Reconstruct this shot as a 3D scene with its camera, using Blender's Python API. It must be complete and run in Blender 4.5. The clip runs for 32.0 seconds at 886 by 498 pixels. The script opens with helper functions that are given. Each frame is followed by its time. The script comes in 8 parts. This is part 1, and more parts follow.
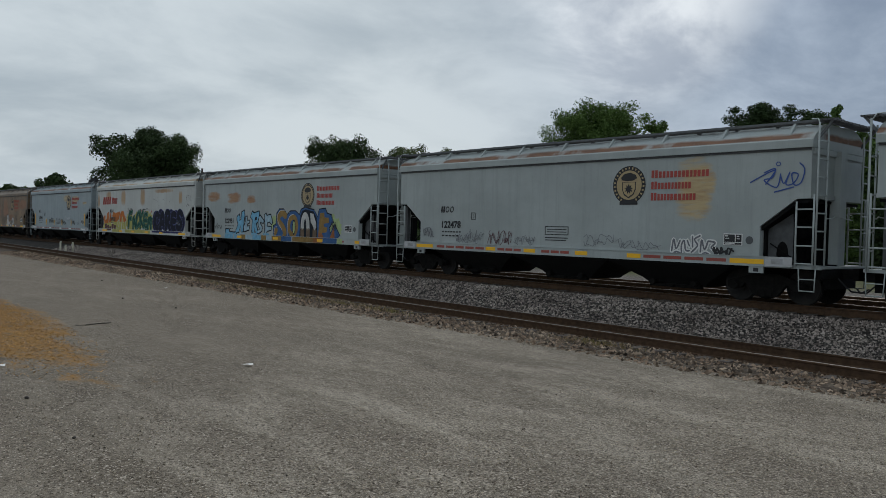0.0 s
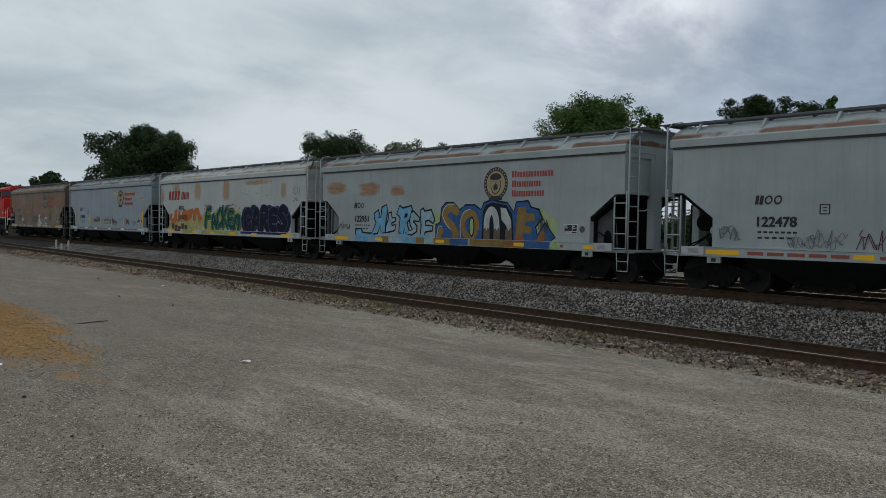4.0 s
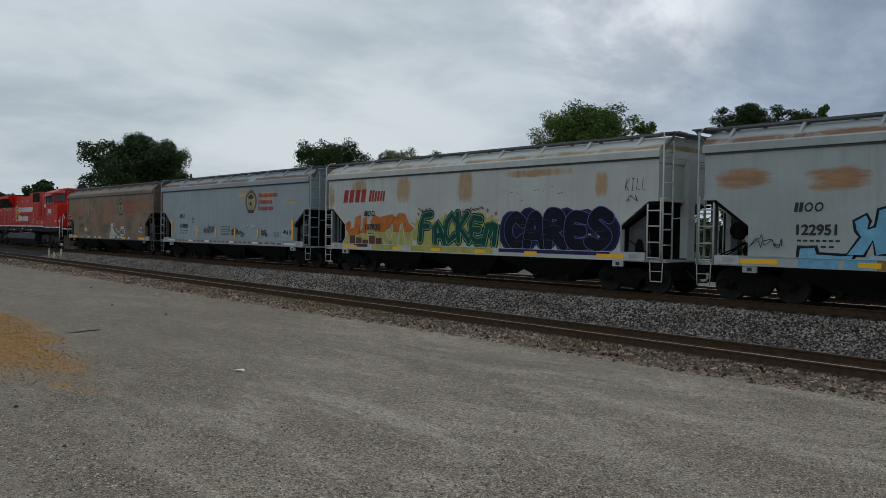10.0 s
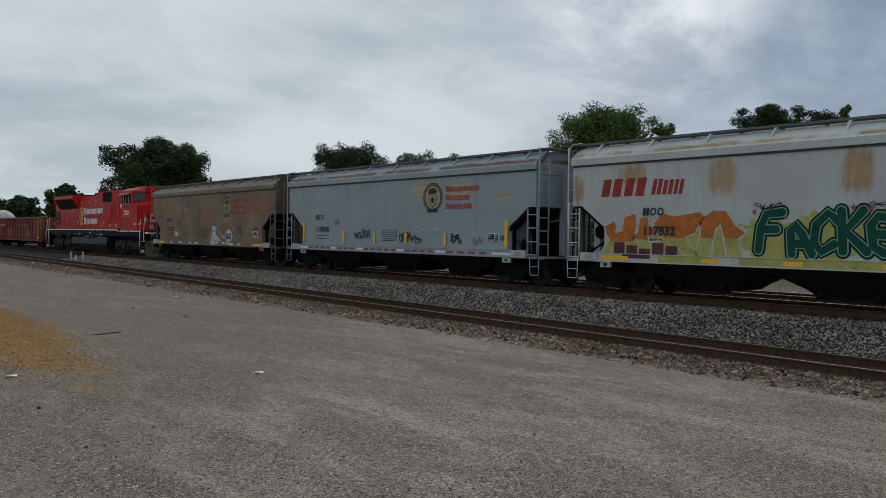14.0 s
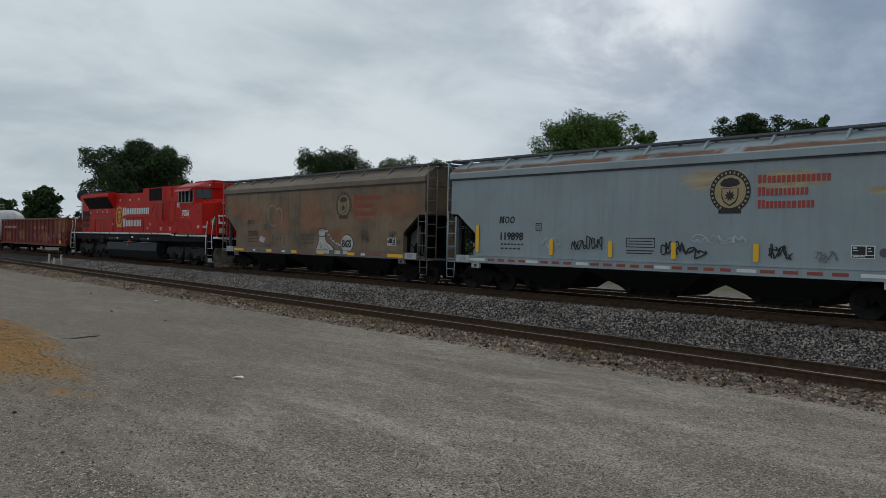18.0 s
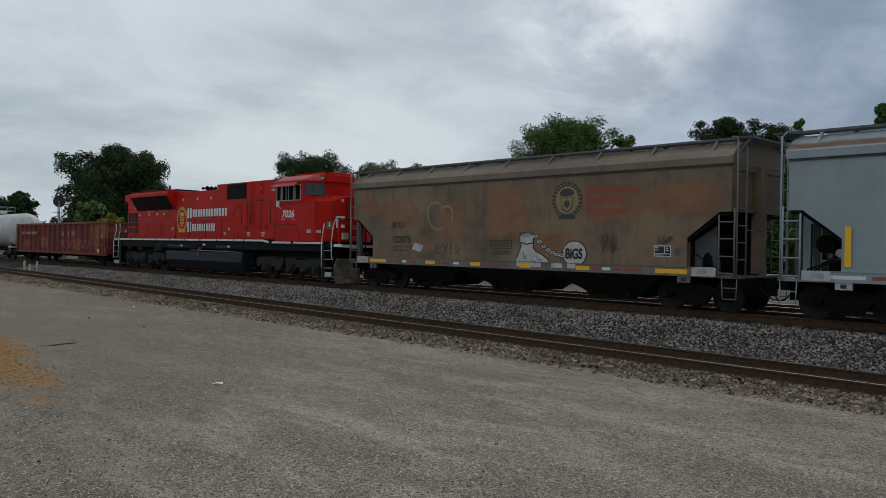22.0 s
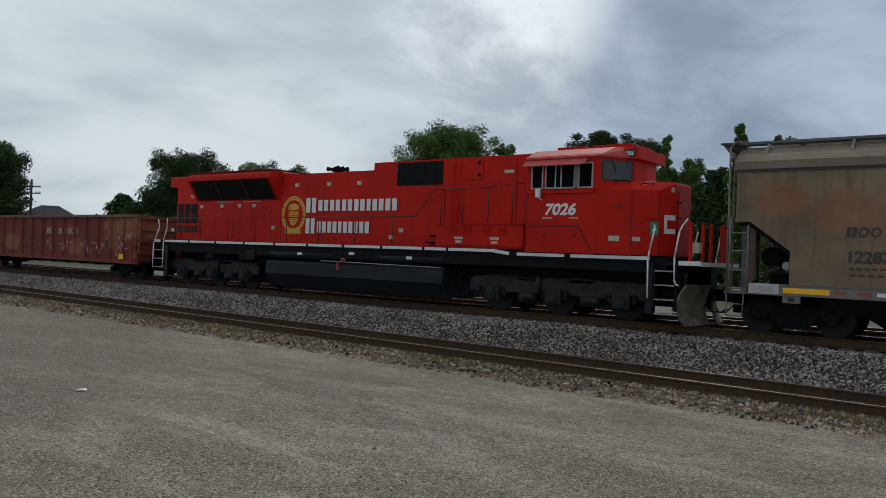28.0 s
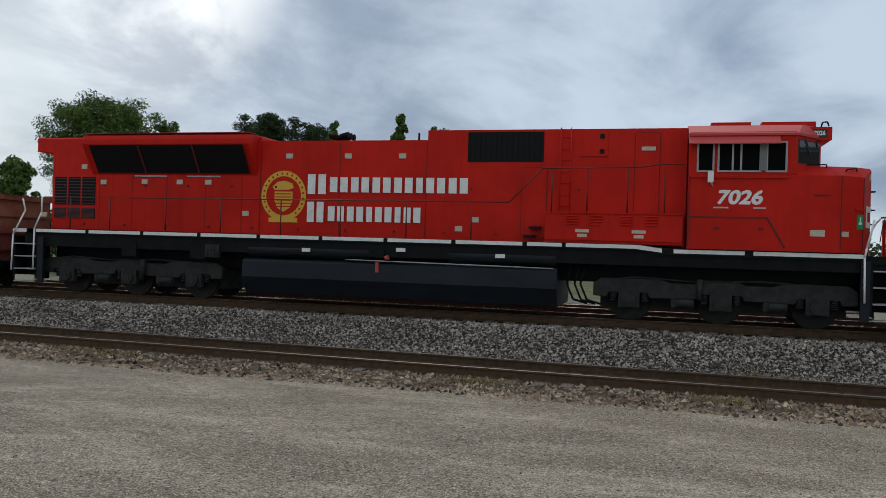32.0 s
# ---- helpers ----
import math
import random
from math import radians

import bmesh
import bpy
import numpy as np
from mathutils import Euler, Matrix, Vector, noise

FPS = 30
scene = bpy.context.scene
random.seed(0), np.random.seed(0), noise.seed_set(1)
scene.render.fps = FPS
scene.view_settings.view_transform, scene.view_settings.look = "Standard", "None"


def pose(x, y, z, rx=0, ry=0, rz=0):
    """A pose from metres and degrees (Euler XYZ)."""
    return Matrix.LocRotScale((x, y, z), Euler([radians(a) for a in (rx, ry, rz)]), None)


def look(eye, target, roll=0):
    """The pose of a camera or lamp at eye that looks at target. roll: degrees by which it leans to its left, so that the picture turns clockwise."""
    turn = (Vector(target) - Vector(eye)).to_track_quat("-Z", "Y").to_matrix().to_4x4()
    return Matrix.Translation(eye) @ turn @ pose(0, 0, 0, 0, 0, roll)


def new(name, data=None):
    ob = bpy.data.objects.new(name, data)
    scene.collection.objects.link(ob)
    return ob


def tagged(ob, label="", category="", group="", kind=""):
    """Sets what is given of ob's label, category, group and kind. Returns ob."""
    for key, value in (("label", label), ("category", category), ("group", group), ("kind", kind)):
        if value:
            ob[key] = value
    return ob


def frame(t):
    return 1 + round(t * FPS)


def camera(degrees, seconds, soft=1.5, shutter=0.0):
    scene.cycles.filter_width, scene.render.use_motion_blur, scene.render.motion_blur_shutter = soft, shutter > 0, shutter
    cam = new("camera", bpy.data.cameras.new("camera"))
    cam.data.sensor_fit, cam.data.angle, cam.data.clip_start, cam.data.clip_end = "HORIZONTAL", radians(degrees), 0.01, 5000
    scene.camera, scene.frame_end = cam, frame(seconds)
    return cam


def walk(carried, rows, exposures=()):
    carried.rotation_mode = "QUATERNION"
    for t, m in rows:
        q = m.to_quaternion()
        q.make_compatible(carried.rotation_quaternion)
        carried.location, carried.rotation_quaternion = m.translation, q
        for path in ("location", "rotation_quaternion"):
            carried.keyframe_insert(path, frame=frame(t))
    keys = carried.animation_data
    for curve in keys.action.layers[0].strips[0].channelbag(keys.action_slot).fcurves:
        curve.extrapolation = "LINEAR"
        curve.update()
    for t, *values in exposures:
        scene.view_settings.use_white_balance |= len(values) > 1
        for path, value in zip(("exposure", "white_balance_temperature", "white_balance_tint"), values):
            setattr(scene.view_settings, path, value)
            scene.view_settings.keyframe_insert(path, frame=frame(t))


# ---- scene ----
cam = camera(57.81, 32.0, soft=0.5, shutter=0.0)

# seconds, heading to the left of straight across the tracks, tilt, lean (degrees)
PATH = [
    (0, 48.80, -1.24, -1.54), (0.5, 48.54, -0.93, -1.47), (1, 48.30, -0.92, -1.62), (1.5, 49.52, -1.11, -1.52),
    (2, 49.39, -1.27, -1.47), (2.5, 48.96, -1.35, -1.16), (4.5, 48.53, -1.63, -1.02), (5, 48.96, -1.46, -0.96),
    (5.5, 48.75, -1.41, -0.98), (6, 48.44, -1.40, -1.02), (6.5, 48.72, -1.03, -0.94), (7, 48.94, -0.87, -1.03),
    (7.5, 48.42, -0.83, -1.14), (8, 49.11, -0.80, -1.27), (8.5, 48.49, -0.85, -1.25), (9, 48.33, -0.95, -1.07),
    (9.5, 48.67, -1.00, -1.08), (10, 48.12, -1.01, -0.94), (10.5, 48.89, -0.99, -0.99), (11, 49.31, -0.92, -0.92),
    (11.5, 48.72, -0.88, -0.89), (12, 48.95, -0.91, -0.84), (12.5, 48.86, -0.88, -0.89), (13, 48.37, -0.86, -0.90),
    (13.5, 49.49, -0.88, -0.89), (14, 49.40, -0.85, -0.83), (14.5, 48.87, -0.89, -0.69), (15, 48.59, -0.87, -0.71),
    (15.5, 49.55, -0.90, -0.75), (17.5, 48.72, -0.53, -1.11), (18, 48.13, -0.44, -1.26), (18.5, 47.61, -0.39, -1.25),
    (19, 47.92, -0.31, -1.14), (19.5, 47.39, -0.36, -1.00), (20, 46.93, -0.34, -0.79), (20.5, 47.68, -0.36, -0.74),
    (21, 47.56, -0.25, -0.86), (21.5, 47.10, -0.20, -0.88), (22, 46.73, -0.12, -0.97), (22.5, 47.50, -0.09, -0.93),
    (23, 47.37, 0.04, -1.07), (23.5, 47.07, 0.14, -1.20), (24, 46.68, 0.19, -1.18), (24.5, 46.40, 0.31, -1.08),
    (26.5, 44.43, 0.49, -1.55), (27, 43.04, 0.42, -1.67), (27.5, 39.33, 0.44, -1.78), (28, 38.29, 0.41, -2.03),
    (28.5, 34.22, 0.49, -2.17), (29, 32.60, 0.42, -2.07), (29.5, 28.72, 0.32, -1.61), (30, 26.10, 0.31, -1.23),
    (30.5, 24.69, 0.11, -1.10), (31, 23.17, 0.04, -1.31), (31.5, 20.78, -0.12, -1.45), (32, 14.95, -0.03, -1.72),
]
EYE = (0.0, 0.0, 2.6)
EXPOSURE = [(0.0, 0.06, 6500, 10), (24.0, 0.06, 6500, 10), (28.0, 0.12, 6500, 10), (30.0, 0.25, 6550, 10), (31.0, 0.3, 6620, 10), (32.0, 0.45, 6700, 10)]
walk(cam, [(t, pose(*EYE, 90 + tilt, lean, head)) for t, head, tilt, lean in PATH], EXPOSURE)

# way of the train along its track: seconds, metres
TRAIN = [
    (0, -61.674), (1, -58.448), (2, -55.208), (3, -51.954), (4, -48.687), (5, -45.408), (6, -42.119),
    (7, -38.819), (8, -35.511), (9, -32.194), (10, -28.869), (11, -25.537), (12, -22.198), (13, -18.853),
    (14, -15.501), (15, -12.144), (16, -8.781), (17, -5.412), (18, -2.037), (19, 1.344), (20, 4.730),
    (21, 8.123), (22, 11.523), (23, 14.930), (24, 18.344), (25, 21.767), (26, 25.198), (27, 28.639),
    (28, 32.091), (29, 35.553), (30, 39.028), (31, 42.457), (32, 45.880),
]


# ---- sky, light and exposure ----
def sky():
    world = bpy.data.worlds.new("sky")
    scene.world = world
    world.use_nodes = True
    nt = world.node_tree
    nt.nodes.clear()
    N, L = nt.nodes.new, nt.links.new
    out, bg = N("ShaderNodeOutputWorld"), N("ShaderNodeBackground")
    nishita = N("ShaderNodeTexSky")
    nishita.sky_type, nishita.sun_disc = "NISHITA", False
    nishita.sun_elevation, nishita.sun_rotation = radians(38), radians(-25)
    nishita.air_density, nishita.dust_density = 1.2, 2.0
    tc, sep = N("ShaderNodeTexCoord"), N("ShaderNodeSeparateXYZ")
    L(tc.outputs["Generated"], sep.inputs[0])

    def maths(op, a, b=None):
        n = N("ShaderNodeMath")
        n.operation = op
        for i, v in enumerate((a, b)):
            if v is None:
                continue
            if isinstance(v, (int, float)):
                n.inputs[i].default_value = v
            else:
                L(v, n.inputs[i])
        return n.outputs[0]

    # a flat layer of cloud, seen in perspective
    high = maths("ADD", maths("MAXIMUM", sep.outputs[2], 0.0), 0.26)
    comb = N("ShaderNodeCombineXYZ")
    L(maths("DIVIDE", sep.outputs[0], high), comb.inputs[0])
    L(maths("DIVIDE", sep.outputs[1], high), comb.inputs[1])

    def clouds(scale, detail, shift, rough=0.55, dist=0.4):
        mp, n = N("ShaderNodeMapping"), N("ShaderNodeTexNoise")
        mp.inputs["Location"].default_value = shift
        mp.inputs["Rotation"].default_value = (0, 0, -0.55)
        mp.inputs["Scale"].default_value = (1.0, 0.75, 1.0)
        L(comb.outputs[0], mp.inputs[0])
        L(mp.outputs[0], n.inputs["Vector"])
        n.inputs["Scale"].default_value, n.inputs["Detail"].default_value = scale, detail
        n.inputs["Roughness"].default_value, n.inputs["Distortion"].default_value = rough, dist
        return n.outputs[0]

    def ranged(v, a, c, lo, hi):
        r = N("ShaderNodeMapRange")
        r.interpolation_type = "SMOOTHSTEP"
        L(v, r.inputs[0])
        for i, k in ((1, a), (2, c), (3, lo), (4, hi)):
            r.inputs[i].default_value = k
        return r.outputs[0]

    def blend(fac, one, two):
        x = N("ShaderNodeMix")
        x.data_type = "RGBA"
        L(fac, x.inputs[0])
        for sock, v in ((x.inputs[6], one), (x.inputs[7], two)):
            if isinstance(v, tuple):
                sock.default_value = (*v, 1)
            else:
                L(v, sock)
        return x.outputs[2]

    def towards(az, el, near, far):
        """1 in one direction, falling to 0 at an angle from it (cosines)."""
        d = N("ShaderNodeVectorMath")
        d.operation = "DOT_PRODUCT"
        L(tc.outputs["Generated"], d.inputs[0])
        a, e = radians(az), radians(el)
        d.inputs[1].default_value = (-math.sin(a) * math.cos(e), math.cos(a) * math.cos(e), math.sin(e))
        return ranged(d.outputs["Value"], far, near, 0.0, 1.0)

    big, fine = clouds(0.8, 4, CLOUD_A, 0.5, 0.3), clouds(2.1, 7, CLOUD_B, 0.58, 0.35)
    v = maths("ADD", maths("MULTIPLY", big, 0.54), maths("MULTIPLY", fine, 0.46))
    body = ranged(v, 0.39, 0.60, 0.0, 1.0)
    pale = blend(body, (4.3, 5.05, 5.65), (6.65, 7.4, 7.85))
    blue = blend(body, (1.85, 2.6, 3.75), (4.35, 5.3, 6.55))
    ahead = maths("MULTIPLY", ranged(sep.outputs[0], -0.82, -0.42, 0.0, 1.0), ranged(sep.outputs[1], -0.15, 0.35, 0.0, 1.0))
    base = blend(ahead, pale, blue)
    # cooler and a little duller behind
    base = blend(ranged(sep.outputs[1], 0.1, -0.6, 0.0, 0.55), base, (4.3, 5.1, 5.9))
    # thin cloud where the sun stands behind it, and the dark bank below
    glow = maths("MULTIPLY", towards(36.0, 18.0, 0.9990, 0.984), ranged(fine, 0.38, 0.6, 0.25, 1.0))
    bank = maths("MULTIPLY", towards(35.0, 14.2, 0.9995, 0.9925), ranged(fine, 0.7, 0.4, 0.3, 1.0))
    base = blend(maths("MULTIPLY", bank, 0.75), base, (2.9, 3.55, 4.6))
    base = blend(maths("MULTIPLY", glow, 0.9), base, (8.9, 9.5, 10.0))
    # paler towards the horizon, dull below it
    base = blend(ranged(sep.outputs[2], 0.0, 0.09, 0.7, 0.0), base, (5.9, 6.85, 7.55))
    final = blend(ranged(sep.outputs[2], -0.02, 0.0, 1.0, 0.0), base, (2.2, 2.1, 2.0))
    mix = N("ShaderNodeMix")
    mix.data_type = "RGBA"
    mix.inputs[0].default_value = 0.95
    L(nishita.outputs[0], mix.inputs[6])
    L(final, mix.inputs[7])
    L(mix.outputs[2], bg.inputs[0])
    bg.inputs[1].default_value = 0.088
    L(bg.outputs[0], out.inputs[0])


CLOUD_A, CLOUD_B = (3.1, 1.7, 0.0), (0.4, 5.2, 0.0)
sky()
sun = new("sun", bpy.data.lights.new("sun", "SUN"))
sun.data.energy, sun.data.angle, sun.data.color = 1.0, radians(25), (1.0, 0.96, 0.9)
sun.matrix_basis = look((0, 0, 0), (0.25, -0.62, -0.74))
scene.view_settings.exposure = 0.0


# ---- materials ----
MATS = {}


def mat(name, base, rough=0.6, metal=0.0, second=None, scale=4.0, amount=0.5, bump=0.0, bump_scale=60.0, detail=6,
        stretch=(1, 1, 1), spec=0.5, random_tint=0.0, third=None, third_scale=0.6, third_amount=0.4, sharp=0.18, island=0.0, coat=0.0):
    """A painted or raw surface: base colour, broken by a second and third colour in patches of two sizes, with fine relief."""
    if name in MATS:
        return MATS[name]
    m = bpy.data.materials.new(name)
    m.use_nodes = True
    nt = m.node_tree
    N, L = nt.nodes.new, nt.links.new
    b = nt.nodes["Principled BSDF"]
    b.inputs["Roughness"].default_value, b.inputs["Metallic"].default_value = rough, metal
    b.inputs["Specular IOR Level"].default_value = spec
    b.inputs["Coat Weight"].default_value = coat
    tc, mp = N("ShaderNodeTexCoord"), N("ShaderNodeMapping")
    L(tc.outputs["Object"], mp.inputs[0])
    mp.inputs["Scale"].default_value = stretch
    info = N("ShaderNodeObjectInfo")
    add = N("ShaderNodeVectorMath")
    add.operation = "MULTIPLY_ADD"
    L(info.outputs["Random"], add.inputs[0])
    add.inputs[1].default_value = (31.0, 17.0, 23.0)
    L(mp.outputs[0], add.inputs[2])
    where = add.outputs[0]

    def patches(sc, mid, width, det=detail):
        n, r = N("ShaderNodeTexNoise"), N("ShaderNodeMapRange")
        L(where, n.inputs["Vector"])
        n.inputs["Scale"].default_value, n.inputs["Detail"].default_value, n.inputs["Roughness"].default_value = sc, det, 0.62
        L(n.outputs[0], r.inputs[0])
        r.inputs[1].default_value, r.inputs[2].default_value = mid - width, mid + width
        return r.outputs[0]

    def blend(fac, a, c):
        x = N("ShaderNodeMix")
        x.data_type = "RGBA"
        if isinstance(fac, float):
            x.inputs[0].default_value = fac
        else:
            L(fac, x.inputs[0])
        for sock, v in ((x.inputs[6], a), (x.inputs[7], c)):
            if isinstance(v, tuple):
                sock.default_value = (*v[:3], 1)
            else:
                L(v, sock)
        return x.outputs[2]

    col = tuple(base)
    if second:
        col = blend(patches(scale, 1.0 - amount, sharp), col, tuple(second))
    if third:
        col = blend(patches(third_scale, 1.0 - third_amount, sharp), col, tuple(third))
    if random_tint or island:
        h = N("ShaderNodeHueSaturation")
        rnd = info.outputs["Random"]
        if island:
            rnd = N("ShaderNodeNewGeometry").outputs["Random Per Island"]
        r = N("ShaderNodeMapRange")
        L(rnd, r.inputs[0])
        k = island or random_tint
        r.inputs[3].default_value, r.inputs[4].default_value = 1 - k, 1 + k
        L(r.outputs[0], h.inputs["Value"])
        if isinstance(col, tuple):
            h.inputs["Color"].default_value = (*col[:3], 1)
        else:
            L(col, h.inputs["Color"])
        col = h.outputs[0]
    if isinstance(col, tuple):
        col = blend(patches(9.0, 0.5, 0.3), col, tuple(c * 0.82 for c in col))
    L(col, b.inputs["Base Color"])
    if bump:
        n, bp = N("ShaderNodeTexNoise"), N("ShaderNodeBump")
        L(where, n.inputs["Vector"])
        n.inputs["Scale"].default_value, n.inputs["Detail"].default_value = bump_scale, 4
        bp.inputs["Strength"].default_value, bp.inputs["Distance"].default_value = min(1.0, bump * 20), bump
        L(n.outputs[0], bp.inputs["Height"])
        L(bp.outputs[0], b.inputs["Normal"])
    MATS[name] = m
    return m


# ---- mesh tools ----
def box(bm, x0, x1, y0, y1, z0, z1):
    v = [bm.verts.new((x, y, z)) for x in (x0, x1) for y in (y0, y1) for z in (z0, z1)]
    for f in ((0, 1, 3, 2), (4, 6, 7, 5), (0, 4, 5, 1), (2, 3, 7, 6), (0, 2, 6, 4), (1, 5, 7, 3)):
        bm.faces.new([v[i] for i in f])


def prism(bm, pts, a, b, axis="y"):
    """A flat outline of (u, v) points pushed from a to b along an axis (u, v: x z, y z or x y)."""
    def put(u, v, w):
        return {"y": (u, w, v), "x": (w, u, v), "z": (u, v, w)}[axis]
    lo = [bm.verts.new(put(u, v, a)) for u, v in pts]
    hi = [bm.verts.new(put(u, v, b)) for u, v in pts]
    n = len(pts)
    made = [bm.faces.new(lo[::-1]), bm.faces.new(hi)]
    for i in range(n):
        made.append(bm.faces.new((lo[i], lo[(i + 1) % n], hi[(i + 1) % n], hi[i])))
    bmesh.ops.recalc_face_normals(bm, faces=made)


def cyl(bm, p, q, r, n=10, r2=None):
    """A round bar from p to q."""
    p, q = Vector(p), Vector(q)
    d = (q - p).normalized()
    a = d.orthogonal().normalized()
    c = d.cross(a)
    r2 = r if r2 is None else r2
    lo, hi = [], []
    for i in range(n):
        w = 2 * math.pi * i / n
        k = a * math.cos(w) + c * math.sin(w)
        lo.append(bm.verts.new(p + k * r))
        hi.append(bm.verts.new(q + k * r2))
    bm.faces.new(lo[::-1])
    bm.faces.new(hi)
    for i in range(n):
        f = bm.faces.new((lo[i], lo[(i + 1) % n], hi[(i + 1) % n], hi[i]))
        f.smooth = True


def tube(bm, pts, r, n=6):
    for p, q in zip(pts, pts[1:]):
        cyl(bm, p, q, r, n)


def loft(bm, rings, closed=True, caps=True):
    """Skin over rings of points with equal counts."""
    vs = [[bm.verts.new(p) for p in ring] for ring in rings]
    made = []
    for a, b in zip(vs, vs[1:]):
        n = len(a)
        for i in range(n if closed else n - 1):
            made.append(bm.faces.new((a[i], a[(i + 1) % n], b[(i + 1) % n], b[i])))
    if caps:
        made.append(bm.faces.new(vs[0][::-1]))
        made.append(bm.faces.new(vs[-1]))
    bmesh.ops.recalc_face_normals(bm, faces=made)
    return made


def soften(bm, width=0.012, angle=35):
    edges = [e for e in bm.edges if len(e.link_faces) == 2 and e.calc_face_angle(0) > radians(angle)]
    bmesh.ops.bevel(bm, geom=edges, offset=width, segments=1, profile=0.7, affect="EDGES", clamp_overlap=True)


def finish(name, bm, material):
    me = bpy.data.meshes.new(name)
    bm.to_mesh(me)
    bm.free()
    me.materials.append(material)
    return me


def part(name, bm, material, parent=None, label="", m=None):
    ob = new(name, finish(name, bm, material) if isinstance(bm, bmesh.types.BMesh) else bm)
    ob.parent = parent
    if m is not None:
        ob.matrix_basis = m
    return tagged(ob, label)


def boxes(*spans):
    bm = bmesh.new()
    for s in spans:
        box(bm, *s)
    return bm


def thing(name, label, category, group="", m=None):
    ob = new(name)
    if m is not None:
        ob.matrix_basis = m
    return tagged(ob, label, category, group)


def raw(name, verts, faces, material, label="", category="", kind="", parent=None, smooth=False):
    me = bpy.data.meshes.new(name)
    me.from_pydata(verts, [], faces)
    me.materials.append(material)
    if smooth:
        me.shade_smooth()
    ob = new(name, me)
    ob.parent = parent
    return tagged(ob, label, category, "", kind)


# ---- ground, tracks ----
YC, ZR = 22.1, 0.9          # middle of the train's track, top of its rails
M_STONE = mat("ballast_stone", (0.31, 0.268, 0.235), 0.9, island=0.85, spec=0.1, second=(0.15, 0.122, 0.108), scale=0.7, amount=0.45)
M_RAIL = mat("rail_steel", (0.10, 0.06, 0.036), 0.9, 0.0, spec=0.1, second=(0.055, 0.035, 0.023), scale=8, amount=0.5, bump=0.003)
M_HEAD = mat("rail_head", (0.27, 0.24, 0.21), 0.45, 0.85, second=(0.2, 0.16, 0.13), scale=6, amount=0.4, stretch=(0.2, 1, 1))
M_TIE = mat("tie_wood", (0.07, 0.055, 0.045), 0.95, second=(0.13, 0.11, 0.095), scale=7, amount=0.45, stretch=(4, 1, 4), bump=0.008, bump_scale=40, random_tint=0.3)


def ease(a, b, v):
    k = min(1, max(0, (v - a) / (b - a)))
    return k * k * (3 - 2 * k)


def near_y(x):
    """Middle of the siding, which runs beside the main track."""
    return 17.09 + 0.0 * x


def near_z(x):
    """Top of the siding's rails, on a slight grade."""
    return min(ZR - 0.03, max(-0.08, 0.139 - 0.0049 * x))


def ground_z(x, y):
    m = near_y(x)
    lo = near_z(x) - 0.25
    z = 0.35 * (1 - ease(2, 14, y)) + (lo + 0.03) * ease(12.0, m - 1.2, y) if y < m else lo + 0.03
    top = ZR - 0.24
    z += (top - z) * ease(min(m + 1.35, 20.3), 20.85, y)
    z -= 0.35 * ease(30.5, 37, y) - 0.2 * ease(45, 120, y)
    if y > 16:
        z += 0.02 * noise.noise((x * 0.4, y * 0.4, 3))
    return z + 0.025 * noise.noise((x * 0.12, y * 0.12, 0))


def ground():
    def spread(a, b, s):
        return list(np.arange(a, b, s))
    xs = [-2500, -900, -400, -260] + spread(-180, -70, 5) + spread(-70, 20, 1.0) + spread(20, 70, 5) + [120, 300, 900, 2500]
    ys = [-2500, -700, -250, -100, -40, -15, -8] + spread(-3, 12, 1.0) + spread(12, 26, 0.35) + spread(26, 40, 1.2) + [45, 60, 90, 130, 250, 700, 2500]
    verts = [(x, y, ground_z(x, y)) for y in ys for x in xs]
    n = len(xs)
    faces = [(j * n + i, j * n + i + 1, (j + 1) * n + i + 1, (j + 1) * n + i) for j in range(len(ys) - 1) for i in range(n - 1)]
    return raw("ground", verts, faces, ground_material(), "grey compacted gravel lot beside the railway", "ground", "structure", smooth=True)


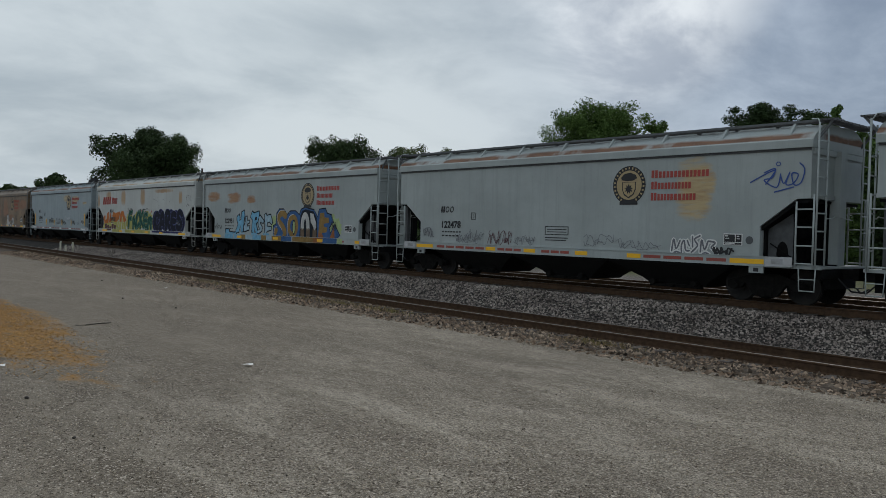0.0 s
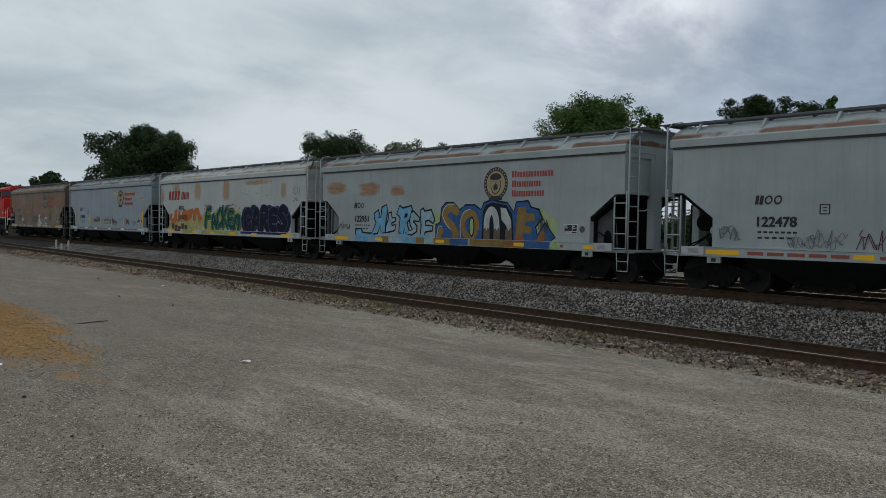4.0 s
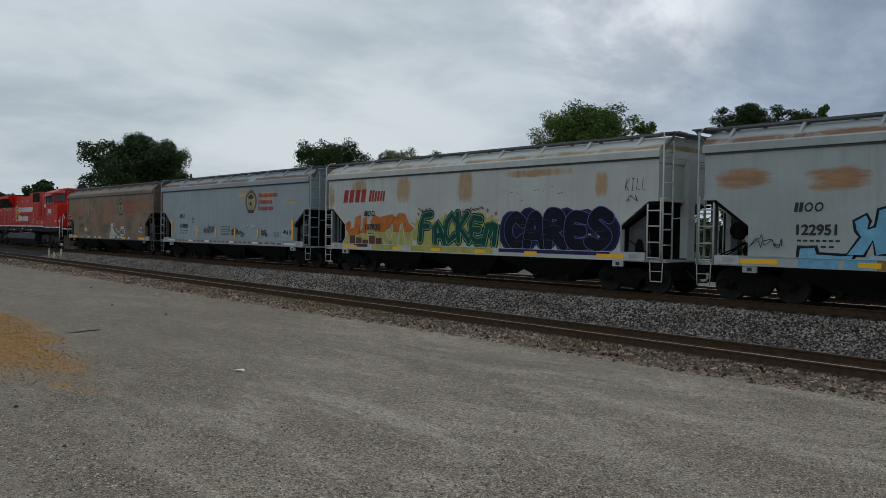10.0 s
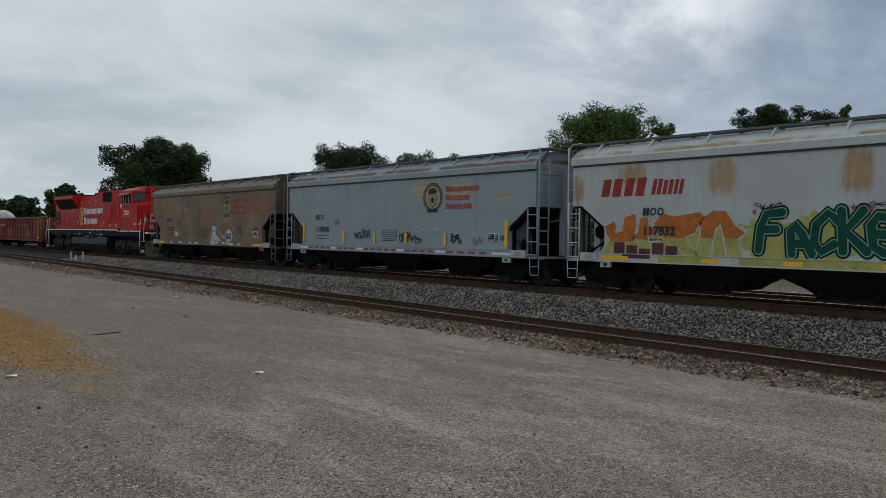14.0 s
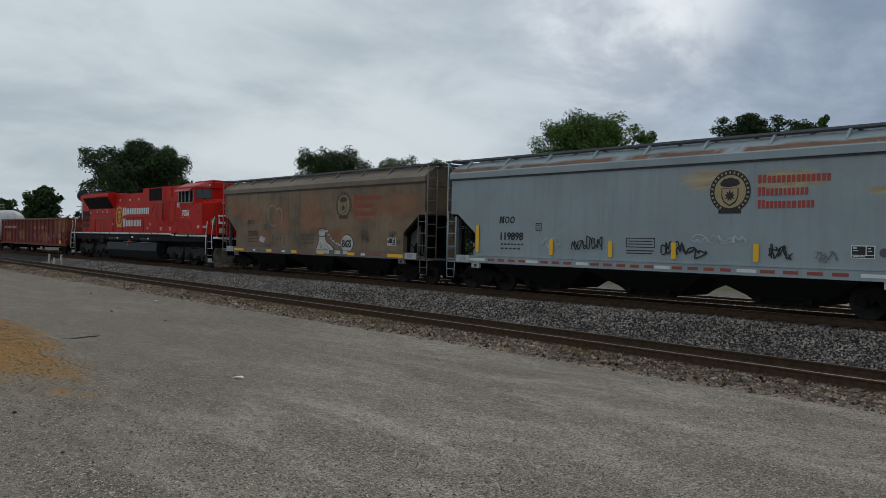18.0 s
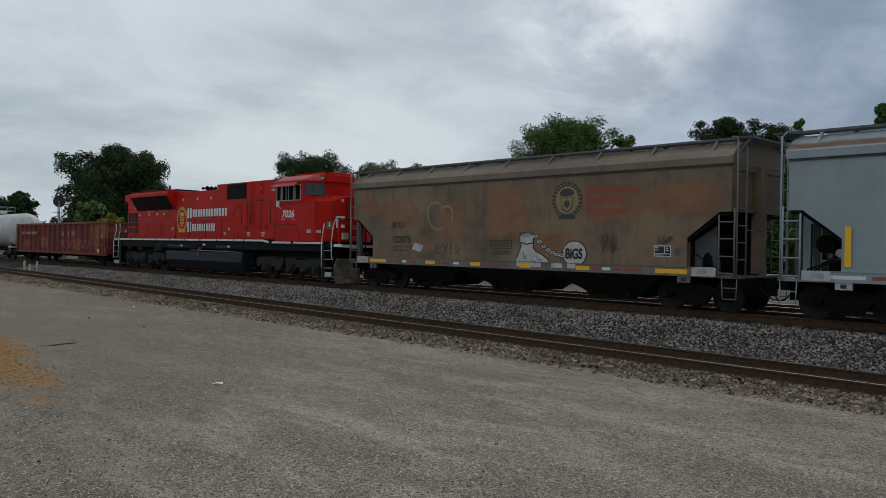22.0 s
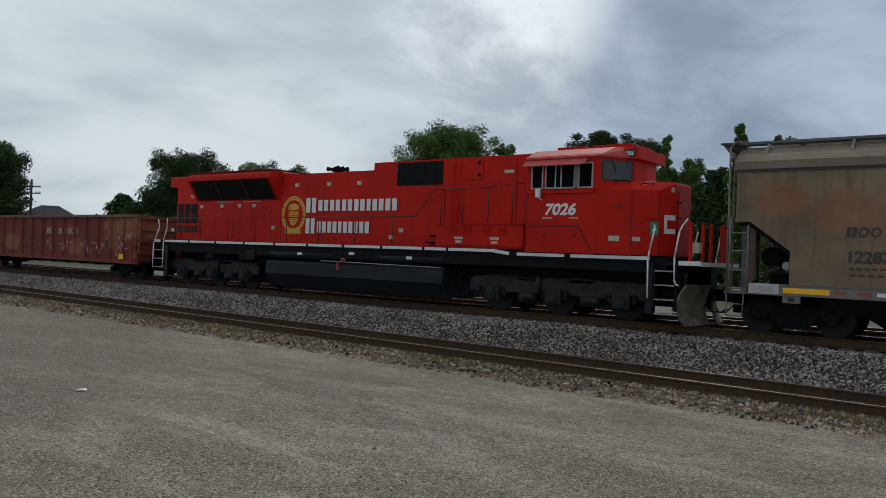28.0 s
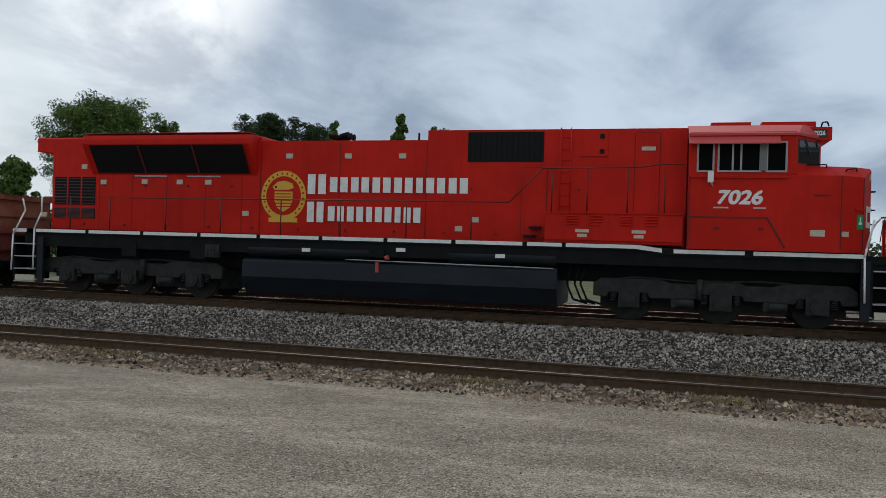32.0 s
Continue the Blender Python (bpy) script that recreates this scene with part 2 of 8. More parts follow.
def ground_material():
    """Gravel lot, crushed stone by the tracks, then rough grass beyond: one sheet, by place."""
    m = bpy.data.materials.new("ground")
    m.use_nodes = True
    nt = m.node_tree
    N, L = nt.nodes.new, nt.links.new
    b = nt.nodes["Principled BSDF"]
    b.inputs["Roughness"].default_value = 0.95
    b.inputs["Specular IOR Level"].default_value = 0.2
    geo = N("ShaderNodeNewGeometry")
    sep = N("ShaderNodeSeparateXYZ")
    L(geo.outputs["Position"], sep.inputs[0])

    def noise_of(sc, det=6, rough=0.6, stretch=None, dist=0.0):
        n = N("ShaderNodeTexNoise")
        src = geo.outputs["Position"]
        if stretch:
            mp = N("ShaderNodeMapping")
            mp.inputs["Scale"].default_value = stretch[:3]
            mp.inputs["Rotation"].default_value = (0, 0, stretch[3])
            L(src, mp.inputs[0])
            src = mp.outputs[0]
        L(src, n.inputs["Vector"])
        n.inputs["Scale"].default_value, n.inputs["Detail"].default_value = sc, det
        n.inputs["Roughness"].default_value, n.inputs["Distortion"].default_value = rough, dist
        return n.outputs[0]

    def rng(v, a, c, lo=0.0, hi=1.0):
        r = N("ShaderNodeMapRange")
        L(v, r.inputs[0])
        for i, k in ((1, a), (2, c), (3, lo), (4, hi)):
            r.inputs[i].default_value = k
        return r.outputs[0]

    def mixc(f, a, c):
        x = N("ShaderNodeMix")
        x.data_type = "RGBA"
        L(f, x.inputs[0])
        for sock, v in ((x.inputs[6], a), (x.inputs[7], c)):
            if isinstance(v, tuple):
                sock.default_value = (*v, 1)
            else:
                L(v, sock)
        return x.outputs[2]

    def maths(op, a, c):
        n = N("ShaderNodeMath")
        n.operation = op
        for i, v in enumerate((a, c)):
            if isinstance(v, (int, float)):
                n.inputs[i].default_value = v
            else:
                L(v, n.inputs[i])
        return n.outputs[0]

    def grains(sc, lo, hi):
        v, c, r = N("ShaderNodeTexVoronoi"), N("ShaderNodeSeparateColor"), N("ShaderNodeMapRange")
        L(geo.outputs["Position"], v.inputs["Vector"])
        v.inputs["Scale"].default_value = sc
        L(v.outputs["Color"], c.inputs[0])
        L(c.outputs[0], r.inputs[0])
        r.inputs[3].default_value, r.inputs[4].default_value = lo, hi
        return r.outputs[0]

    def scaled(colour, *factors):
        h = N("ShaderNodeHueSaturation")
        if isinstance(colour, tuple):
            h.inputs["Color"].default_value = (*colour, 1)
        else:
            L(colour, h.inputs["Color"])
        f = factors[0]
        for k in factors[1:]:
            f = maths("MULTIPLY", f, k)
        L(f, h.inputs["Value"])
        return h.outputs[0]

    def flecks(sc, share):
        """1 in a share of the cells of a crushed-stone pattern, the share itself changing from place to place."""
        v, c = N("ShaderNodeTexVoronoi"), N("ShaderNodeSeparateColor")
        L(geo.outputs["Position"], v.inputs["Vector"])
        v.inputs["Scale"].default_value = sc
        L(v.outputs["Color"], c.inputs[0])
        return maths("LESS_THAN", c.outputs[1], share)

    worn = noise_of(0.30, 5, 0.55, (1, 2.6, 1, 0.42), 0.8)
    small = noise_of(1.7, 7, 0.68, (1, 2.4, 1, 0.42), 0.4)
    lot = mixc(rng(worn, 0.36, 0.64), (0.185, 0.158, 0.124), (0.305, 0.268, 0.216))
    lot = mixc(rng(small, 0.45, 0.75), lot, (0.165, 0.14, 0.105))
    lot = scaled(lot, grains(42, 0.72, 1.28), grains(75, 0.5, 1.5), grains(140, 0.65, 1.35), grains(30, 0.85, 1.15), rng(noise_of(0.11, 3, 0.5), 0.35, 0.65, 0.9, 1.1))
    # browner, darker gravel towards the far left of the lot
    side = maths("SUBTRACT", maths("MULTIPLY", sep.outputs[0], -1.0), maths("MULTIPLY", sep.outputs[1], 1.2))
    lot = mixc(maths("MULTIPLY", rng(side, -1.0, 6.0, 0.0, 0.75), rng(small, 0.3, 0.6, 0.5, 1.0)), lot, scaled((0.15, 0.125, 0.095), grains(70, 0.5, 1.5), grains(36, 0.7, 1.3)))
    rough_spots = maths("MULTIPLY", rng(worn, 0.62, 0.36, 0.15, 1.0), rng(small, 0.3, 0.62, 0.35, 1.0))
    lot = mixc(flecks(36, maths("MULTIPLY", rough_spots, 0.2)), lot, (0.08, 0.064, 0.046))
    lot = mixc(flecks(80, maths("MULTIPLY", rough_spots, 0.26)), lot, (0.10, 0.08, 0.06))
    lot = mixc(flecks(60, maths("MULTIPLY", rough_spots, 0.10)), lot, (0.46, 0.41, 0.34))
    # bed colour near black, painting the shade in gaps between the stones
    bal = mixc(rng(noise_of(14, 5, 0.7), 0.4, 0.62), (0.02, 0.018, 0.016), (0.07, 0.062, 0.055))
    bal = scaled(bal, grains(18, 0.3, 1.7))
    dirt = mixc(rng(noise_of(3.0, 6, 0.7), 0.42, 0.6), (0.04, 0.028, 0.02), (0.13, 0.105, 0.08))
    dirt = scaled(dirt, grains(25, 0.45, 1.5))
    bed_dirt = scaled(mixc(rng(noise_of(4.0, 6, 0.7), 0.4, 0.62), (0.032, 0.022, 0.015), (0.06, 0.043, 0.03)), grains(25, 0.5, 1.5))
    grass = mixc(rng(noise_of(0.8, 6, 0.7), 0.4, 0.65), (0.06, 0.07, 0.028), (0.12, 0.115, 0.055))
    pale = mixc(rng(noise_of(6, 5, 0.7), 0.4, 0.6), (0.085, 0.076, 0.067), (0.155, 0.14, 0.123))
    pale = scaled(pale, grains(16, 0.4, 1.6), grains(7, 0.8, 1.2))
    # distance from the siding's middle
    off = maths("ADD", maths("SUBTRACT", sep.outputs[1], 17.09), maths("MULTIPLY", maths("SUBTRACT", noise_of(0.9, 6, 0.7), 0.5), 1.6))
    ex = maths("DIVIDE", maths("ADD", sep.outputs[0], 27.34), 14.2)
    ey = maths("DIVIDE", maths("SUBTRACT", sep.outputs[1], 3.67), 2.05)
    patch = maths("ADD", maths("ADD", maths("MULTIPLY", ex, ex), maths("MULTIPLY", ey, ey)), maths("MULTIPLY", maths("SUBTRACT", noise_of(0.9, 7, 0.75, (1, 1.8, 1, 0.2)), 0.5), 2.6))
    straw = mixc(rng(noise_of(9, 6, 0.7, (1, 3, 1, 0.3)), 0.38, 0.62), (0.33, 0.185, 0.06), (0.2, 0.11, 0.038))
    lot = mixc(maths("MULTIPLY", rng(patch, 1.1, 0.75), rng(noise_of(2.6, 6, 0.7, (1, 2.2, 1, 0.3)), 0.34, 0.5, 0.25, 1.0)), lot, straw)
    col = mixc(rng(off, -2.9, -2.3), lot, dirt)
    col = mixc(rng(off, -1.15, -0.85), col, bed_dirt)
    col = mixc(rng(off, 0.85, 1.1), col, bal)
    far = maths("ADD", sep.outputs[1], maths("MULTIPLY", noise_of(0.3, 4), 2.0))
    col = mixc(rng(far, 24.6, 25.2), col, pale)
    col = mixc(rng(far, 39.0, 43.0), col, grass)
    L(col, b.inputs["Base Color"])
    bp = N("ShaderNodeBump")
    bp.inputs["Strength"].default_value, bp.inputs["Distance"].default_value = 0.6, 0.02
    L(maths("ADD", noise_of(30, 4), maths("MULTIPLY", noise_of(6, 5), 0.8)), bp.inputs["Height"])
    L(bp.outputs[0], b.inputs["Normal"])
    return m


DEEP = 0.215       # height of a rail


def rail_line(centre, side, ztop, x0, x1, step, parent):
    """One rail along a line: foot, web and worn head."""
    foot = ((-0.08, -DEEP), (0.08, -DEEP), (0.08, 0.015 - DEEP), (0.014, 0.035 - DEEP), (0.014, -0.055), (0.039, -0.042), (0.039, -0.004),
            (-0.039, -0.004), (-0.039, -0.042), (-0.014, -0.055), (-0.014, 0.035 - DEEP), (-0.08, 0.015 - DEEP))
    bm, top = bmesh.new(), bmesh.new()
    rings, heads = [], []
    for x in np.arange(x0, x1 + 0.1, step):
        y = centre(x) + side
        zt = ztop(x)
        rings.append([(x, y + u, zt + w) for u, w in foot])
        heads.append([(x, y + u, zt + w) for u, w in ((-0.034, -0.004), (0.034, -0.004), (0.026, 0.0), (-0.026, 0.0))])
    loft(bm, rings)
    loft(top, heads)
    r = part("rail", bm, M_RAIL, parent)
    part("rail_head", top, M_HEAD, r, "worn shiny steel running surface")
    return r


def track(name, label, centre, ztop, x0, x1, step, tie_span):
    t = tagged(new(name), label, "railway track", "", "structure")
    for s in (-0.7525, 0.7525):
        rail_line(centre, s, ztop, x0, x1, step, t)
    rnd = random.Random(len(name))
    bm = boxes((-0.115, 0.115, -1.3, 1.3, -0.16, 0.0))
    soften(bm, 0.012)
    tie = finish("tie", bm, M_TIE)
    x = tie_span[0]
    while x < tie_span[1]:
        part("tie", tie, None, t, m=pose(x, centre(x) + rnd.uniform(-0.04, 0.04), ztop(x) - DEEP + 0.02 + rnd.uniform(-0.012, 0.006), 0, 0, rnd.uniform(-1.5, 1.5)))
        x += 0.56 + rnd.uniform(-0.04, 0.04)
    return t


ground()
siding = track("siding_track", "rusty brown rails on weathered ties in gravel", near_y, near_z, -150, 60, 3.0, (-50, 14))
main = track("main_track", "steel rails on a raised bed of grey crushed stone", lambda x: YC, lambda x: ZR, -220, 120, 20, (-62, 18))
second = track("second_track", "steel rails on pale gravel beyond the train", lambda x: YC + 4.6, lambda x: ZR - 0.06, -220, 120, 20, (-40, 16))


def stones(name, count, place, size, material, label, sink=0.25, seed=1):
    """Loose stones scattered by place(u, v, rnd) -> x, y; lumpy and angular, one joined sheet."""
    r = np.random.RandomState(seed)
    base = np.array([(1, 0, 0), (-1, 0, 0), (0, 1, 0), (0, -1, 0), (0, 0, 1), (0, 0, -1)], float)
    tri = np.array([(0, 2, 4), (2, 1, 4), (1, 3, 4), (3, 0, 4), (2, 0, 5), (1, 2, 5), (3, 1, 5), (0, 3, 5)])
    xy = place(r, count)
    s = size[0] + (size[1] - size[0]) * r.rand(count) ** 2.2
    ab = r.rand(count) * 6.283
    pts = base[None] * (0.62 + 0.7 * r.rand(count, 6, 1)) + 0.25 * (r.rand(count, 6, 3) - 0.5)
    pts *= (s[:, None] * (0.7 + 0.6 * r.rand(count, 3)))[:, None, :] * np.array([1, 1, 0.9])
    c, d = np.cos(ab)[:, None], np.sin(ab)[:, None]
    px, py = pts[..., 0] * c - pts[..., 1] * d, pts[..., 0] * d + pts[..., 1] * c
    z = np.array([ground_z(a, b) for a, b in xy])
    verts = np.stack([px + xy[:, :1], py + xy[:, 1:], pts[..., 2] + (z + s * sink)[:, None]], -1).reshape(-1, 3)
    faces = (tri[None] + 6 * np.arange(count)[:, None, None]).reshape(-1, 3)
    return raw(name, verts.tolist(), faces.tolist(), material, label, "gravel", "stuff")


def bed(r, n):
    x = 14 - 84 * r.rand(n) ** 1.3
    lo = near_y(x) + 0.9
    return np.stack([x, lo + np.maximum(20.9 - lo, 0.2) * r.rand(n)], 1)


def between(r, n):
    x = 12 - 50 * r.rand(n) ** 1.3
    return np.stack([x, 21.45 + 8.5 * r.rand(n)], 1)


def shoulder(r, n):
    x = 8 - 75 * r.rand(n) ** 1.15
    mid = near_y(x)
    return np.stack([x, mid - 0.85 - 2.2 * r.rand(n) ** 1.25], 1)


def middle(r, n):
    x = 8 - 75 * r.rand(n) ** 1.4
    mid = near_y(x)
    return np.stack([x, mid - 0.65 + 1.3 * r.rand(n)], 1)


def lot_spots(r, n):
    d = 6.5 + 17 * r.rand(n) ** 1.6
    a = np.radians(-16 + 95 * r.rand(n))
    xy = np.stack([-d * np.sin(a), d * np.cos(a)], 1)
    keep = xy[:, 1] < near_y(xy[:, 0]) - 2.0
    xy[~keep] *= 0.6
    return xy


M_PEB = mat("pebble", (0.31, 0.255, 0.185), 0.95, island=0.85, second=(0.17, 0.145, 0.11), scale=0.8, amount=0.45, spec=0.2)
M_SHOULDER = mat("shoulder_stone", (0.32, 0.25, 0.185), 0.95, island=0.9, second=(0.13, 0.08, 0.05), scale=1.2, amount=0.5, spec=0.2)
stones("ballast_stones", 100000, bed, (0.019, 0.052), M_STONE, "grey crushed stone ballast between the tracks", 0.1, 2)
stones("ballast_stones", 22000, between, (0.03, 0.065), M_STONE, "pale crushed stone ballast behind the rails", 0.1, 3)
stones("shoulder_stones", 22000, shoulder, (0.015, 0.06), M_SHOULDER, "mixed brown and grey stones beside the siding", 0.15, 4)
stones("shoulder_stones", 5000, middle, (0.02, 0.045), mat("bed_stone", (0.06, 0.046, 0.035), 0.95, island=0.7, second=(0.035, 0.025, 0.018), scale=1.2, amount=0.5, spec=0.15), "brown dirty stones between the siding rails", 0.1, 5)
stones("loose_gravel", 45000, lot_spots, (0.003, 0.013), M_PEB, "small loose gravel on the lot", 0.05, 6)


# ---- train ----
# grimy blacks, deepened further to stand for the shade under the cars
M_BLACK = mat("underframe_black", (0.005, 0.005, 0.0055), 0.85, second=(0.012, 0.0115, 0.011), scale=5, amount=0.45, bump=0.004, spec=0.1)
M_GRIMY_SHADE = mat("truck_grime_shade", (0.006, 0.0058, 0.0055), 0.9, second=(0.015, 0.0135, 0.012), scale=6, amount=0.45, bump=0.006, spec=0.12)
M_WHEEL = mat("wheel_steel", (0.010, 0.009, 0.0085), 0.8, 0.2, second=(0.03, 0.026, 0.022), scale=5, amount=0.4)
M_STEEL = mat("ladder_grey", (0.36, 0.37, 0.38), 0.6, second=(0.22, 0.2, 0.18), scale=4, amount=0.4)
M_YELLOW = mat("reflector_yellow", (0.93, 0.50, 0.010), 0.5, second=(0.62, 0.34, 0.03), scale=6, amount=0.2)
M_RED = mat("reflector_red", (0.33, 0.06, 0.04), 0.5, second=(0.22, 0.08, 0.06), scale=6, amount=0.4)
M_WHITE = mat("white_paint", (0.74, 0.74, 0.72), 0.55, second=(0.55, 0.54, 0.5), scale=7, amount=0.35)
M_INK = mat("black_paint", (0.02, 0.02, 0.022), 0.6)


def truck(parent, x, base=1.78, r=0.457):
    """A two-axle freight truck: cast side frames, bolster, springs, wheelsets."""
    t = part("truck", boxes((-0.25, 0.25, -1.15, 1.15, 0.42, 0.72)), M_GRIMY_SHADE, parent, m=pose(x, 0, 0))
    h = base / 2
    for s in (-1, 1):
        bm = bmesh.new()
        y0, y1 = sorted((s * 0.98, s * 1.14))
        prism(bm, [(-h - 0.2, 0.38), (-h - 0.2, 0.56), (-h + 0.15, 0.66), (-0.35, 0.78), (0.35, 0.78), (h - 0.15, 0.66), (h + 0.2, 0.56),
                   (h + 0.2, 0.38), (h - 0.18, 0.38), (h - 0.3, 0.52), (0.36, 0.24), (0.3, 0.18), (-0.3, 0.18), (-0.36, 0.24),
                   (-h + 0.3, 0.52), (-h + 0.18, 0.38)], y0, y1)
        part("side_frame", bm, M_GRIMY_SHADE, t)
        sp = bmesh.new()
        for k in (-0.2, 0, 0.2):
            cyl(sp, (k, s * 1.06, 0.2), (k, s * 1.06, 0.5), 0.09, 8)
        part("spring", sp, M_GRIMY_SHADE, t)
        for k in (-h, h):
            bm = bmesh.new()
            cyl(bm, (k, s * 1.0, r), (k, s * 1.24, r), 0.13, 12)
            part("bearing_cap", bm, M_GRIMY_SHADE, t)
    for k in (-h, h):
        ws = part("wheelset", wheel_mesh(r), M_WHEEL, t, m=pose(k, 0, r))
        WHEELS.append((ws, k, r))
    return t


WHEELS = []


def wheel_mesh(r):
    bm = bmesh.new()
    cyl(bm, (0, -1.1, 0), (0, 1.1, 0), 0.08, 10)
    for s in (-1, 1):
        cyl(bm, (0, s * 0.685, 0), (0, s * 0.715, 0), r + 0.025, 28)
        cyl(bm, (0, s * 0.715, 0), (0, s * 0.81, 0), r, 28)
        cyl(bm, (0, s * 0.81, 0), (0, s * 0.83, 0), r * 0.45, 14)
        for k in range(5):
            a = k * 2 * math.pi / 5
            cyl(bm, (r * 0.62 * math.cos(a), s * 0.80, r * 0.62 * math.sin(a)), (r * 0.62 * math.cos(a), s * 0.816, r * 0.62 * math.sin(a)), 0.05, 8)
    return bm


def coupler(parent, x, s):
    bm = bmesh.new()
    box(bm, min(x, x + s * 0.55), max(x, x + s * 0.55), -0.12, 0.12, 0.74, 0.98)
    box(bm, min(x + s * 0.45, x + s * 0.78), max(x + s * 0.45, x + s * 0.78), -0.17, 0.19, 0.7, 1.02)
    c = part("coupler", bm, M_GRIMY_SHADE, parent)
    bm = bmesh.new()
    pts = [(x + s * 0.1, -0.35, 0.8), (x + s * 0.3, -0.37, 0.6), (x + s * 0.5, -0.33, 0.42), (x + s * 0.72, -0.22, 0.4), (x + s * 0.85, -0.1, 0.5)]
    tube(bm, pts, 0.022)
    part("air_hose", bm, M_INK, parent)
    return c


def ladder(name, parent, material, rails, rungs, r=0.018):
    bm = bmesh.new()
    for p, q in rails:
        cyl(bm, p, q, r * 1.25, 6)
    for p, q in rungs:
        cyl(bm, p, q, r, 6)
    return part(name, bm, material, parent)


def hopper_car(label, paint, roof_paint, x, deco=None, sill_mat=None, stripes=((-7.29, -6.29), (-3.31, -2.82), (-1.42, -0.89), (0.86, 1.37), (2.9, 3.4), (6.31, 7.29)), longer=0.0):
    car = thing("hopper_car", label, "rail car", "covered hopper cars")
    sill_mat = sill_mat or paint
    D = longer                                    # how far the ends stand out beyond those of the usual car
    # body with sloped ends
    out = [(7.13 + D, 1.16), (7.13 + D, 2.08), (8.1 + D, 2.8), (8.45 + D, 2.8), (8.45 + D, 4.12)]
    pts = out + [(-a, b) for a, b in out[::-1]]
    bm = bmesh.new()
    prism(bm, pts, -1.55, 1.55)
    body = part("body", bm, paint, car)
    for k in range(6):
        a = (k - 2.5) * 2.34
        bm = bmesh.new()
        prism(bm, [(a - 0.05, -1.549), (a - 0.012, -1.5575), (a + 0.012, -1.5575), (a + 0.05, -1.549)], 1.2, 4.04, "z")
        part("seam", bm, paint, body)
    # roof: deep painted fascia, shoulder and top; the eave's shadow is a dark strip
    half = [(1.63, 4.11), (1.63, 4.31), (1.60, 4.34), (1.47, 4.47), (1.3, 4.58), (1.08, 4.69), (0.8, 4.765)]
    prof = [(-a, b) for a, b in half] + half[::-1]
    bm = bmesh.new()
    prism(bm, prof, -8.5 - D, 8.5 + D, "x")
    roof = part("roof", bm, roof_paint, car)
    part("eave", boxes((-8.44 - D, 8.44 + D, -1.585, -1.55, 4.05, 4.109), (-8.44 - D, 8.44 + D, 1.55, 1.585, 4.05, 4.109)), M_EAVE_SHADOW, car)
    for k in range(4):
        cx = (k - 1.5) * 3.95
        bm = bmesh.new()
        prism(bm, [(-0.7, 4.74), (-0.68, 4.83), (-0.6, 4.85), (0.6, 4.85), (0.68, 4.83), (0.7, 4.74)], cx - 1.95, cx + 1.95, "x")
        part("hatch_cover", bm, sill_mat, roof)
        for a in (-1.2, 0.0, 1.2):
            part("hatch_clamp", boxes((cx + a - 0.05, cx + a + 0.05, -0.77, -0.68, 4.755, 4.83)), M_GRATE, roof)
    for s in (-1, 1):
        bm = bmesh.new()
        for w in range(7):
            y = s * (0.79 + 0.06 * w)
            box(bm, -8.9 - D, 8.9 + D, y - 0.01, y + 0.01, 4.80, 4.85)
        for w in range(90):
            a = -8.88 - D + w * (17.76 + 2 * D) / 89
            box(bm, a - 0.008, a + 0.008, min(s * 0.78, s * 1.17), max(s * 0.78, s * 1.17), 4.81, 4.84)
        walkb = part("running_board", bm, M_GRATE, car)
        part("board_edge", boxes((-8.92 - D, 8.92 + D, *sorted((s * 1.16, s * 1.185)), 4.80, 4.862)), M_BRACKET, walkb)
        for k in range(9):
            bm = bmesh.new()
            cx = -7.8 + k * 1.95
            prism(bm, [(s * 1.46, 4.46), (s * 1.42, 4.54), (s * 1.16, 4.81), (s * 1.08, 4.81), (s * 1.3, 4.55)], cx - 0.035, cx + 0.035, "x")
            part("bracket", bm, sill_mat, walkb)
    for s in (-1, 1):
        def X(a, b):
            return (min(s * (a + D), s * (b + D)), max(s * (a + D), s * (b + D)))
        bm = bmesh.new()
        for w in range(7):
            box(bm, *X(8.5 + 0.065 * w, 8.52 + 0.065 * w), -1.48, 1.48, 4.78, 4.83)
        for y in np.linspace(-1.48, 1.46, 14):
            box(bm, *X(8.5, 8.93), y, y + 0.02, 4.785, 4.825)
        part("end_running_board", bm, M_GRATE, car)
        for y in (-1, 1):
            bm = bmesh.new()
            prism(bm, [(s * (8.5 + D), 4.3), (s * (8.5 + D), 4.4), (s * (8.82 + D), 4.78), (s * (8.9 + D), 4.78)], y * 1.35 - 0.02, y * 1.35 + 0.02)
            part("running_board_brace", bm, M_BRACKET, car)
            bm = bmesh.new()
            tube(bm, [(s * (8.63 + D), y * 1.58, 4.3), (s * (8.62 + D), y * 1.56, 4.68), (s * (8.55 + D), y * 1.48, 4.83), (s * (8.3 + D), y * 1.3, 4.87)], 0.016)
            part("roof_handhold", bm, sill_mat, car)
    # sills and underframe
    for s in (-1, 1):
        y0, y1 = sorted((s * 1.50, s * 1.60))
        bm = boxes((-8.0 - D, 8.0 + D, y0, y1, 1.0, 1.27))
        if s < 0:
            box(bm, -8.0 - D, 8.0 + D, -1.62, -1.6, 1.255, 1.27)
            box(bm, -8.0 - D, 8.0 + D, -1.615, -1.6, 1.0, 1.012)
        part("side_sill", bm, sill_mat, car)
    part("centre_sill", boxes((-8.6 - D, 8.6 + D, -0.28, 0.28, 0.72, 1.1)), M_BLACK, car)
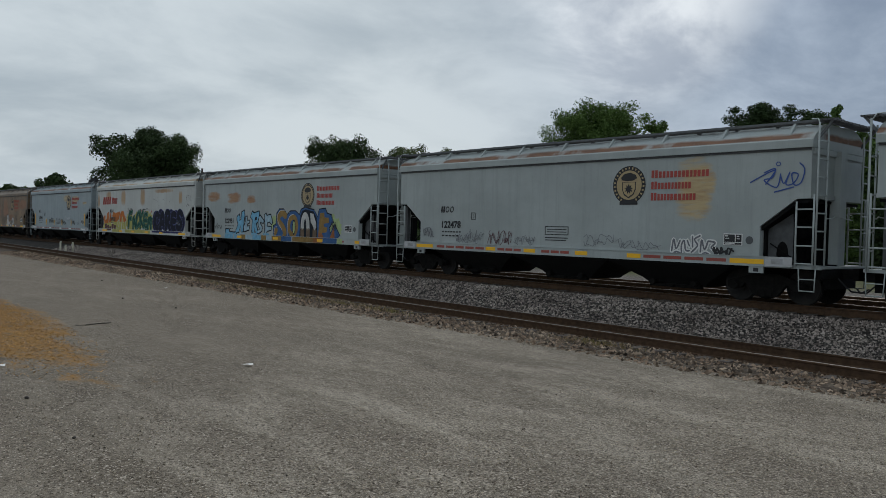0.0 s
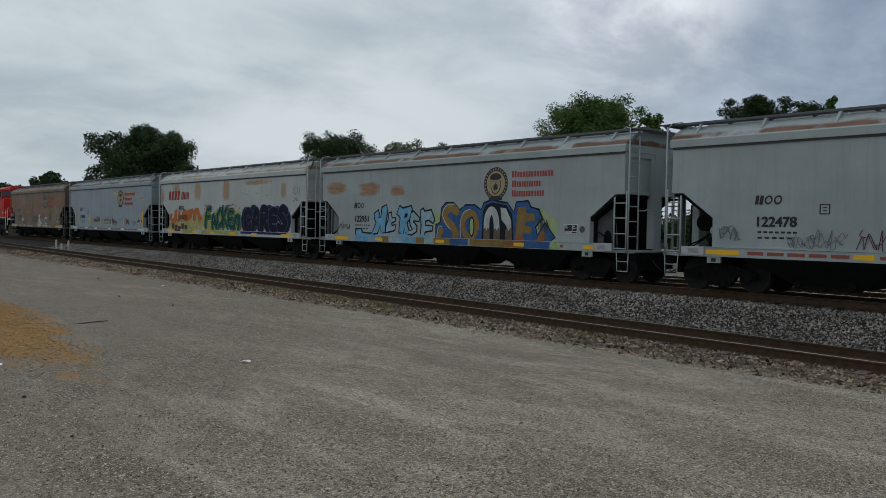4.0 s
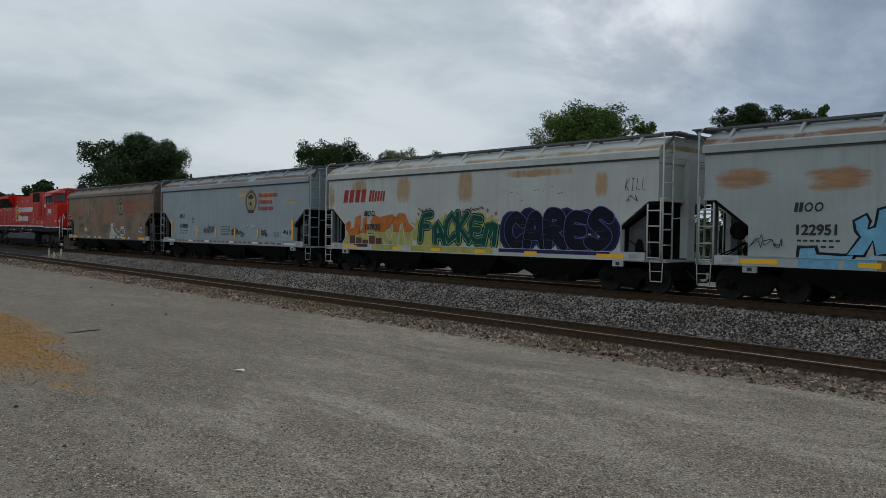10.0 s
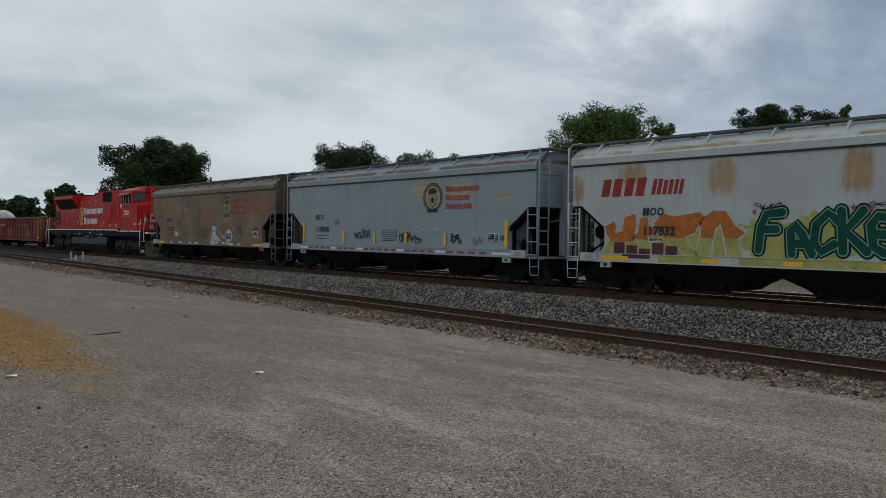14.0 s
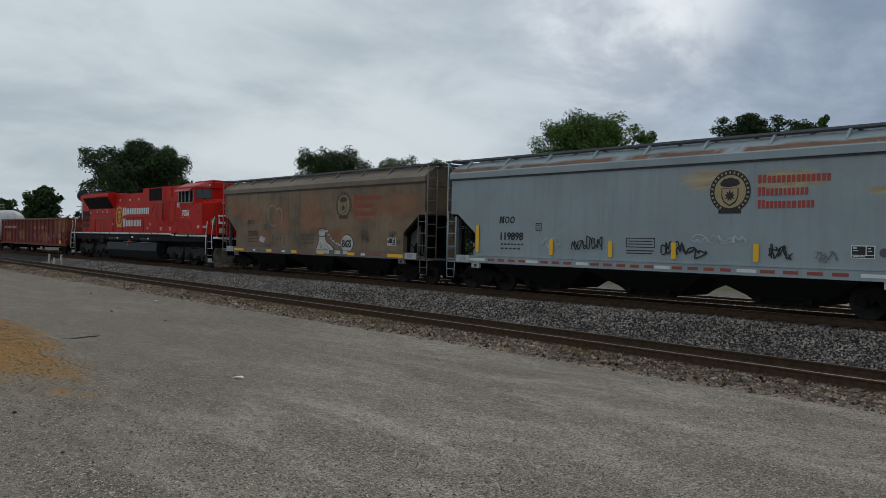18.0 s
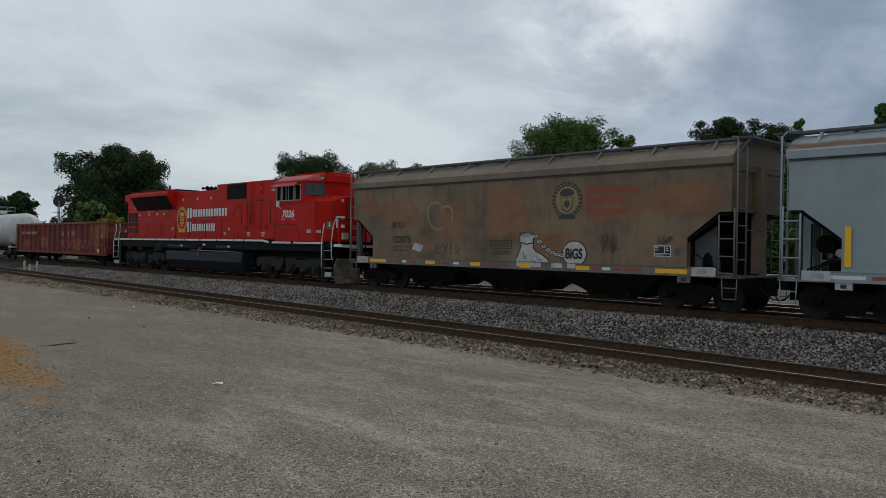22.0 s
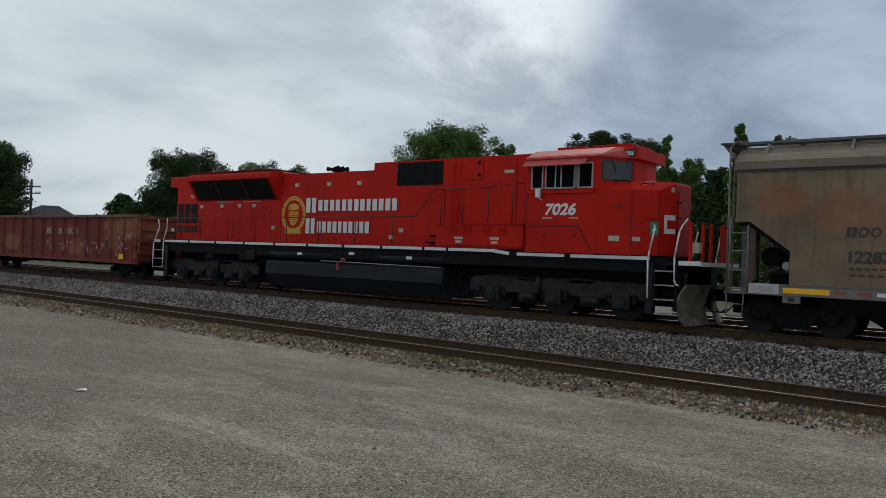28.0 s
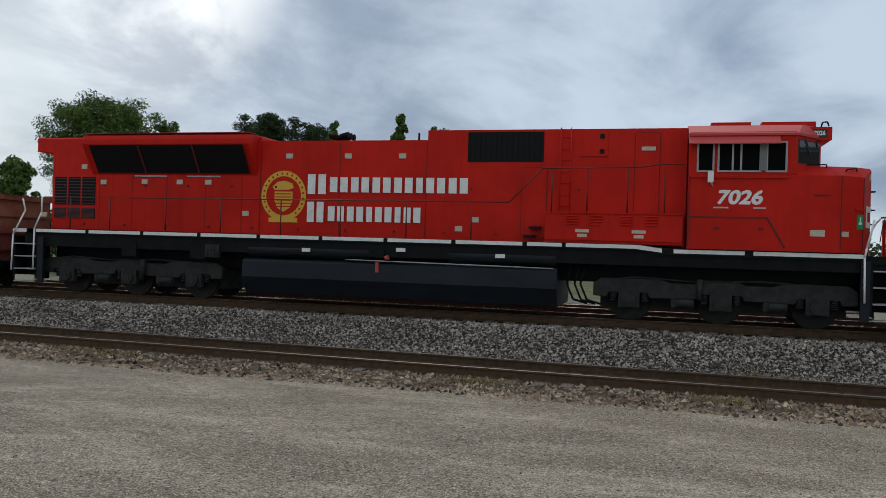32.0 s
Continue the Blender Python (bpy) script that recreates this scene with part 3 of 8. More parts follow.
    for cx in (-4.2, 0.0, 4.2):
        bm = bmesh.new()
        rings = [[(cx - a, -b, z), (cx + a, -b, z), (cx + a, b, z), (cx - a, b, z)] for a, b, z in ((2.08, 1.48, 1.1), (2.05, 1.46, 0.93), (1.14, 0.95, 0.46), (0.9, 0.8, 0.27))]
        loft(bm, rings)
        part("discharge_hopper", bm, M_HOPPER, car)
        bm = bmesh.new()
        box(bm, cx - 0.85, cx + 0.85, -0.98, -0.8, 0.22, 0.31)
        cyl(bm, (cx, -1.15, 0.27), (cx, -0.9, 0.27), 0.05, 8)
        part("outlet_gate", bm, M_GRIMY_SHADE, car)
        for k in (-0.7, 0.7):
            bm = bmesh.new()
            cyl(bm, (cx + k, -1.12, 0.36), (cx + k, -0.86, 0.36), 0.09, 10)
            part("gate_crank", bm, M_GRIMY_SHADE, car)
    bm = bmesh.new()
    cyl(bm, (-6.0, -1.38, 0.9), (6.0, -1.38, 0.9), 0.02, 6)
    part("brake_pipe", bm, M_GRIMY_SHADE, car)
    for s in (-1, 1):
        # end of the car: shear plate, posts, platform, ladders
        def X(a, b):
            return (min(s * (a + D), s * (b + D)), max(s * (a + D), s * (b + D)))

        def at(a):
            return s * (a + D)
        part("end_platform", boxes((*X(7.13, 8.72), -1.5, 1.5, 0.98, 1.06)), sill_mat, car)
        part("sill_end_plate", boxes((*X(7.34, 8.06), -1.635, -1.62, 1.02, 1.27)), M_ENDPLATE, car, "bare light metal plate on the sill's end")
        part("placard_holder", boxes((*X(7.5, 7.82), -1.642, -1.635, 1.08, 1.22)), M_STEEL, car)
        # black slab paints the shade on the underside of the sloped end
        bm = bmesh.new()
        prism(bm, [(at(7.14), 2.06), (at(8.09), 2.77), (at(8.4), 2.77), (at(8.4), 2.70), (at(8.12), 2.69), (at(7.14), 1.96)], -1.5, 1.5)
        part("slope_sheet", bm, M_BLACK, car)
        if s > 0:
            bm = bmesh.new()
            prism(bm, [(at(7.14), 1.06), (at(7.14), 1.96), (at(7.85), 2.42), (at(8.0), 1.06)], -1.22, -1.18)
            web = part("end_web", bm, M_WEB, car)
            # black disc drawn for the shaded hole in the web
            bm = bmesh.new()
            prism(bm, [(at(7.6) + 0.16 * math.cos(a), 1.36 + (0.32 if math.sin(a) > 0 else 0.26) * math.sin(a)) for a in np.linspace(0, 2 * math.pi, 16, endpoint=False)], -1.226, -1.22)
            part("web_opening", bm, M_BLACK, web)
            # black plate added to block the view and darken the end
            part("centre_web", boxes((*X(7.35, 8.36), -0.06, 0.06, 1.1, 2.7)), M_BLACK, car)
        else:
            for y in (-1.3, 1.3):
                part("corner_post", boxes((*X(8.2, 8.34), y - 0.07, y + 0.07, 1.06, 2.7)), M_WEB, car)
            bm = bmesh.new()
            cyl(bm, (at(7.28), -1.24, 1.72), (at(7.28), -1.16, 1.72), 0.11, 14)
            part("bell_crank", bm, M_STEEL, car)
            bm = bmesh.new()
            tube(bm, [(at(8.1), -1.2, 1.28), (at(7.75), -1.2, 1.42), (at(7.3), -1.2, 1.7)], 0.022)
            part("brake_rod", bm, M_BLACK, car)
        # another added black plate closing the view under the slope
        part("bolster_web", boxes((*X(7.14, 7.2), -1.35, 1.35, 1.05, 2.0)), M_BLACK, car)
        bm = boxes((*X(8.36, 8.62), -0.2, 0.2, 1.06, 4.1))
        soften(bm, 0.02)
        part("end_post", bm, paint, car)
        part("end_stiffener", boxes((*X(8.45, 8.5), -1.5, 1.5, 2.8, 2.9), (*X(8.45, 8.5), -1.5, 1.5, 3.95, 4.1)), paint, car)
        bm = bmesh.new()
        tube(bm, [(at(8.66), -1.1, 2.3), (at(8.7), -0.85, 2.3), (at(8.72), -0.7, 2.36), (at(8.72), 0.3, 2.3), (at(8.66), 0.5, 2.3)], 0.016)
        part("end_handhold", bm, sill_mat, car)
        # tall corner ladder on the end, short one on the side, with its stirrup below
        for y in (-1, 1):
            rails = [((at(8.63), y * 1.58, 1.0), (at(8.63), y * 1.58, 4.72)), ((at(8.66), y * 1.12, 1.0), (at(8.66), y * 1.12, 4.6))]
            rungs = [((at(8.63), y * 1.58, z), (at(8.66), y * 1.12, z)) for z in np.arange(1.5, 4.65, 0.46)]
            ladder("end_ladder", car, sill_mat, rails, rungs, 0.021)
            rails = [((at(8.12), y * 1.6, 1.0), (at(8.12), y * 1.6, 2.72)), ((at(8.57), y * 1.6, 1.0), (at(8.57), y * 1.6, 2.9))]
            rungs = [((at(8.12), y * 1.61, z), (at(8.57), y * 1.61, z)) for z in (1.12, 1.58, 2.06, 2.52)]
            ladder("side_ladder", car, sill_mat, rails, rungs, 0.021)
            bm = bmesh.new()
            tube(bm, [(at(8.2), y * 1.56, 1.0), (at(8.23), y * 1.56, 0.42), (at(8.62), y * 1.56, 0.42), (at(8.64), y * 1.56, 1.0)], 0.016)
            cyl(bm, (at(8.21), y * 1.56, 0.72), (at(8.63), y * 1.56, 0.72), 0.014, 6)
            part("step", bm, sill_mat, car)
        # end sill, with a lower box added to keep the coupling gap dark
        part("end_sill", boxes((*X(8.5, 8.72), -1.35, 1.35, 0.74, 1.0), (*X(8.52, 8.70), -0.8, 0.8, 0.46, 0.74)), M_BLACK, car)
        # added black panel that keeps the open end dark
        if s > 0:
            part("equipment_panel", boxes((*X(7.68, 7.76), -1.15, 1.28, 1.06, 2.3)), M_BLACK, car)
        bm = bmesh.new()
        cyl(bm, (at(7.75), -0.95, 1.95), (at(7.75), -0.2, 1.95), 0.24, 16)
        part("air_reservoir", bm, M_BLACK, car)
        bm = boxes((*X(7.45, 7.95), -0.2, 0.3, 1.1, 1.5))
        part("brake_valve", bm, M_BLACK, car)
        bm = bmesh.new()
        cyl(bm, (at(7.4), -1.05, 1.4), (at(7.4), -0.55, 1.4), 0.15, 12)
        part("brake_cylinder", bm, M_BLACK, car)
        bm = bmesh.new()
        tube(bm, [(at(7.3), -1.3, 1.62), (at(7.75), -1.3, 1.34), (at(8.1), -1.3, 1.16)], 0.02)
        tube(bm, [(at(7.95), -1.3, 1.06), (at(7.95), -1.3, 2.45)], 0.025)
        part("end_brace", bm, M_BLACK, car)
        truck(car, at(7.12))
        coupler(car, at(8.55), s)
        part("jack_pad", boxes((*X(6.86, 7.26), -1.58, -1.5, 0.82, 0.999)), M_ENDPLATE if longer or not stripes else sill_mat, car)
        part("jack_hole", boxes((*X(6.99, 7.13), -1.586, -1.58, 0.855, 0.955)), M_INK, car)
    for a, b in stripes:
        part("reflector_stripe", boxes((a, b, -1.6065, -1.6, 1.06, 1.19)), M_YELLOW, car)
    if deco:
        deco(car)
    CARS.append((car, x))
    return car


CARS = []
# dark grey standing for the shadow under the fascia
M_EAVE_SHADOW = mat("eave_shadow_grey", (0.075, 0.08, 0.085), 0.7, second=(0.045, 0.045, 0.045), scale=3, amount=0.5)
# sheet colour deepened for the shade beneath the body
M_HOPPER = mat("hopper_sheet_shade", (0.012, 0.0125, 0.012), 0.8, second=(0.007, 0.007, 0.007), scale=2, amount=0.5, spec=0.2)
M_BRACKET = mat("board_edge_grey", (0.11, 0.12, 0.125), 0.6, second=(0.07, 0.07, 0.07), scale=5, amount=0.4)
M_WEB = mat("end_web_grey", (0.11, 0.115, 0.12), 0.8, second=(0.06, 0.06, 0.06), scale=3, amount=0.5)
M_ENDPLATE = mat("pale_metal_plate", (0.5, 0.51, 0.52), 0.6, second=(0.36, 0.35, 0.33), scale=4, amount=0.45)
M_GRATE = mat("grating", (0.10, 0.10, 0.10), 0.7, second=(0.2, 0.19, 0.18), scale=5, amount=0.35)


def weathered(name, base, dark, spots=(), rust=(0.26, 0.115, 0.035), rough=0.6, streak=0.5, band=None, smooth=False):
    """Car paint with broad soft fading, run-down streaks and rust stains at given places (x, z, half width, half height)."""
    m = bpy.data.materials.new(name)
    m.use_nodes = True
    nt = m.node_tree
    N, L = nt.nodes.new, nt.links.new
    b = nt.nodes["Principled BSDF"]
    b.inputs["Roughness"].default_value = rough
    b.inputs["Specular IOR Level"].default_value = 0.35
    tc, sep = N("ShaderNodeTexCoord"), N("ShaderNodeSeparateXYZ")
    L(tc.outputs["Object"], sep.inputs[0])

    def maths(op, *args):
        n = N("ShaderNodeMath")
        n.operation = op
        for i, v in enumerate(args):
            if isinstance(v, (int, float)):
                n.inputs[i].default_value = v
            else:
                L(v, n.inputs[i])
        return n.outputs[0]

    def noise_of(sc, stretch, det=6):
        mp, n = N("ShaderNodeMapping"), N("ShaderNodeTexNoise")
        mp.inputs["Scale"].default_value = stretch
        mp.inputs["Location"].default_value = (len(name) * 3.1, 2.0, 5.0)
        L(tc.outputs["Object"], mp.inputs[0])
        L(mp.outputs[0], n.inputs["Vector"])
        n.inputs["Scale"].default_value, n.inputs["Detail"].default_value, n.inputs["Roughness"].default_value = sc, det, 0.62
        return n.outputs[0]

    def rng(v, a, c, lo=0.0, hi=1.0):
        r = N("ShaderNodeMapRange")
        L(v, r.inputs[0])
        for i, k in ((1, a), (2, c), (3, lo), (4, hi)):
            r.inputs[i].default_value = k
        return r.outputs[0]

    def mixc(f, a, c):
        x = N("ShaderNodeMix")
        x.data_type = "RGBA"
        L(f, x.inputs[0])
        for sock, v in ((x.inputs[6], a), (x.inputs[7], c)):
            if isinstance(v, tuple):
                sock.default_value = (*v, 1)
            else:
                L(v, sock)
        return x.outputs[2]

    col = mixc(rng(noise_of(0.5, (1, 1, 1.3)), 0.35, 0.65), base, dark)
    col = mixc(rng(noise_of(1.6, (3.0, 1, 0.22)), 0.5, 0.8, 0, streak), col, tuple(c * 0.72 for c in dark))
    col = mixc(rng(noise_of(9.0, (1, 1, 0.7)), 0.62, 0.74, 0, 0.35), col, tuple(c * 0.6 for c in dark))
    total = None
    grain = noise_of(1.9, (2.6, 1, 0.45), 8) if smooth == "runs" else noise_of(1.3, (1, 1, 0.9), 4) if smooth else noise_of(2.2, (0.55, 1, 2.6), 8)
    for x, z, a, c in spots:
        dx = maths("DIVIDE", maths("SUBTRACT", sep.outputs[0], x), a)
        dz = maths("DIVIDE", maths("SUBTRACT", sep.outputs[2], z), c)
        d = maths("ADD", maths("POWER", maths("ABSOLUTE", dx), 3.0), maths("POWER", maths("ABSOLUTE", dz), 3.0))
        v = rng(maths("ADD", d, maths("MULTIPLY", maths("SUBTRACT", grain, 0.5), 3.2)), 0.15, 1.15, 0.85, 0.0)
        total = v if total is None else maths("MAXIMUM", total, v)
    if total is not None:
        rc = mixc(rng(noise_of(1.1, (1, 1, 1), 5) if smooth else noise_of(3.0, (0.4, 1, 3.0), 7), 0.42, 0.62), (rust[0] * 1.25, rust[1] * 1.5, rust[2] * 1.8), rust)
        col = mixc(total, col, rc)
    if band:
        z0, z1, colour = band
        swing = maths("ABSOLUTE", maths("SINE", maths("MULTIPLY", maths("ADD", sep.outputs[0], 7.8), math.pi / 1.95)))
        crest = maths("ADD", sep.outputs[2], maths("ADD", maths("MULTIPLY", maths("SUBTRACT", 1.0, swing), 0.03), maths("MULTIPLY", maths("SUBTRACT", noise_of(1.4, (0.5, 1, 1), 6), 0.5), 0.22)))
        edge = maths("MULTIPLY", rng(sep.outputs[2], z0, z0 + 0.03), rng(crest, z1 - 0.08, z1, 1, 0))
        cover = rng(noise_of(0.42, (1, 1, 0.5), 7), 0.37, 0.46)
        shade = mixc(rng(noise_of(2.5, (0.5, 1, 3), 7), 0.4, 0.65), colour, tuple(c * 0.55 for c in colour))
        col = mixc(maths("MULTIPLY", edge, cover), col, shade)
    L(col, b.inputs["Base Color"])
    bp = N("ShaderNodeBump")
    bp.inputs["Strength"].default_value, bp.inputs["Distance"].default_value = 0.35, 0.03
    L(noise_of(0.9, (1, 1, 0.4), 2), bp.inputs["Height"])
    L(bp.outputs[0], b.inputs["Normal"])
    return m


# ---- painted marks ----
def text(words, size, x, z, material, parent, y=-1.562, lean=0.0, wide=1.0, name="lettering", turn=None, bold=0.02):
    cu = bpy.data.curves.new(name, "FONT")
    cu.body, cu.size, cu.offset = words, size, size * 0.012
    ob = new(name, cu)
    me = bpy.data.meshes.new_from_object(ob.evaluated_get(bpy.context.evaluated_depsgraph_get()))
    bpy.data.objects.remove(ob)
    me.transform(Matrix(((wide, lean, 0, 0), (0, 1, 0, 0), (0, 0, 1, 0), (0, 0, 0, 1))))
    # heavier strokes: the outline laid over itself, a little shifted
    bm = bmesh.new()
    for dx, dy, dz in ((0, 0, 0), (bold, 0.4 * bold, 0.0006), (0.4 * bold, -0.5 * bold, 0.0012)):
        shifted = me.copy()
        shifted.transform(Matrix.Translation((dx * size * 2, dy * size * 2, dz)))
        bm.from_mesh(shifted)
        bpy.data.meshes.remove(shifted)
    bpy.data.meshes.remove(me)
    return part(name, bm, material, parent, m=turn or pose(x, y, z, 90))


def plain(name, spans, material, parent, y=-1.56, label=""):
    """Flat painted blocks (x0, x1, z0, z1)."""
    bm = bmesh.new()
    for x0, x1, z0, z1 in spans:
        box(bm, x0, x1, y, y + 0.003, z0, z1)
    return part(name, bm, material, parent, label)


def word_blocks(forms, x0, x1, z0, z1, material, parent, y=-1.56, first=1.0, name="lettering_block", lean=0.0):
    """A painted word as plain shapes of its letters' size: i a bar, o rounded, the rest pairs of bars."""
    widths = [{"i": 0.45, "w": 1.25}.get(k, 1.0) for k in forms]
    unit = (x1 - x0) / sum(widths)
    x = x0
    for i, k in enumerate(forms):
        a, b = x, x + unit * widths[i] * (0.84 if k != "i" else 0.66)
        x += unit * widths[i]
        h = (z1 - z0) * (first if i == 0 else 1.0)
        w = b - a
        if k == "o":
            outs = [[(0, 0.3), (0.3, 0), (0.7, 0), (1, 0.3), (1, 0.7), (0.7, 1), (0.3, 1), (0, 0.7)]]
        elif k == "i":
            outs = [[(0, 0), (1, 0), (1, 1), (0, 1)]]
        else:
            outs = [[(0, 0), (0.42, 0), (0.42, 1), (0, 1)], [(0.58, 0), (1, 0), (1, 1), (0.58, 1)]]
        bm = bmesh.new()
        if k == "o":
            for i2 in range(24):
                t0, t1 = 2 * math.pi * i2 / 24, 2 * math.pi * (i2 + 1) / 24
                quad = [(0.5 + 0.5 * r * math.cos(t), 0.5 + 0.5 * r * math.sin(t)) for r, t in ((1, t0), (1, t1), (0.62, t1), (0.62, t0))]
                bm.faces.new([bm.verts.new((a + u * w + lean * v * h, y, z0 + v * h)) for u, v in quad][::-1])
            part(name, bm, material, parent)
            continue
        for o in outs:
            prism(bm, [(a + u * w + lean * v * h, z0 + v * h) for u, v in o], y, y + 0.003)
        part(name, bm, material, parent)


def smooth_path(pts, n=5):
    if len(pts) < 3:
        return [tuple(p) for p in pts]
    out = []
    P = [pts[0]] + list(pts) + [pts[-1]]
    for i in range(1, len(P) - 2):
        p0, p1, p2, p3 = (np.array(q, float) for q in P[i - 1:i + 3])
        for k in range(n):
            t = k / n
            out.append(tuple(0.5 * (2 * p1 + (p2 - p0) * t + (2 * p0 - 5 * p1 + 4 * p2 - p3) * t * t + (3 * p1 - p0 - 3 * p2 + p3) * t ** 3)))
    out.append(tuple(P[-2]))
    return out


def ribbon(bm, pts, w, y):
    """A flat brush stroke in the plane of the car's side, each part a hair in front of the one before."""
    pts = [Vector((p[0], p[1])) for p in pts]
    n = len(pts)
    left, right = [], []
    for i, p in enumerate(pts):
        d = (pts[min(i + 1, n - 1)] - pts[max(i - 1, 0)])
        d = d.normalized() if d.length > 1e-6 else Vector((1, 0))
        k = Vector((-d.y, d.x)) * w / 2
        yy = y - 0.00003 * i
        left.append(bm.verts.new((p.x + k.x, yy, p.y + k.y)))
        right.append(bm.verts.new((p.x - k.x, yy, p.y - k.y)))
    for i in range(n - 1):
        bm.faces.new((left[i], right[i], right[i + 1], left[i + 1]))
    for i, q, s in ((0, pts[0] - pts[1], -1), (n - 1, pts[-1] - pts[-2], 1)):
        d = q.normalized() if q.length > 1e-6 else Vector((1, 0))
        k = Vector((-d.y, d.x))
        arc = [bm.verts.new((pts[i].x + w / 2 * (k.x * math.cos(a) + d.x * math.sin(a)), y - 0.00003 * i, pts[i].y + w / 2 * (k.y * math.cos(a) + d.y * math.sin(a))))
               for a in np.linspace(0, math.pi, 7)]
        bm.faces.new(arc[::-1] if s < 0 else arc[::-1])


def strokes(paths, w, material, parent, y=-1.566, name="paint_stroke", curve=True):
    bm = bmesh.new()
    for i, p in enumerate(paths):
        ribbon(bm, smooth_path(p) if curve else p, w, y - 0.0007 * (i % 6))
    bmesh.ops.recalc_face_normals(bm, faces=bm.faces[:])
    for f in bm.faces:
        if f.normal.y > 0:
            f.normal_flip()
    return part(name, bm, material, parent)


SHAPES = {
    "e": [[(0.92, 0.92), (0.4, 0.98), (0.12, 0.75), (0.12, 0.2), (0.45, 0.03), (0.95, 0.08)], [(0.15, 0.52), (0.75, 0.5)]],
    "r": [[(0.1, 0), (0.14, 0.95), (0.7, 0.98), (0.8, 0.65), (0.25, 0.5), (0.9, 0.02)]],
    "s": [[(0.9, 0.85), (0.45, 1), (0.12, 0.75), (0.5, 0.52), (0.88, 0.28), (0.5, 0.02), (0.02, 0.12)]],
    "m": [[(0.06, 0), (0.14, 0.9), (0.36, 0.98), (0.5, 0.4), (0.64, 0.98), (0.86, 0.9), (0.94, 0)]],
    "k": [[(0.12, 0), (0.14, 1)], [(0.9, 1), (0.25, 0.5), (0.95, 0)]],
    "a": [[(0.05, 0), (0.3, 0.85), (0.55, 1), (0.75, 0.7), (0.95, 0)], [(0.25, 0.36), (0.8, 0.36)]],
    "c": [[(0.92, 0.8), (0.5, 1.0), (0.1, 0.7), (0.12, 0.25), (0.5, 0.0), (0.95, 0.2)]],
    "f": [[(0.9, 1), (0.3, 0.95), (0.15, 0.6), (0.15, 0)], [(0.18, 0.55), (0.75, 0.55)]],
    # forms that stand for no letter
    "1": [[(0.0, 0.2), (0.25, 1.0), (0.5, 0.35), (0.95, 0.9)], [(0.15, 0.02), (0.55, 0.15), (0.95, 0.05)]],
    "2": [[(0.05, 0.95), (0.7, 0.85), (0.25, 0.5), (0.95, 0.3), (0.6, 0.0)]],
    "4": [[(0.1, 0.0), (0.1, 0.6), (0.4, 0.95), (0.55, 0.3), (0.95, 0.25)], [(0.75, 0.95), (0.95, 0.6)]],
    "5": [[(0.95, 0.95), (0.35, 0.75), (0.8, 0.42), (0.15, 0.05)], [(0.05, 0.9), (0.22, 0.35)]],
}


for key, lines in (("K", [[(0.1, 0), (0.1, 1)], [(0.9, 1), (0.12, 0.45), (0.95, 0)]]),
                   ("I", [[(0.2, 1), (0.8, 1)], [(0.5, 1), (0.5, 0)], [(0.2, 0), (0.8, 0)]]), ("L", [[(0.15, 1), (0.15, 0), (0.9, 0.05)]])):
    SHAPES.setdefault(key, lines)


def put(shape, x0, x1, z0, z1, tilt=0.0):
    return [[(x0 + (x1 - x0) * u + tilt * (v - 0.5), z0 + (z1 - z0) * v) for u, v in p] for p in SHAPES[shape]]


def piece(word, x0, x1, z0, z1, fills, edge, parent, w=0.3, rim=0.07, glow=None, wild=0.0, seed=1, curve=True, lapped=False):
    """A graffiti piece: fat letters with a dark edge and, where painted, a glow round them."""
    rnd = random.Random(seed)
    cell = (x1 - x0) / len(word)
    sets = []
    for i, ch in enumerate(word):
        dz, dw = rnd.uniform(-wild, wild), rnd.uniform(-wild, wild)
        sets.append(put(ch, x0 + i * cell + 0.06 * cell + dw * 0.3, x0 + (i + 0.98) * cell, z0 + max(0, dz * 0.4), z1 + dz, rnd.uniform(-wild, wild)))
    for i, paths in enumerate(sets):
        if glow:
            strokes(paths, w + rim * 2 + 0.11, glow, parent, -1.559, curve=curve)
    step = 0.0032 if lapped else 0.0               # lapped letters lie one over the other
    for i, paths in enumerate(sets):
        strokes(paths, w + rim * 2, edge, parent, -1.564 - step * i, curve=curve)
    for i, paths in enumerate(sets):
        strokes(paths, w, fills[i % len(fills)], parent, (-1.5656 if lapped else -1.570) - step * i, curve=curve)


def grown(pts, d):
    """An outline pushed outwards by d at its corners."""
    area = sum(a[0] * b[1] - b[0] * a[1] for a, b in zip(pts, pts[1:] + pts[:1]))
    k = d if area > 0 else -d
    out = []
    for i, p in enumerate(pts):
        e = Vector(p) - Vector(pts[i - 1])
        f = Vector(pts[(i + 1) % len(pts)]) - Vector(p)
        n = Vector((e.y, -e.x)).normalized() + Vector((f.y, -f.x)).normalized()
        n = n.normalized() if n.length > 0.2 else Vector((f.y, -f.x)).normalized()
        out.append((p[0] + n.x * k, p[1] + n.y * k))
    return out


def paint(name, pts, material, car, y):
    """One flat painted area with straight edges."""
    bm = bmesh.new()
    f = bm.faces.new([bm.verts.new((u, y, w)) for u, w in pts])
    f.normal_update()
    bmesh.ops.triangulate(bm, faces=[f], ngon_method="EAR_CLIP")
    for f in bm.faces:
        f.normal_update()
        if f.normal.y > 0:
            f.normal_flip()
    return part(name, bm, material, car)


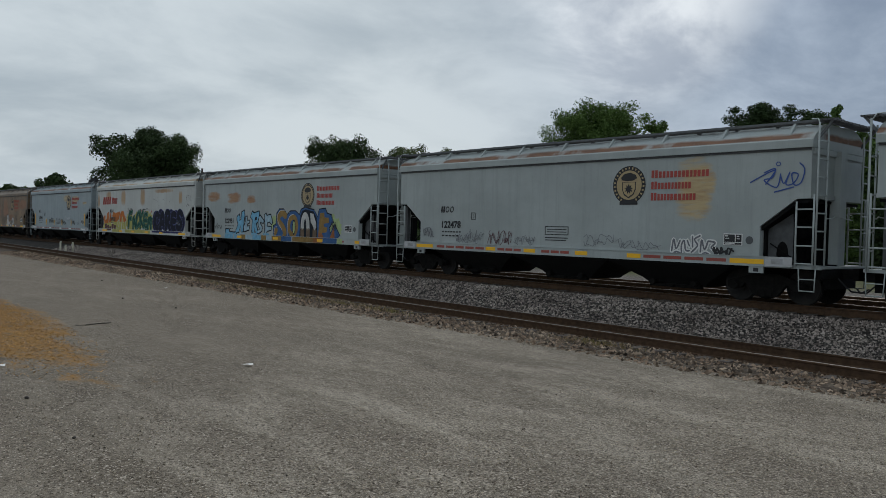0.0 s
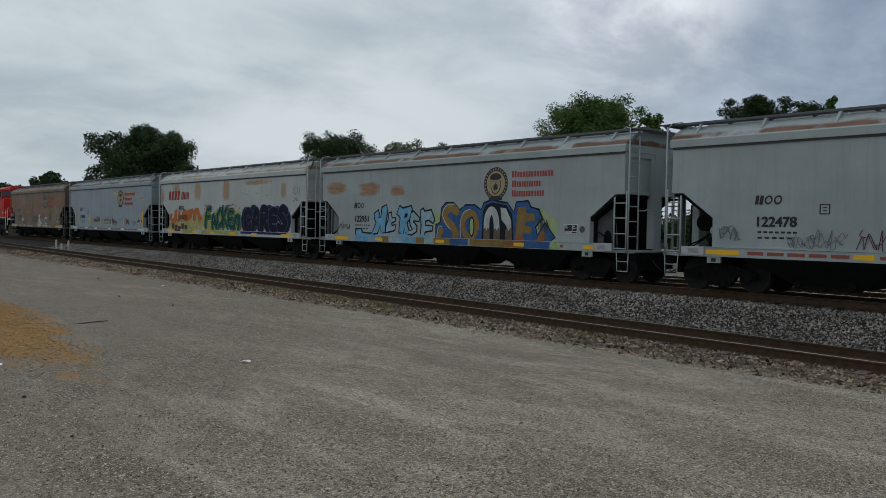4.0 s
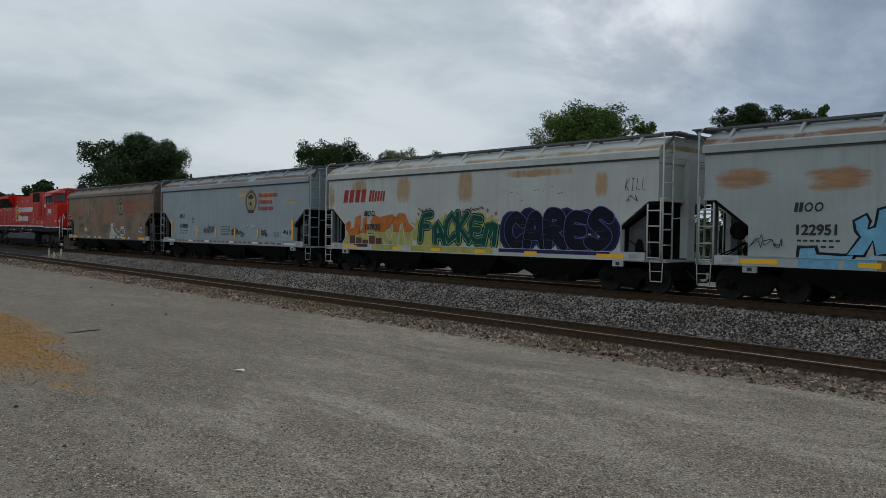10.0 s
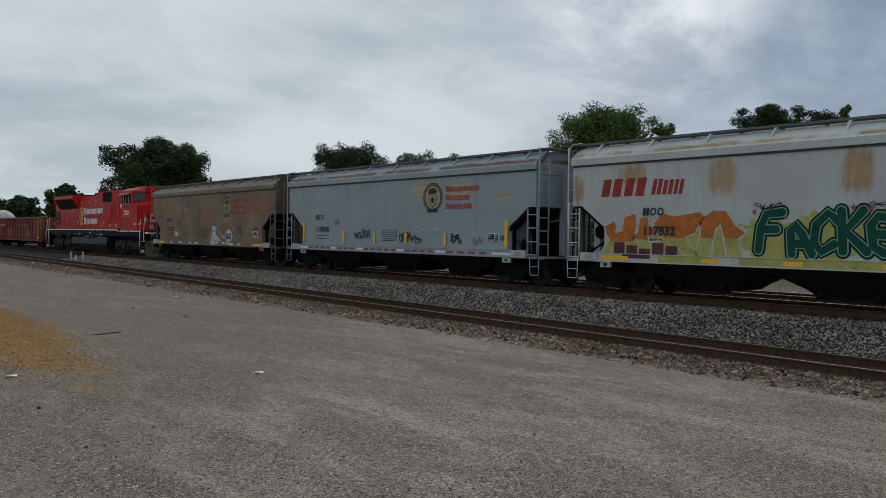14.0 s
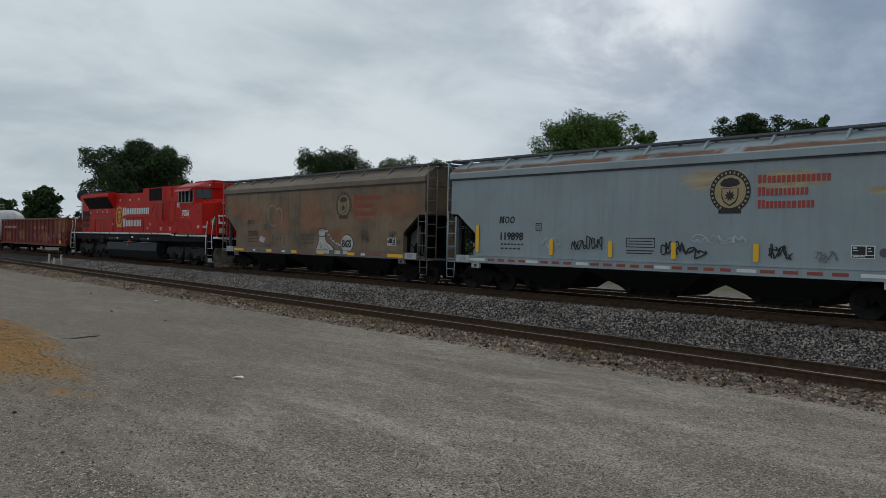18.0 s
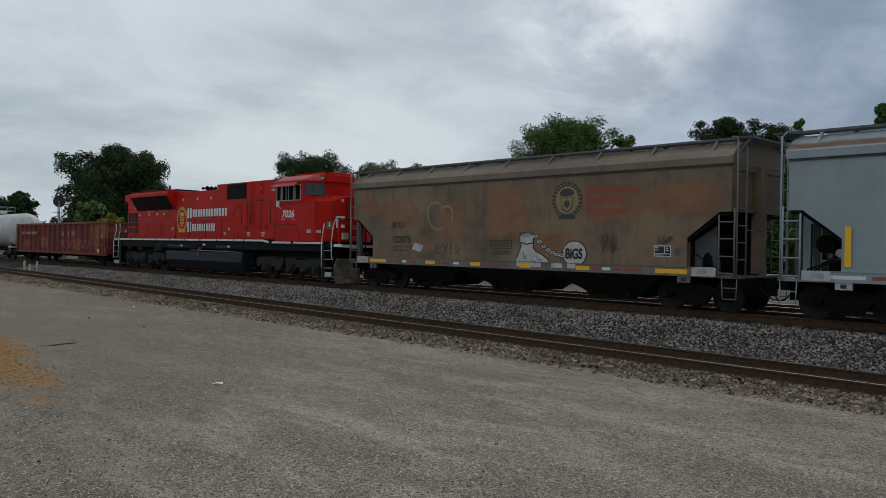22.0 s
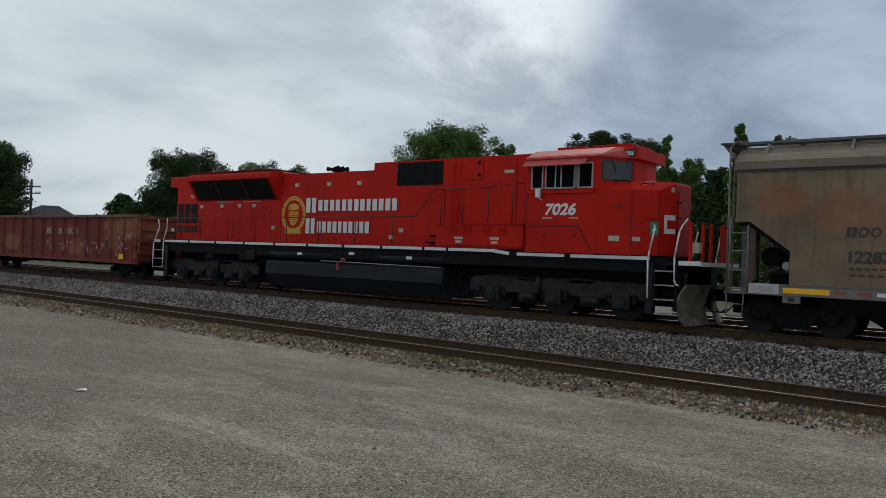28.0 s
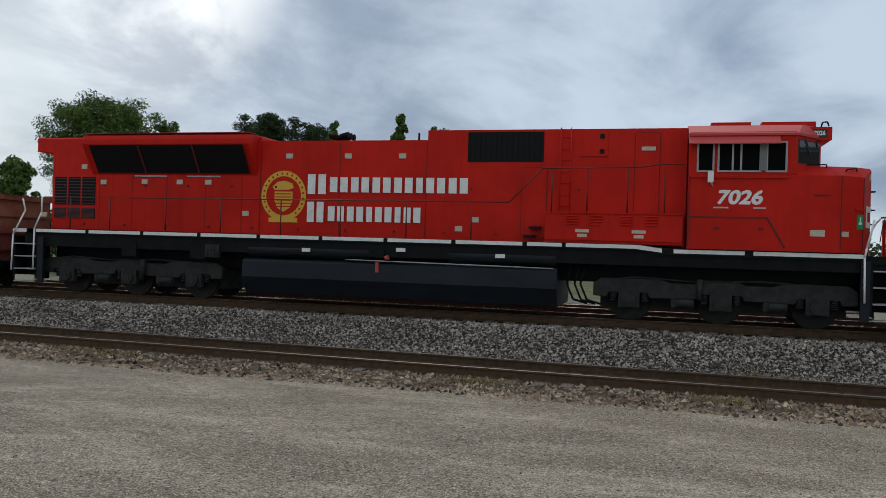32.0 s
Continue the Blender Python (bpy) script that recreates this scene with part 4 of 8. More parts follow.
# sharp-edged painted letters, in cells one unit wide and high
CHISEL = {
    "y": [(0.16, 0.70), (0.40, 0.82), (0.46, 0.70), (0.43, 0.53), (0.62, 0.58), (0.68, 0.92), (0.94, 1.0), (0.98, 0.76), (0.88, 0.36), (0.85, 0.06), (0.64, 0.02), (0.56, 0.33), (0.36, 0.02), (0.0, 0.0), (0.31, 0.38), (0.20, 0.52)],
    "e": [(0.32, 0.95), (0.53, 1.0), (0.6, 0.7), (0.98, 0.72), (0.94, 0.58), (0.55, 0.5), (0.61, 0.32), (1.0, 0.36), (0.9, 0.12), (0.4, 0.06), (0.0, 0.0), (0.05, 0.32), (0.27, 0.62)],
    "r": [(0.0, 0.74), (0.18, 1.0), (0.40, 0.91), (0.96, 1.0), (1.0, 0.88), (0.84, 0.54), (0.66, 0.46), (0.74, 0.24), (0.92, 0.04), (0.68, 0.01), (0.48, 0.26), (0.43, 0.0), (0.15, 0.08), (0.24, 0.62)],
    "s": [(0.22, 0.94), (0.42, 1.0), (1.0, 0.72), (0.94, 0.61), (0.42, 0.64), (0.40, 0.54), (0.74, 0.36), (0.70, 0.15), (0.2, 0.0), (0.0, 0.12), (0.40, 0.22), (0.19, 0.40), (0.1, 0.58)],
    "n": [(0.0, 0.0), (0.12, 0.45), (0.14, 0.8), (0.36, 1.0), (0.62, 0.98), (0.78, 0.7), (1.0, 0.52), (0.86, 0.42), (0.95, 0.0), (0.66, 0.0), (0.6, 0.4), (0.52, 0.72), (0.42, 0.62), (0.36, 0.36), (0.3, 0.0)],
    "f": [(0.0, 0.95), (0.15, 1.0), (0.26, 0.9), (0.74, 0.95), (1.0, 0.62), (0.89, 0.53), (0.6, 0.64), (0.31, 0.59), (0.3, 0.41), (0.86, 0.39), (0.82, 0.26), (0.32, 0.22), (0.15, 0.0), (0.0, 0.04), (0.06, 0.40)],
}


def above(pts, z):
    """The part of an outline over a height."""
    out = []
    for p, q in zip(pts, pts[1:] + pts[:1]):
        if p[1] >= z:
            out.append(p)
        if (p[1] - z) * (q[1] - z) < 0:
            k = (z - p[1]) / (q[1] - p[1])
            out.append((p[0] + (q[0] - p[0]) * k, z))
    return out


def chisel(ch, x0, x1, z0, z1, fill, edge, car, rim=0.06):
    pts = [(x0 + (x1 - x0) * u, z0 + (z1 - z0) * v) for u, v in CHISEL[ch]]
    paint("paint_edge", grown(pts, rim), edge, car, -1.5585)
    paint("paint_letter", pts, fill, car, -1.5625)


def scribble(x0, x1, z0, z1, material, parent, seed, loops=4, w=0.028, passes=2):
    rnd = random.Random(seed)
    paths = []
    for k in range(passes):
        n = loops * 4
        paths.append([(x0 + (x1 - x0) * (i / n) + rnd.uniform(-0.06, 0.1), z0 + (z1 - z0) * rnd.random()) for i in range(n)])
    return strokes(paths, w, material, parent, -1.58, "paint_scribble")


M_TAN = mat("emblem_tan", (0.42, 0.32, 0.17), 0.6, second=(0.34, 0.26, 0.15), scale=5, amount=0.4)
M_CPRED = mat("lettering_red", (0.40, 0.045, 0.035), 0.6, second=(0.33, 0.07, 0.05), scale=4, amount=0.45)
M_FADED = mat("lettering_faded", (0.38, 0.06, 0.035), 0.7, second=(0.25, 0.09, 0.055), scale=5, amount=0.5)
PAINTS = {}


def colour(name, rgb, other=None):
    if name not in PAINTS:
        PAINTS[name] = mat("paint_" + name, rgb, 0.65, spec=0.15, second=other or tuple(c * 0.7 for c in rgb), scale=2.2, amount=0.48, third=tuple(min(1, c * 1.25) for c in rgb),
                           third_scale=5, third_amount=0.35)
    return PAINTS[name]


def disc(bm, cx, cz, rx, rz, y, n=40, inner=0.0):
    if inner:
        for i in range(n):
            a, b = 2 * math.pi * i / n, 2 * math.pi * (i + 1) / n
            v = [bm.verts.new((cx + rx * k * math.cos(t), y, cz + rz * k * math.sin(t))) for k, t in ((1, a), (1, b), (inner, b), (inner, a))]
            bm.faces.new(v[::-1])
    else:
        bm.faces.new([bm.verts.new((cx + rx * math.cos(-2 * math.pi * i / n), y, cz + rz * math.sin(-2 * math.pi * i / n))) for i in range(n)][::-1])


def blotch(name, cx, cz, rx, rz, y, material, car, seed):
    """A sprayed patch with a ragged edge."""
    rnd = random.Random(seed)
    pts = []
    for i in range(34):
        a, k = 2 * math.pi * i / 34, 1 + rnd.uniform(-0.16, 0.12) + 0.1 * math.sin(3 * i + seed)
        pts.append((cx + rx * k * math.cos(a), max(1.215, cz + rz * k * math.sin(a))))
    return paint(name, pts, material, car, y)


def flat(name, make, material, parent, label=""):
    bm = bmesh.new()
    make(bm)
    for f in bm.faces:
        f.normal_update()
        if f.normal.y > 0:
            f.normal_flip()
    return part(name, bm, material, parent, label)


def emblem(car, x=2.87, z=3.28, r=0.6, ground=None, ink=None):
    """Round railway emblem reduced to plain shapes: ring, disc, shield, dark forms."""
    ground, ink = ground or M_TAN, ink or M_INK
    flat("emblem_ring", lambda bm: disc(bm, x, z, r, r * 0.98, -1.560, inner=0.77), ink, car, "black ring of a round painted emblem")
    flat("emblem_disc", lambda bm: disc(bm, x, z, r * 0.77, r * 0.755, -1.560), ground, car)
    # marks round the ring
    for i in range(23):
        a = radians(-58 + i * 13.5)
        c, d = math.cos(a), math.sin(a)
        q = [(x + r * (rr * c - t * d), z + r * 0.98 * (rr * d + t * c)) for rr, t in ((0.83, -0.04), (0.83, 0.04), (0.94, 0.04), (0.94, -0.04))]
        paint("emblem_mark", q, ground, car, -1.5645)
    shield = [(-0.42, 0.18), (0.42, 0.18), (0.42, -0.2), (0.3, -0.48), (0, -0.66), (-0.3, -0.48), (-0.42, -0.2)]

    def outline(bm, k, y):
        bm.faces.new([bm.verts.new((x + r * u * k, y, z + r * (w * k - 0.02))) for u, w in shield])
    flat("emblem_shield", lambda bm: outline(bm, 1.0, -1.5645), ink, car)
    flat("emblem_field", lambda bm: outline(bm, 0.88, -1.569), ground, car)
    back = [(-0.45, 0.26), (-0.5, 0.4), (-0.3, 0.58), (0.05, 0.64), (0.4, 0.52), (0.48, 0.34), (0.3, 0.24), (-0.1, 0.2)]
    flat("emblem_crest", lambda bm: bm.faces.new([bm.verts.new((x + r * u, -1.5645, z + r * w)) for u, w in back]), ink, car)
    leaf = []
    for i in range(18):
        a = math.pi / 2 + i * math.pi / 9
        k = (0.27 if i % 2 == 0 else 0.15) * (1.1 if i == 0 else 1)
        leaf.append((x + r * k * math.cos(a), z + r * (k * math.sin(a) - 0.2)))
    flat("emblem_leaf", lambda bm: bm.faces.new([bm.verts.new((u, -1.5735, w)) for u, w in leaf]), ink, car)
    plain("emblem_scroll", [(x - r * 0.55, x + r * 0.55, z - r * 1.0, z - r * 0.84)], ink, car, -1.5645)


def stencils(car, number, ink, red, lettered=True, box_mark=True, y=-1.562):
    """Reporting marks, number, data lines and boxes that all these cars carry."""
    word_blocks("boo", -5.9, -5.13, 2.44, 2.68, ink, car, y, name="reporting_mark", lean=0.15)
    text(number, 0.36, -5.9, 1.86, ink, car, wide=1.06, name="car_number", bold=0.03, y=y)
    for step, n, z in ((0.16, 7, 1.68), (0.2, 5, 1.53)):
        for i in range(n):
            plain("data_word", [(-5.8 + step * i, -5.8 + step * i + step * 0.64, z, z + 0.05)], ink, car)
    if lettered:
        for i, (n, x1) in enumerate((("btbtbitb", 5.6), ("btbibib", 5.04), ("btibwtb", 5.2))):
            word_blocks(n, 3.67, x1, 3.47 - 0.335 * i, 3.66 - 0.335 * i, red, car, first=1.2)
    if box_mark:
        for a, b, c, d in ((-0.5, 0.52, 1.69, 1.98), (-4.18, -3.92, 2.18, 2.44)):
            t = 0.025
            plain("stencil_box", [(a, b, c, c + t), (a, b, d - t, d), (a, a + t, c + t, d - t), (b - t, b, c + t, d - t)], ink, car)
            plain("stencil_lines", [(a + 0.08, b - 0.08, c + k * (d - c) - 0.012, c + k * (d - c) + 0.012) for k in (0.35, 0.65)], ink, car)
        plain("stencil_lines", [(-0.48, 0.5, 1.58, 1.61), (-0.48, 0.44, 1.5, 1.53)], ink, car)
    plain("data_panel", [(6.080, 6.640, 1.54, 1.86)], M_WHITE, car, -1.56)
    plain("data_panel_field", [(6.105, 6.420, 1.63, 1.835), (6.445, 6.615, 1.63, 1.835), (6.105, 6.615, 1.56, 1.61)], M_INK, car, -1.5645)
    plain("data_panel_text", [(6.130, 6.220, 1.78, 1.81), (6.130, 6.250, 1.72, 1.74), (6.480, 6.550, 1.77, 1.8), (6.480, 6.570, 1.71, 1.73), (6.140, 6.420, 1.575, 1.595)], M_WHITE, car, -1.569)
    flat("spot", lambda bm: disc(bm, 6.840, 1.69, 0.11, 0.11, -1.56, 16), mat("spot_grey", (0.1, 0.105, 0.11), 0.7), car)


def sill_reds(car, spans, white=()):
    for a, b in spans:
        part("reflector_red", boxes((a, b, -1.6055, -1.6, 1.08, 1.17)), M_RED, car)
    for a, b in white:
        part("reflector_white", boxes((a, b, -1.6055, -1.6, 1.08, 1.17)), M_WHITE, car)


INK_BLUE = mat("tag_blue", (0.03, 0.08, 0.3), 0.5)
GREY_SPRAY = mat("spray_grey", (0.16, 0.16, 0.18), 0.6)


def deco_first(car):
    emblem(car)
    stencils(car, "122478", M_INK, M_CPRED)
    strokes([[(6.82, 3.25), (7.15, 3.42), (7.50, 3.55), (7.25, 3.2)], [(7.20, 3.5), (7.50, 3.6), (7.42, 3.36), (7.20, 3.3), (7.55, 3.1), (7.65, 3.45)],
             [(7.65, 3.4), (7.75, 3.2), (7.90, 3.5), (7.80, 3.18), (8.00, 3.2), (8.12, 3.42), (7.95, 3.45), (8.02, 3.16), (8.20, 3.22), (8.28, 3.55), (8.15, 3.72)],
             [(7.50, 2.98), (7.75, 3.04), (8.00, 3.1)]], 0.035, INK_BLUE, car, name="blue_tag")
    bm = bmesh.new()
    disc(bm, 7.58, 3.72, 0.07, 0.06, -1.57, 14, 0.6)
    part("blue_tag", bm, INK_BLUE, car)
    piece("14512", 4.45, 5.95, 1.24, 1.72, [GREY_SPRAY], M_WHITE, car, 0.05, 0.04, wild=0.1, seed=4)
    scribble(-6.9, -6.3, 1.45, 1.85, GREY_SPRAY, car, 5, 3)
    for i, (a, b) in enumerate(((-5.0, -4.2), (-4.4, -3.5), (-1.9, -0.9), (1.2, 2.4), (2.5, 4.1))):
        scribble(a, b, 1.3, 1.8 if i % 2 else 1.65, GREY_SPRAY, car, 10 + i, 4, 0.015)
    scribble(-3.2, -2.0, 1.25, 1.8, colour("maroon", (0.12, 0.05, 0.06)), car, 31, 4, 0.022)
    scribble(5.75, 6.4, 1.24, 1.48, M_INK, car, 33, 3, 0.05)
    sill_reds(car, [(-6.05 + 0.55 * i, -5.6 + 0.55 * i) for i in range(5)] + [(-2.7 + 0.4 * i, -2.36 + 0.4 * i) for i in range(3)]
              + [(-0.6 + 0.42 * i, -0.24 + 0.42 * i) for i in range(3)] + [(3.5 + 0.7 * i, 4.1 + 0.7 * i) for i in range(4)])


def deco_second(car):
    emblem(car)
    stencils(car, "122951", M_INK, M_CPRED, box_mark=False)
    sky_blue, pale = colour("sky_blue", (0.19, 0.44, 0.62)), colour("pale_blue", (0.36, 0.50, 0.58))
    gold, deep = colour("gold", (0.31, 0.195, 0.065)), colour("blue", (0.05, 0.125, 0.29))
    black = colour("black", (0.015, 0.02, 0.03))
    for ch, x0, x1, z0, z1, m in (("y", -4.56, -3.5, 1.36, 2.55, sky_blue), ("e", -3.57, -2.94, 1.43, 2.24, pale), ("r", -2.82, -1.88, 1.34, 2.5, sky_blue), ("s", -2.04, -1.39, 1.36, 2.27, pale), ("f", -1.29, -0.47, 1.26, 2.38, pale)):
        chisel(ch, x0, x1, z0, z1, m, black, car, 0.075)
    paint("paint_hole", [(-2.36, 2.02), (-2.3, 2.22), (-2.1, 2.2), (-2.16, 2.06)], black, car, -1.566)
    paint("paint_drip", [(-5.75, 1.21), (-5.72, 1.5), (-5.35, 1.52), (-5.3, 1.36), (-4.7, 1.33), (-4.4, 1.36), (-4.5, 1.21)], sky_blue, car, -1.5625)
    paint("paint_edge", [(-5.83, 1.21), (-5.8, 1.57), (-5.28, 1.59), (-5.23, 1.42), (-4.7, 1.4), (-4.3, 1.42), (-4.4, 1.21)], black, car, -1.5585)
    for x0 in (-4.15, -2.75, -1.45):
        paint("paint_drip", [(x0, 1.21), (x0 + 0.05, 1.38), (x0 + 0.6, 1.36), (x0 + 0.75, 1.21)], pale if x0 < -4 else sky_blue, car, -1.5605)
    for i, (a, b, m) in enumerate(((-5.75, -4.75, sky_blue), (-4.6, -3.9, sky_blue), (-3.85, -3.35, gold), (-3.2, -2.6, pale), (-2.5, -1.6, sky_blue), (-1.55, -1.05, gold), (-1.0, -0.55, pale))):
        part("sill_paint", boxes((a, b, -1.6045, -1.6, 1.014, 1.253)), m, car)
    for a, b, m in ((-0.45, 0.5, gold), (0.5, 1.5, deep), (1.6, 3.5, gold), (3.5, 4.3, colour("rust_orange", (0.33, 0.13, 0.05))), (4.3, 5.5, deep)):
        part("sill_paint", boxes((a, b, -1.6045, -1.6, 1.014, 1.253)), m, car)
    white, umber, ember = colour("off_white", (0.55, 0.55, 0.53)), colour("umber", (0.17, 0.12, 0.08)), colour("rust_orange", (0.33, 0.13, 0.05))
    mass = [(-0.36, 1.21), (-0.36, 1.75), (-0.1, 1.85), (-0.04, 2.4), (0.2, 2.6), (0.62, 2.6), (0.97, 2.32), (1.3, 2.5), (1.78, 2.5), (2.14, 2.32), (2.3, 2.58), (2.7, 2.68), (3.1, 2.6), (3.45, 2.56), (3.8, 2.22), (3.92, 2.58),
            (4.45, 2.62), (4.58, 2.4), (4.95, 2.32), (5.12, 2.02), (4.8, 1.76), (4.9, 1.45), (5.25, 1.88), (5.68, 1.4), (5.4, 1.21)]
    paint("paint_edge", [(u, max(1.21, w)) for u, w in grown(mass, 0.06)], black, car, -1.5575)
    paint("paint_mass", mass, deep, car, -1.561)
    paint("paint_mass", [(2.18, 1.21), (2.24, 2.3), (2.4, 2.52), (2.72, 2.6), (3.42, 2.5), (3.72, 2.2), (3.82, 1.21)], black, car, -1.5635)
    strokes([[(0.82, 2.28), (0.5, 2.42), (0.16, 2.25), (0.2, 1.98), (0.55, 1.75), (0.8, 1.45), (0.72, 1.26)]], 0.33, gold, car, -1.5665, "paint_letter")
    strokes([[(0.72, 2.56), (0.25, 2.52), (0.02, 2.2), (0.2, 1.85), (0.48, 1.6)], [(-0.3, 1.3), (-0.22, 1.66), (0.0, 1.72)], [(1.06, 1.3), (1.05, 1.9), (1.25, 2.26), (1.6, 2.36)]], 0.035, white, car, -1.5705, "paint_line")
    paint("paint_letter", [(-0.3, 1.24), (-0.24, 1.6), (0.0, 1.7), (0.1, 1.55), (-0.1, 1.24)], gold, car, -1.5665)
    flat("paint_letter", lambda bm: disc(bm, 1.55, 1.78, 0.5, 0.58, -1.5665, inner=0.5), gold, car)
    flat("paint_letter", lambda bm: disc(bm, 1.66, 1.72, 0.15, 0.38, -1.5675, 18), black, car)
    strokes([[(2.46, 1.28), (2.46, 2.0), (2.68, 2.32), (2.92, 2.05), (2.98, 1.28)]], 0.29, white, car, -1.5675, "paint_letter")
    paint("paint_letter", [(3.14, 2.42), (3.42, 2.38), (3.68, 1.95), (3.72, 1.24), (3.42, 1.24), (3.46, 1.75), (3.2, 1.98)], white, car, -1.5685)
    for x0, x1 in ((2.3, 2.62), (2.82, 3.14), (3.4, 3.74)):
        paint("paint_shade", [(x0, 1.23), (x1, 1.23), (x1, 1.6), (x1 - 0.1, 1.72), (x1 - 0.16, 1.58), (x0 + 0.08, 1.7), (x0, 1.62)], umber, car, -1.5735)
    paint("paint_letter", [(3.9, 1.5), (4.0, 2.42), (4.36, 2.44), (4.4, 2.22), (4.75, 2.2), (4.8, 1.96), (4.36, 1.92), (4.36, 1.78), (4.66, 1.74), (4.6, 1.52), (4.2, 1.48)], gold, car, -1.5665)
    paint("paint_letter", [(3.86, 1.22), (3.9, 1.5), (4.2, 1.48), (4.4, 1.22)], ember, car, -1.5665)
    paint("paint_letter", [(4.84, 1.22), (5.22, 1.78), (5.28, 1.22)], ember, car, -1.5665)
    flat("paint_patch", lambda bm: disc(bm, 1.66, 1.72, 0.1, 0.31, -1.5715, 18), colour("lime", (0.42, 0.52, 0.25)), car)
    lime = colour("lime", (0.42, 0.52, 0.25))
    blotch("paint_patch", 5.3, 1.72, 0.52, 0.46, -1.5545, lime, car, 21)
    flat("paint_patch", lambda bm: disc(bm, 5.1, 2.2, 0.16, 0.2, -1.5575, 9), lime, car)
    blotch("paint_patch", -0.35, 1.95, 0.36, 0.34, -1.5545, lime, car, 22)
    scribble(4.98, 5.45, 1.55, 2.05, M_INK, car, 41, 3, 0.022)
    part("sill_paint", boxes((5.52, 5.95, -1.6045, -1.6, 1.014, 1.253)), lime, car)
    scribble(-7.1, -6.1, 1.5, 1.85, M_INK, car, 42, 3, 0.02)
    sill_reds(car, [(5.97, 6.08)])


def deco_third(car):
    red = colour("rail_red", (0.36, 0.05, 0.04))
    word_blocks("bb", -7.5, -5.75, 3.05, 3.6, red, car, lean=0.2)
    word_blocks("bbii", -5.62, -4.5, 3.07, 3.5, red, car, first=1.1, lean=0.2)
    stencils(car, "117832", M_INK, M_CPRED, lettered=False, box_mark=False, y=-1.585)
    orange, haze = colour("orange", (0.55, 0.17, 0.04)), colour("yellow_green", (0.46, 0.43, 0.13))
    green, dark = colour("green", (0.012, 0.078, 0.056)), colour("dark_green", (0.006, 0.03, 0.027))
    violet = colour("violet", (0.03, 0.03, 0.115))
    for i, (cx, cz, rx, rz) in enumerate(((-6.2, 1.65, 0.9, 0.5), (-4.9, 1.6, 1.0, 0.45), (-3.4, 1.75, 0.9, 0.55), (-1.9, 1.8, 0.8, 0.6), (-0.4, 1.85, 1.1, 0.68), (1.2, 1.9, 0.95, 0.62), (1.9, 1.6, 0.5, 0.4))):
        blotch("paint_haze", cx, cz, rx, rz, -1.5545 - 0.0006 * i, haze, car, i)
    chalk = colour("off_white", (0.55, 0.55, 0.53))
    for ch, x0, x1, z0, z1 in (("y", -7.55, -6.1, 1.22, 2.5), ("e", -6.35, -5.2, 1.25, 2.42), ("r", -5.5, -3.85, 1.24, 2.52), ("n", -4.1, -2.55, 1.24, 2.56)):
        outline = [(x0 + (x1 - x0) * u, z0 + (z1 - z0) * v) for u, v in CHISEL[ch]]
        paint("paint_edge", [(u, max(1.2, v)) for u, v in grown(outline, 0.06)], chalk, car, -1.5605)
        paint("paint_letter", outline, haze, car, -1.5635)
        paint("paint_letter", above(outline, 1.72 + 0.08 * math.sin(x0)), orange, car, -1.5665)
    for i in range(5):
        part("paint_drip", boxes((-6.95 + i * 0.47, -6.55 + i * 0.47, -1.5705, -1.5675, 1.22, 1.62 - 0.09 * (i % 3))), colour("maroon", (0.12, 0.05, 0.06)), car)
    piece("fackem", -2.2, 2.05, 1.4, 2.28, [green], colour("mint", (0.2, 0.42, 0.31)), car, 0.215, 0.032, glow=dark, wild=0.22, seed=15, curve=False)
    ink_blue = colour("black_blue", (0.012, 0.014, 0.04))
    for i in range(6):
        a, b = 2.7 + 0.82 * i, 2.06 + 0.16 * math.sin(i * 2.3)
        strokes([[(a, 1.72), (a + 0.04, b)]], 1.04, violet, car, -1.5585 - 0.0002 * i, "paint_ground", False)
        strokes([[(a, 1.72), (a + 0.04, b)]], 0.88, ink_blue, car, -1.5605 - 0.0002 * i, "paint_ground", False)
    piece("cares", 2.5, 7.0, 1.42, 2.44, [colour("dark_navy", (0.008, 0.010, 0.022))], colour("lilac", (0.115, 0.12, 0.30)), car, 0.38, 0.028, wild=0.12, seed=18, lapped=True)
    rnd = random.Random(8)
    for i in range(26):                            # dry brush marks in the dark letters
        a, b = rnd.uniform(2.55, 6.5), rnd.uniform(1.45, 2.35)
        strokes([[(a, b), (a + 0.2, b + rnd.uniform(-0.03, 0.05)), (a + rnd.uniform(0.3, 0.5), b + rnd.uniform(-0.04, 0.06))]], rnd.uniform(0.012, 0.03), colour("brush_teal", (0.035, 0.05, 0.062)), car, -1.5835 - 0.0001 * i, "brush_mark")
    for i in range(11):
        a = -2.3 + i * 0.43
        pts = [(a + 0.09 * (1 if k % 2 == 0 else 0.42) * math.cos(math.pi / 2 + k * math.pi / 5), 2.5 + 0.13 * math.sin(i * 2.2) + 0.11 * (1 if k % 2 == 0 else 0.42) * math.sin(math.pi / 2 + k * math.pi / 5)) for k in range(10)]
        if i not in (3, 4):
            flat("painted_star", lambda bm: bm.faces.new([bm.verts.new((u, -1.5635, w)) for u, w in pts]), M_CPRED, car)
    scribble(-2.3, -1.5, 2.55, 2.75, M_INK, car, 51, 4, 0.018)
    scribble(0.6, 1.4, 2.6, 2.75, M_INK, car, 52, 4, 0.018)
    for i, ch in enumerate("KILL"):
        strokes(put(ch, 7.5 + 0.2 * i, 7.64 + 0.2 * i, 3.15, 3.5, 0.03), 0.018, M_INK, car, -1.5605, curve=False)
    scribble(7.5, 8.0, 2.75, 3.0, M_INK, car, 54, 3, 0.018, 1)
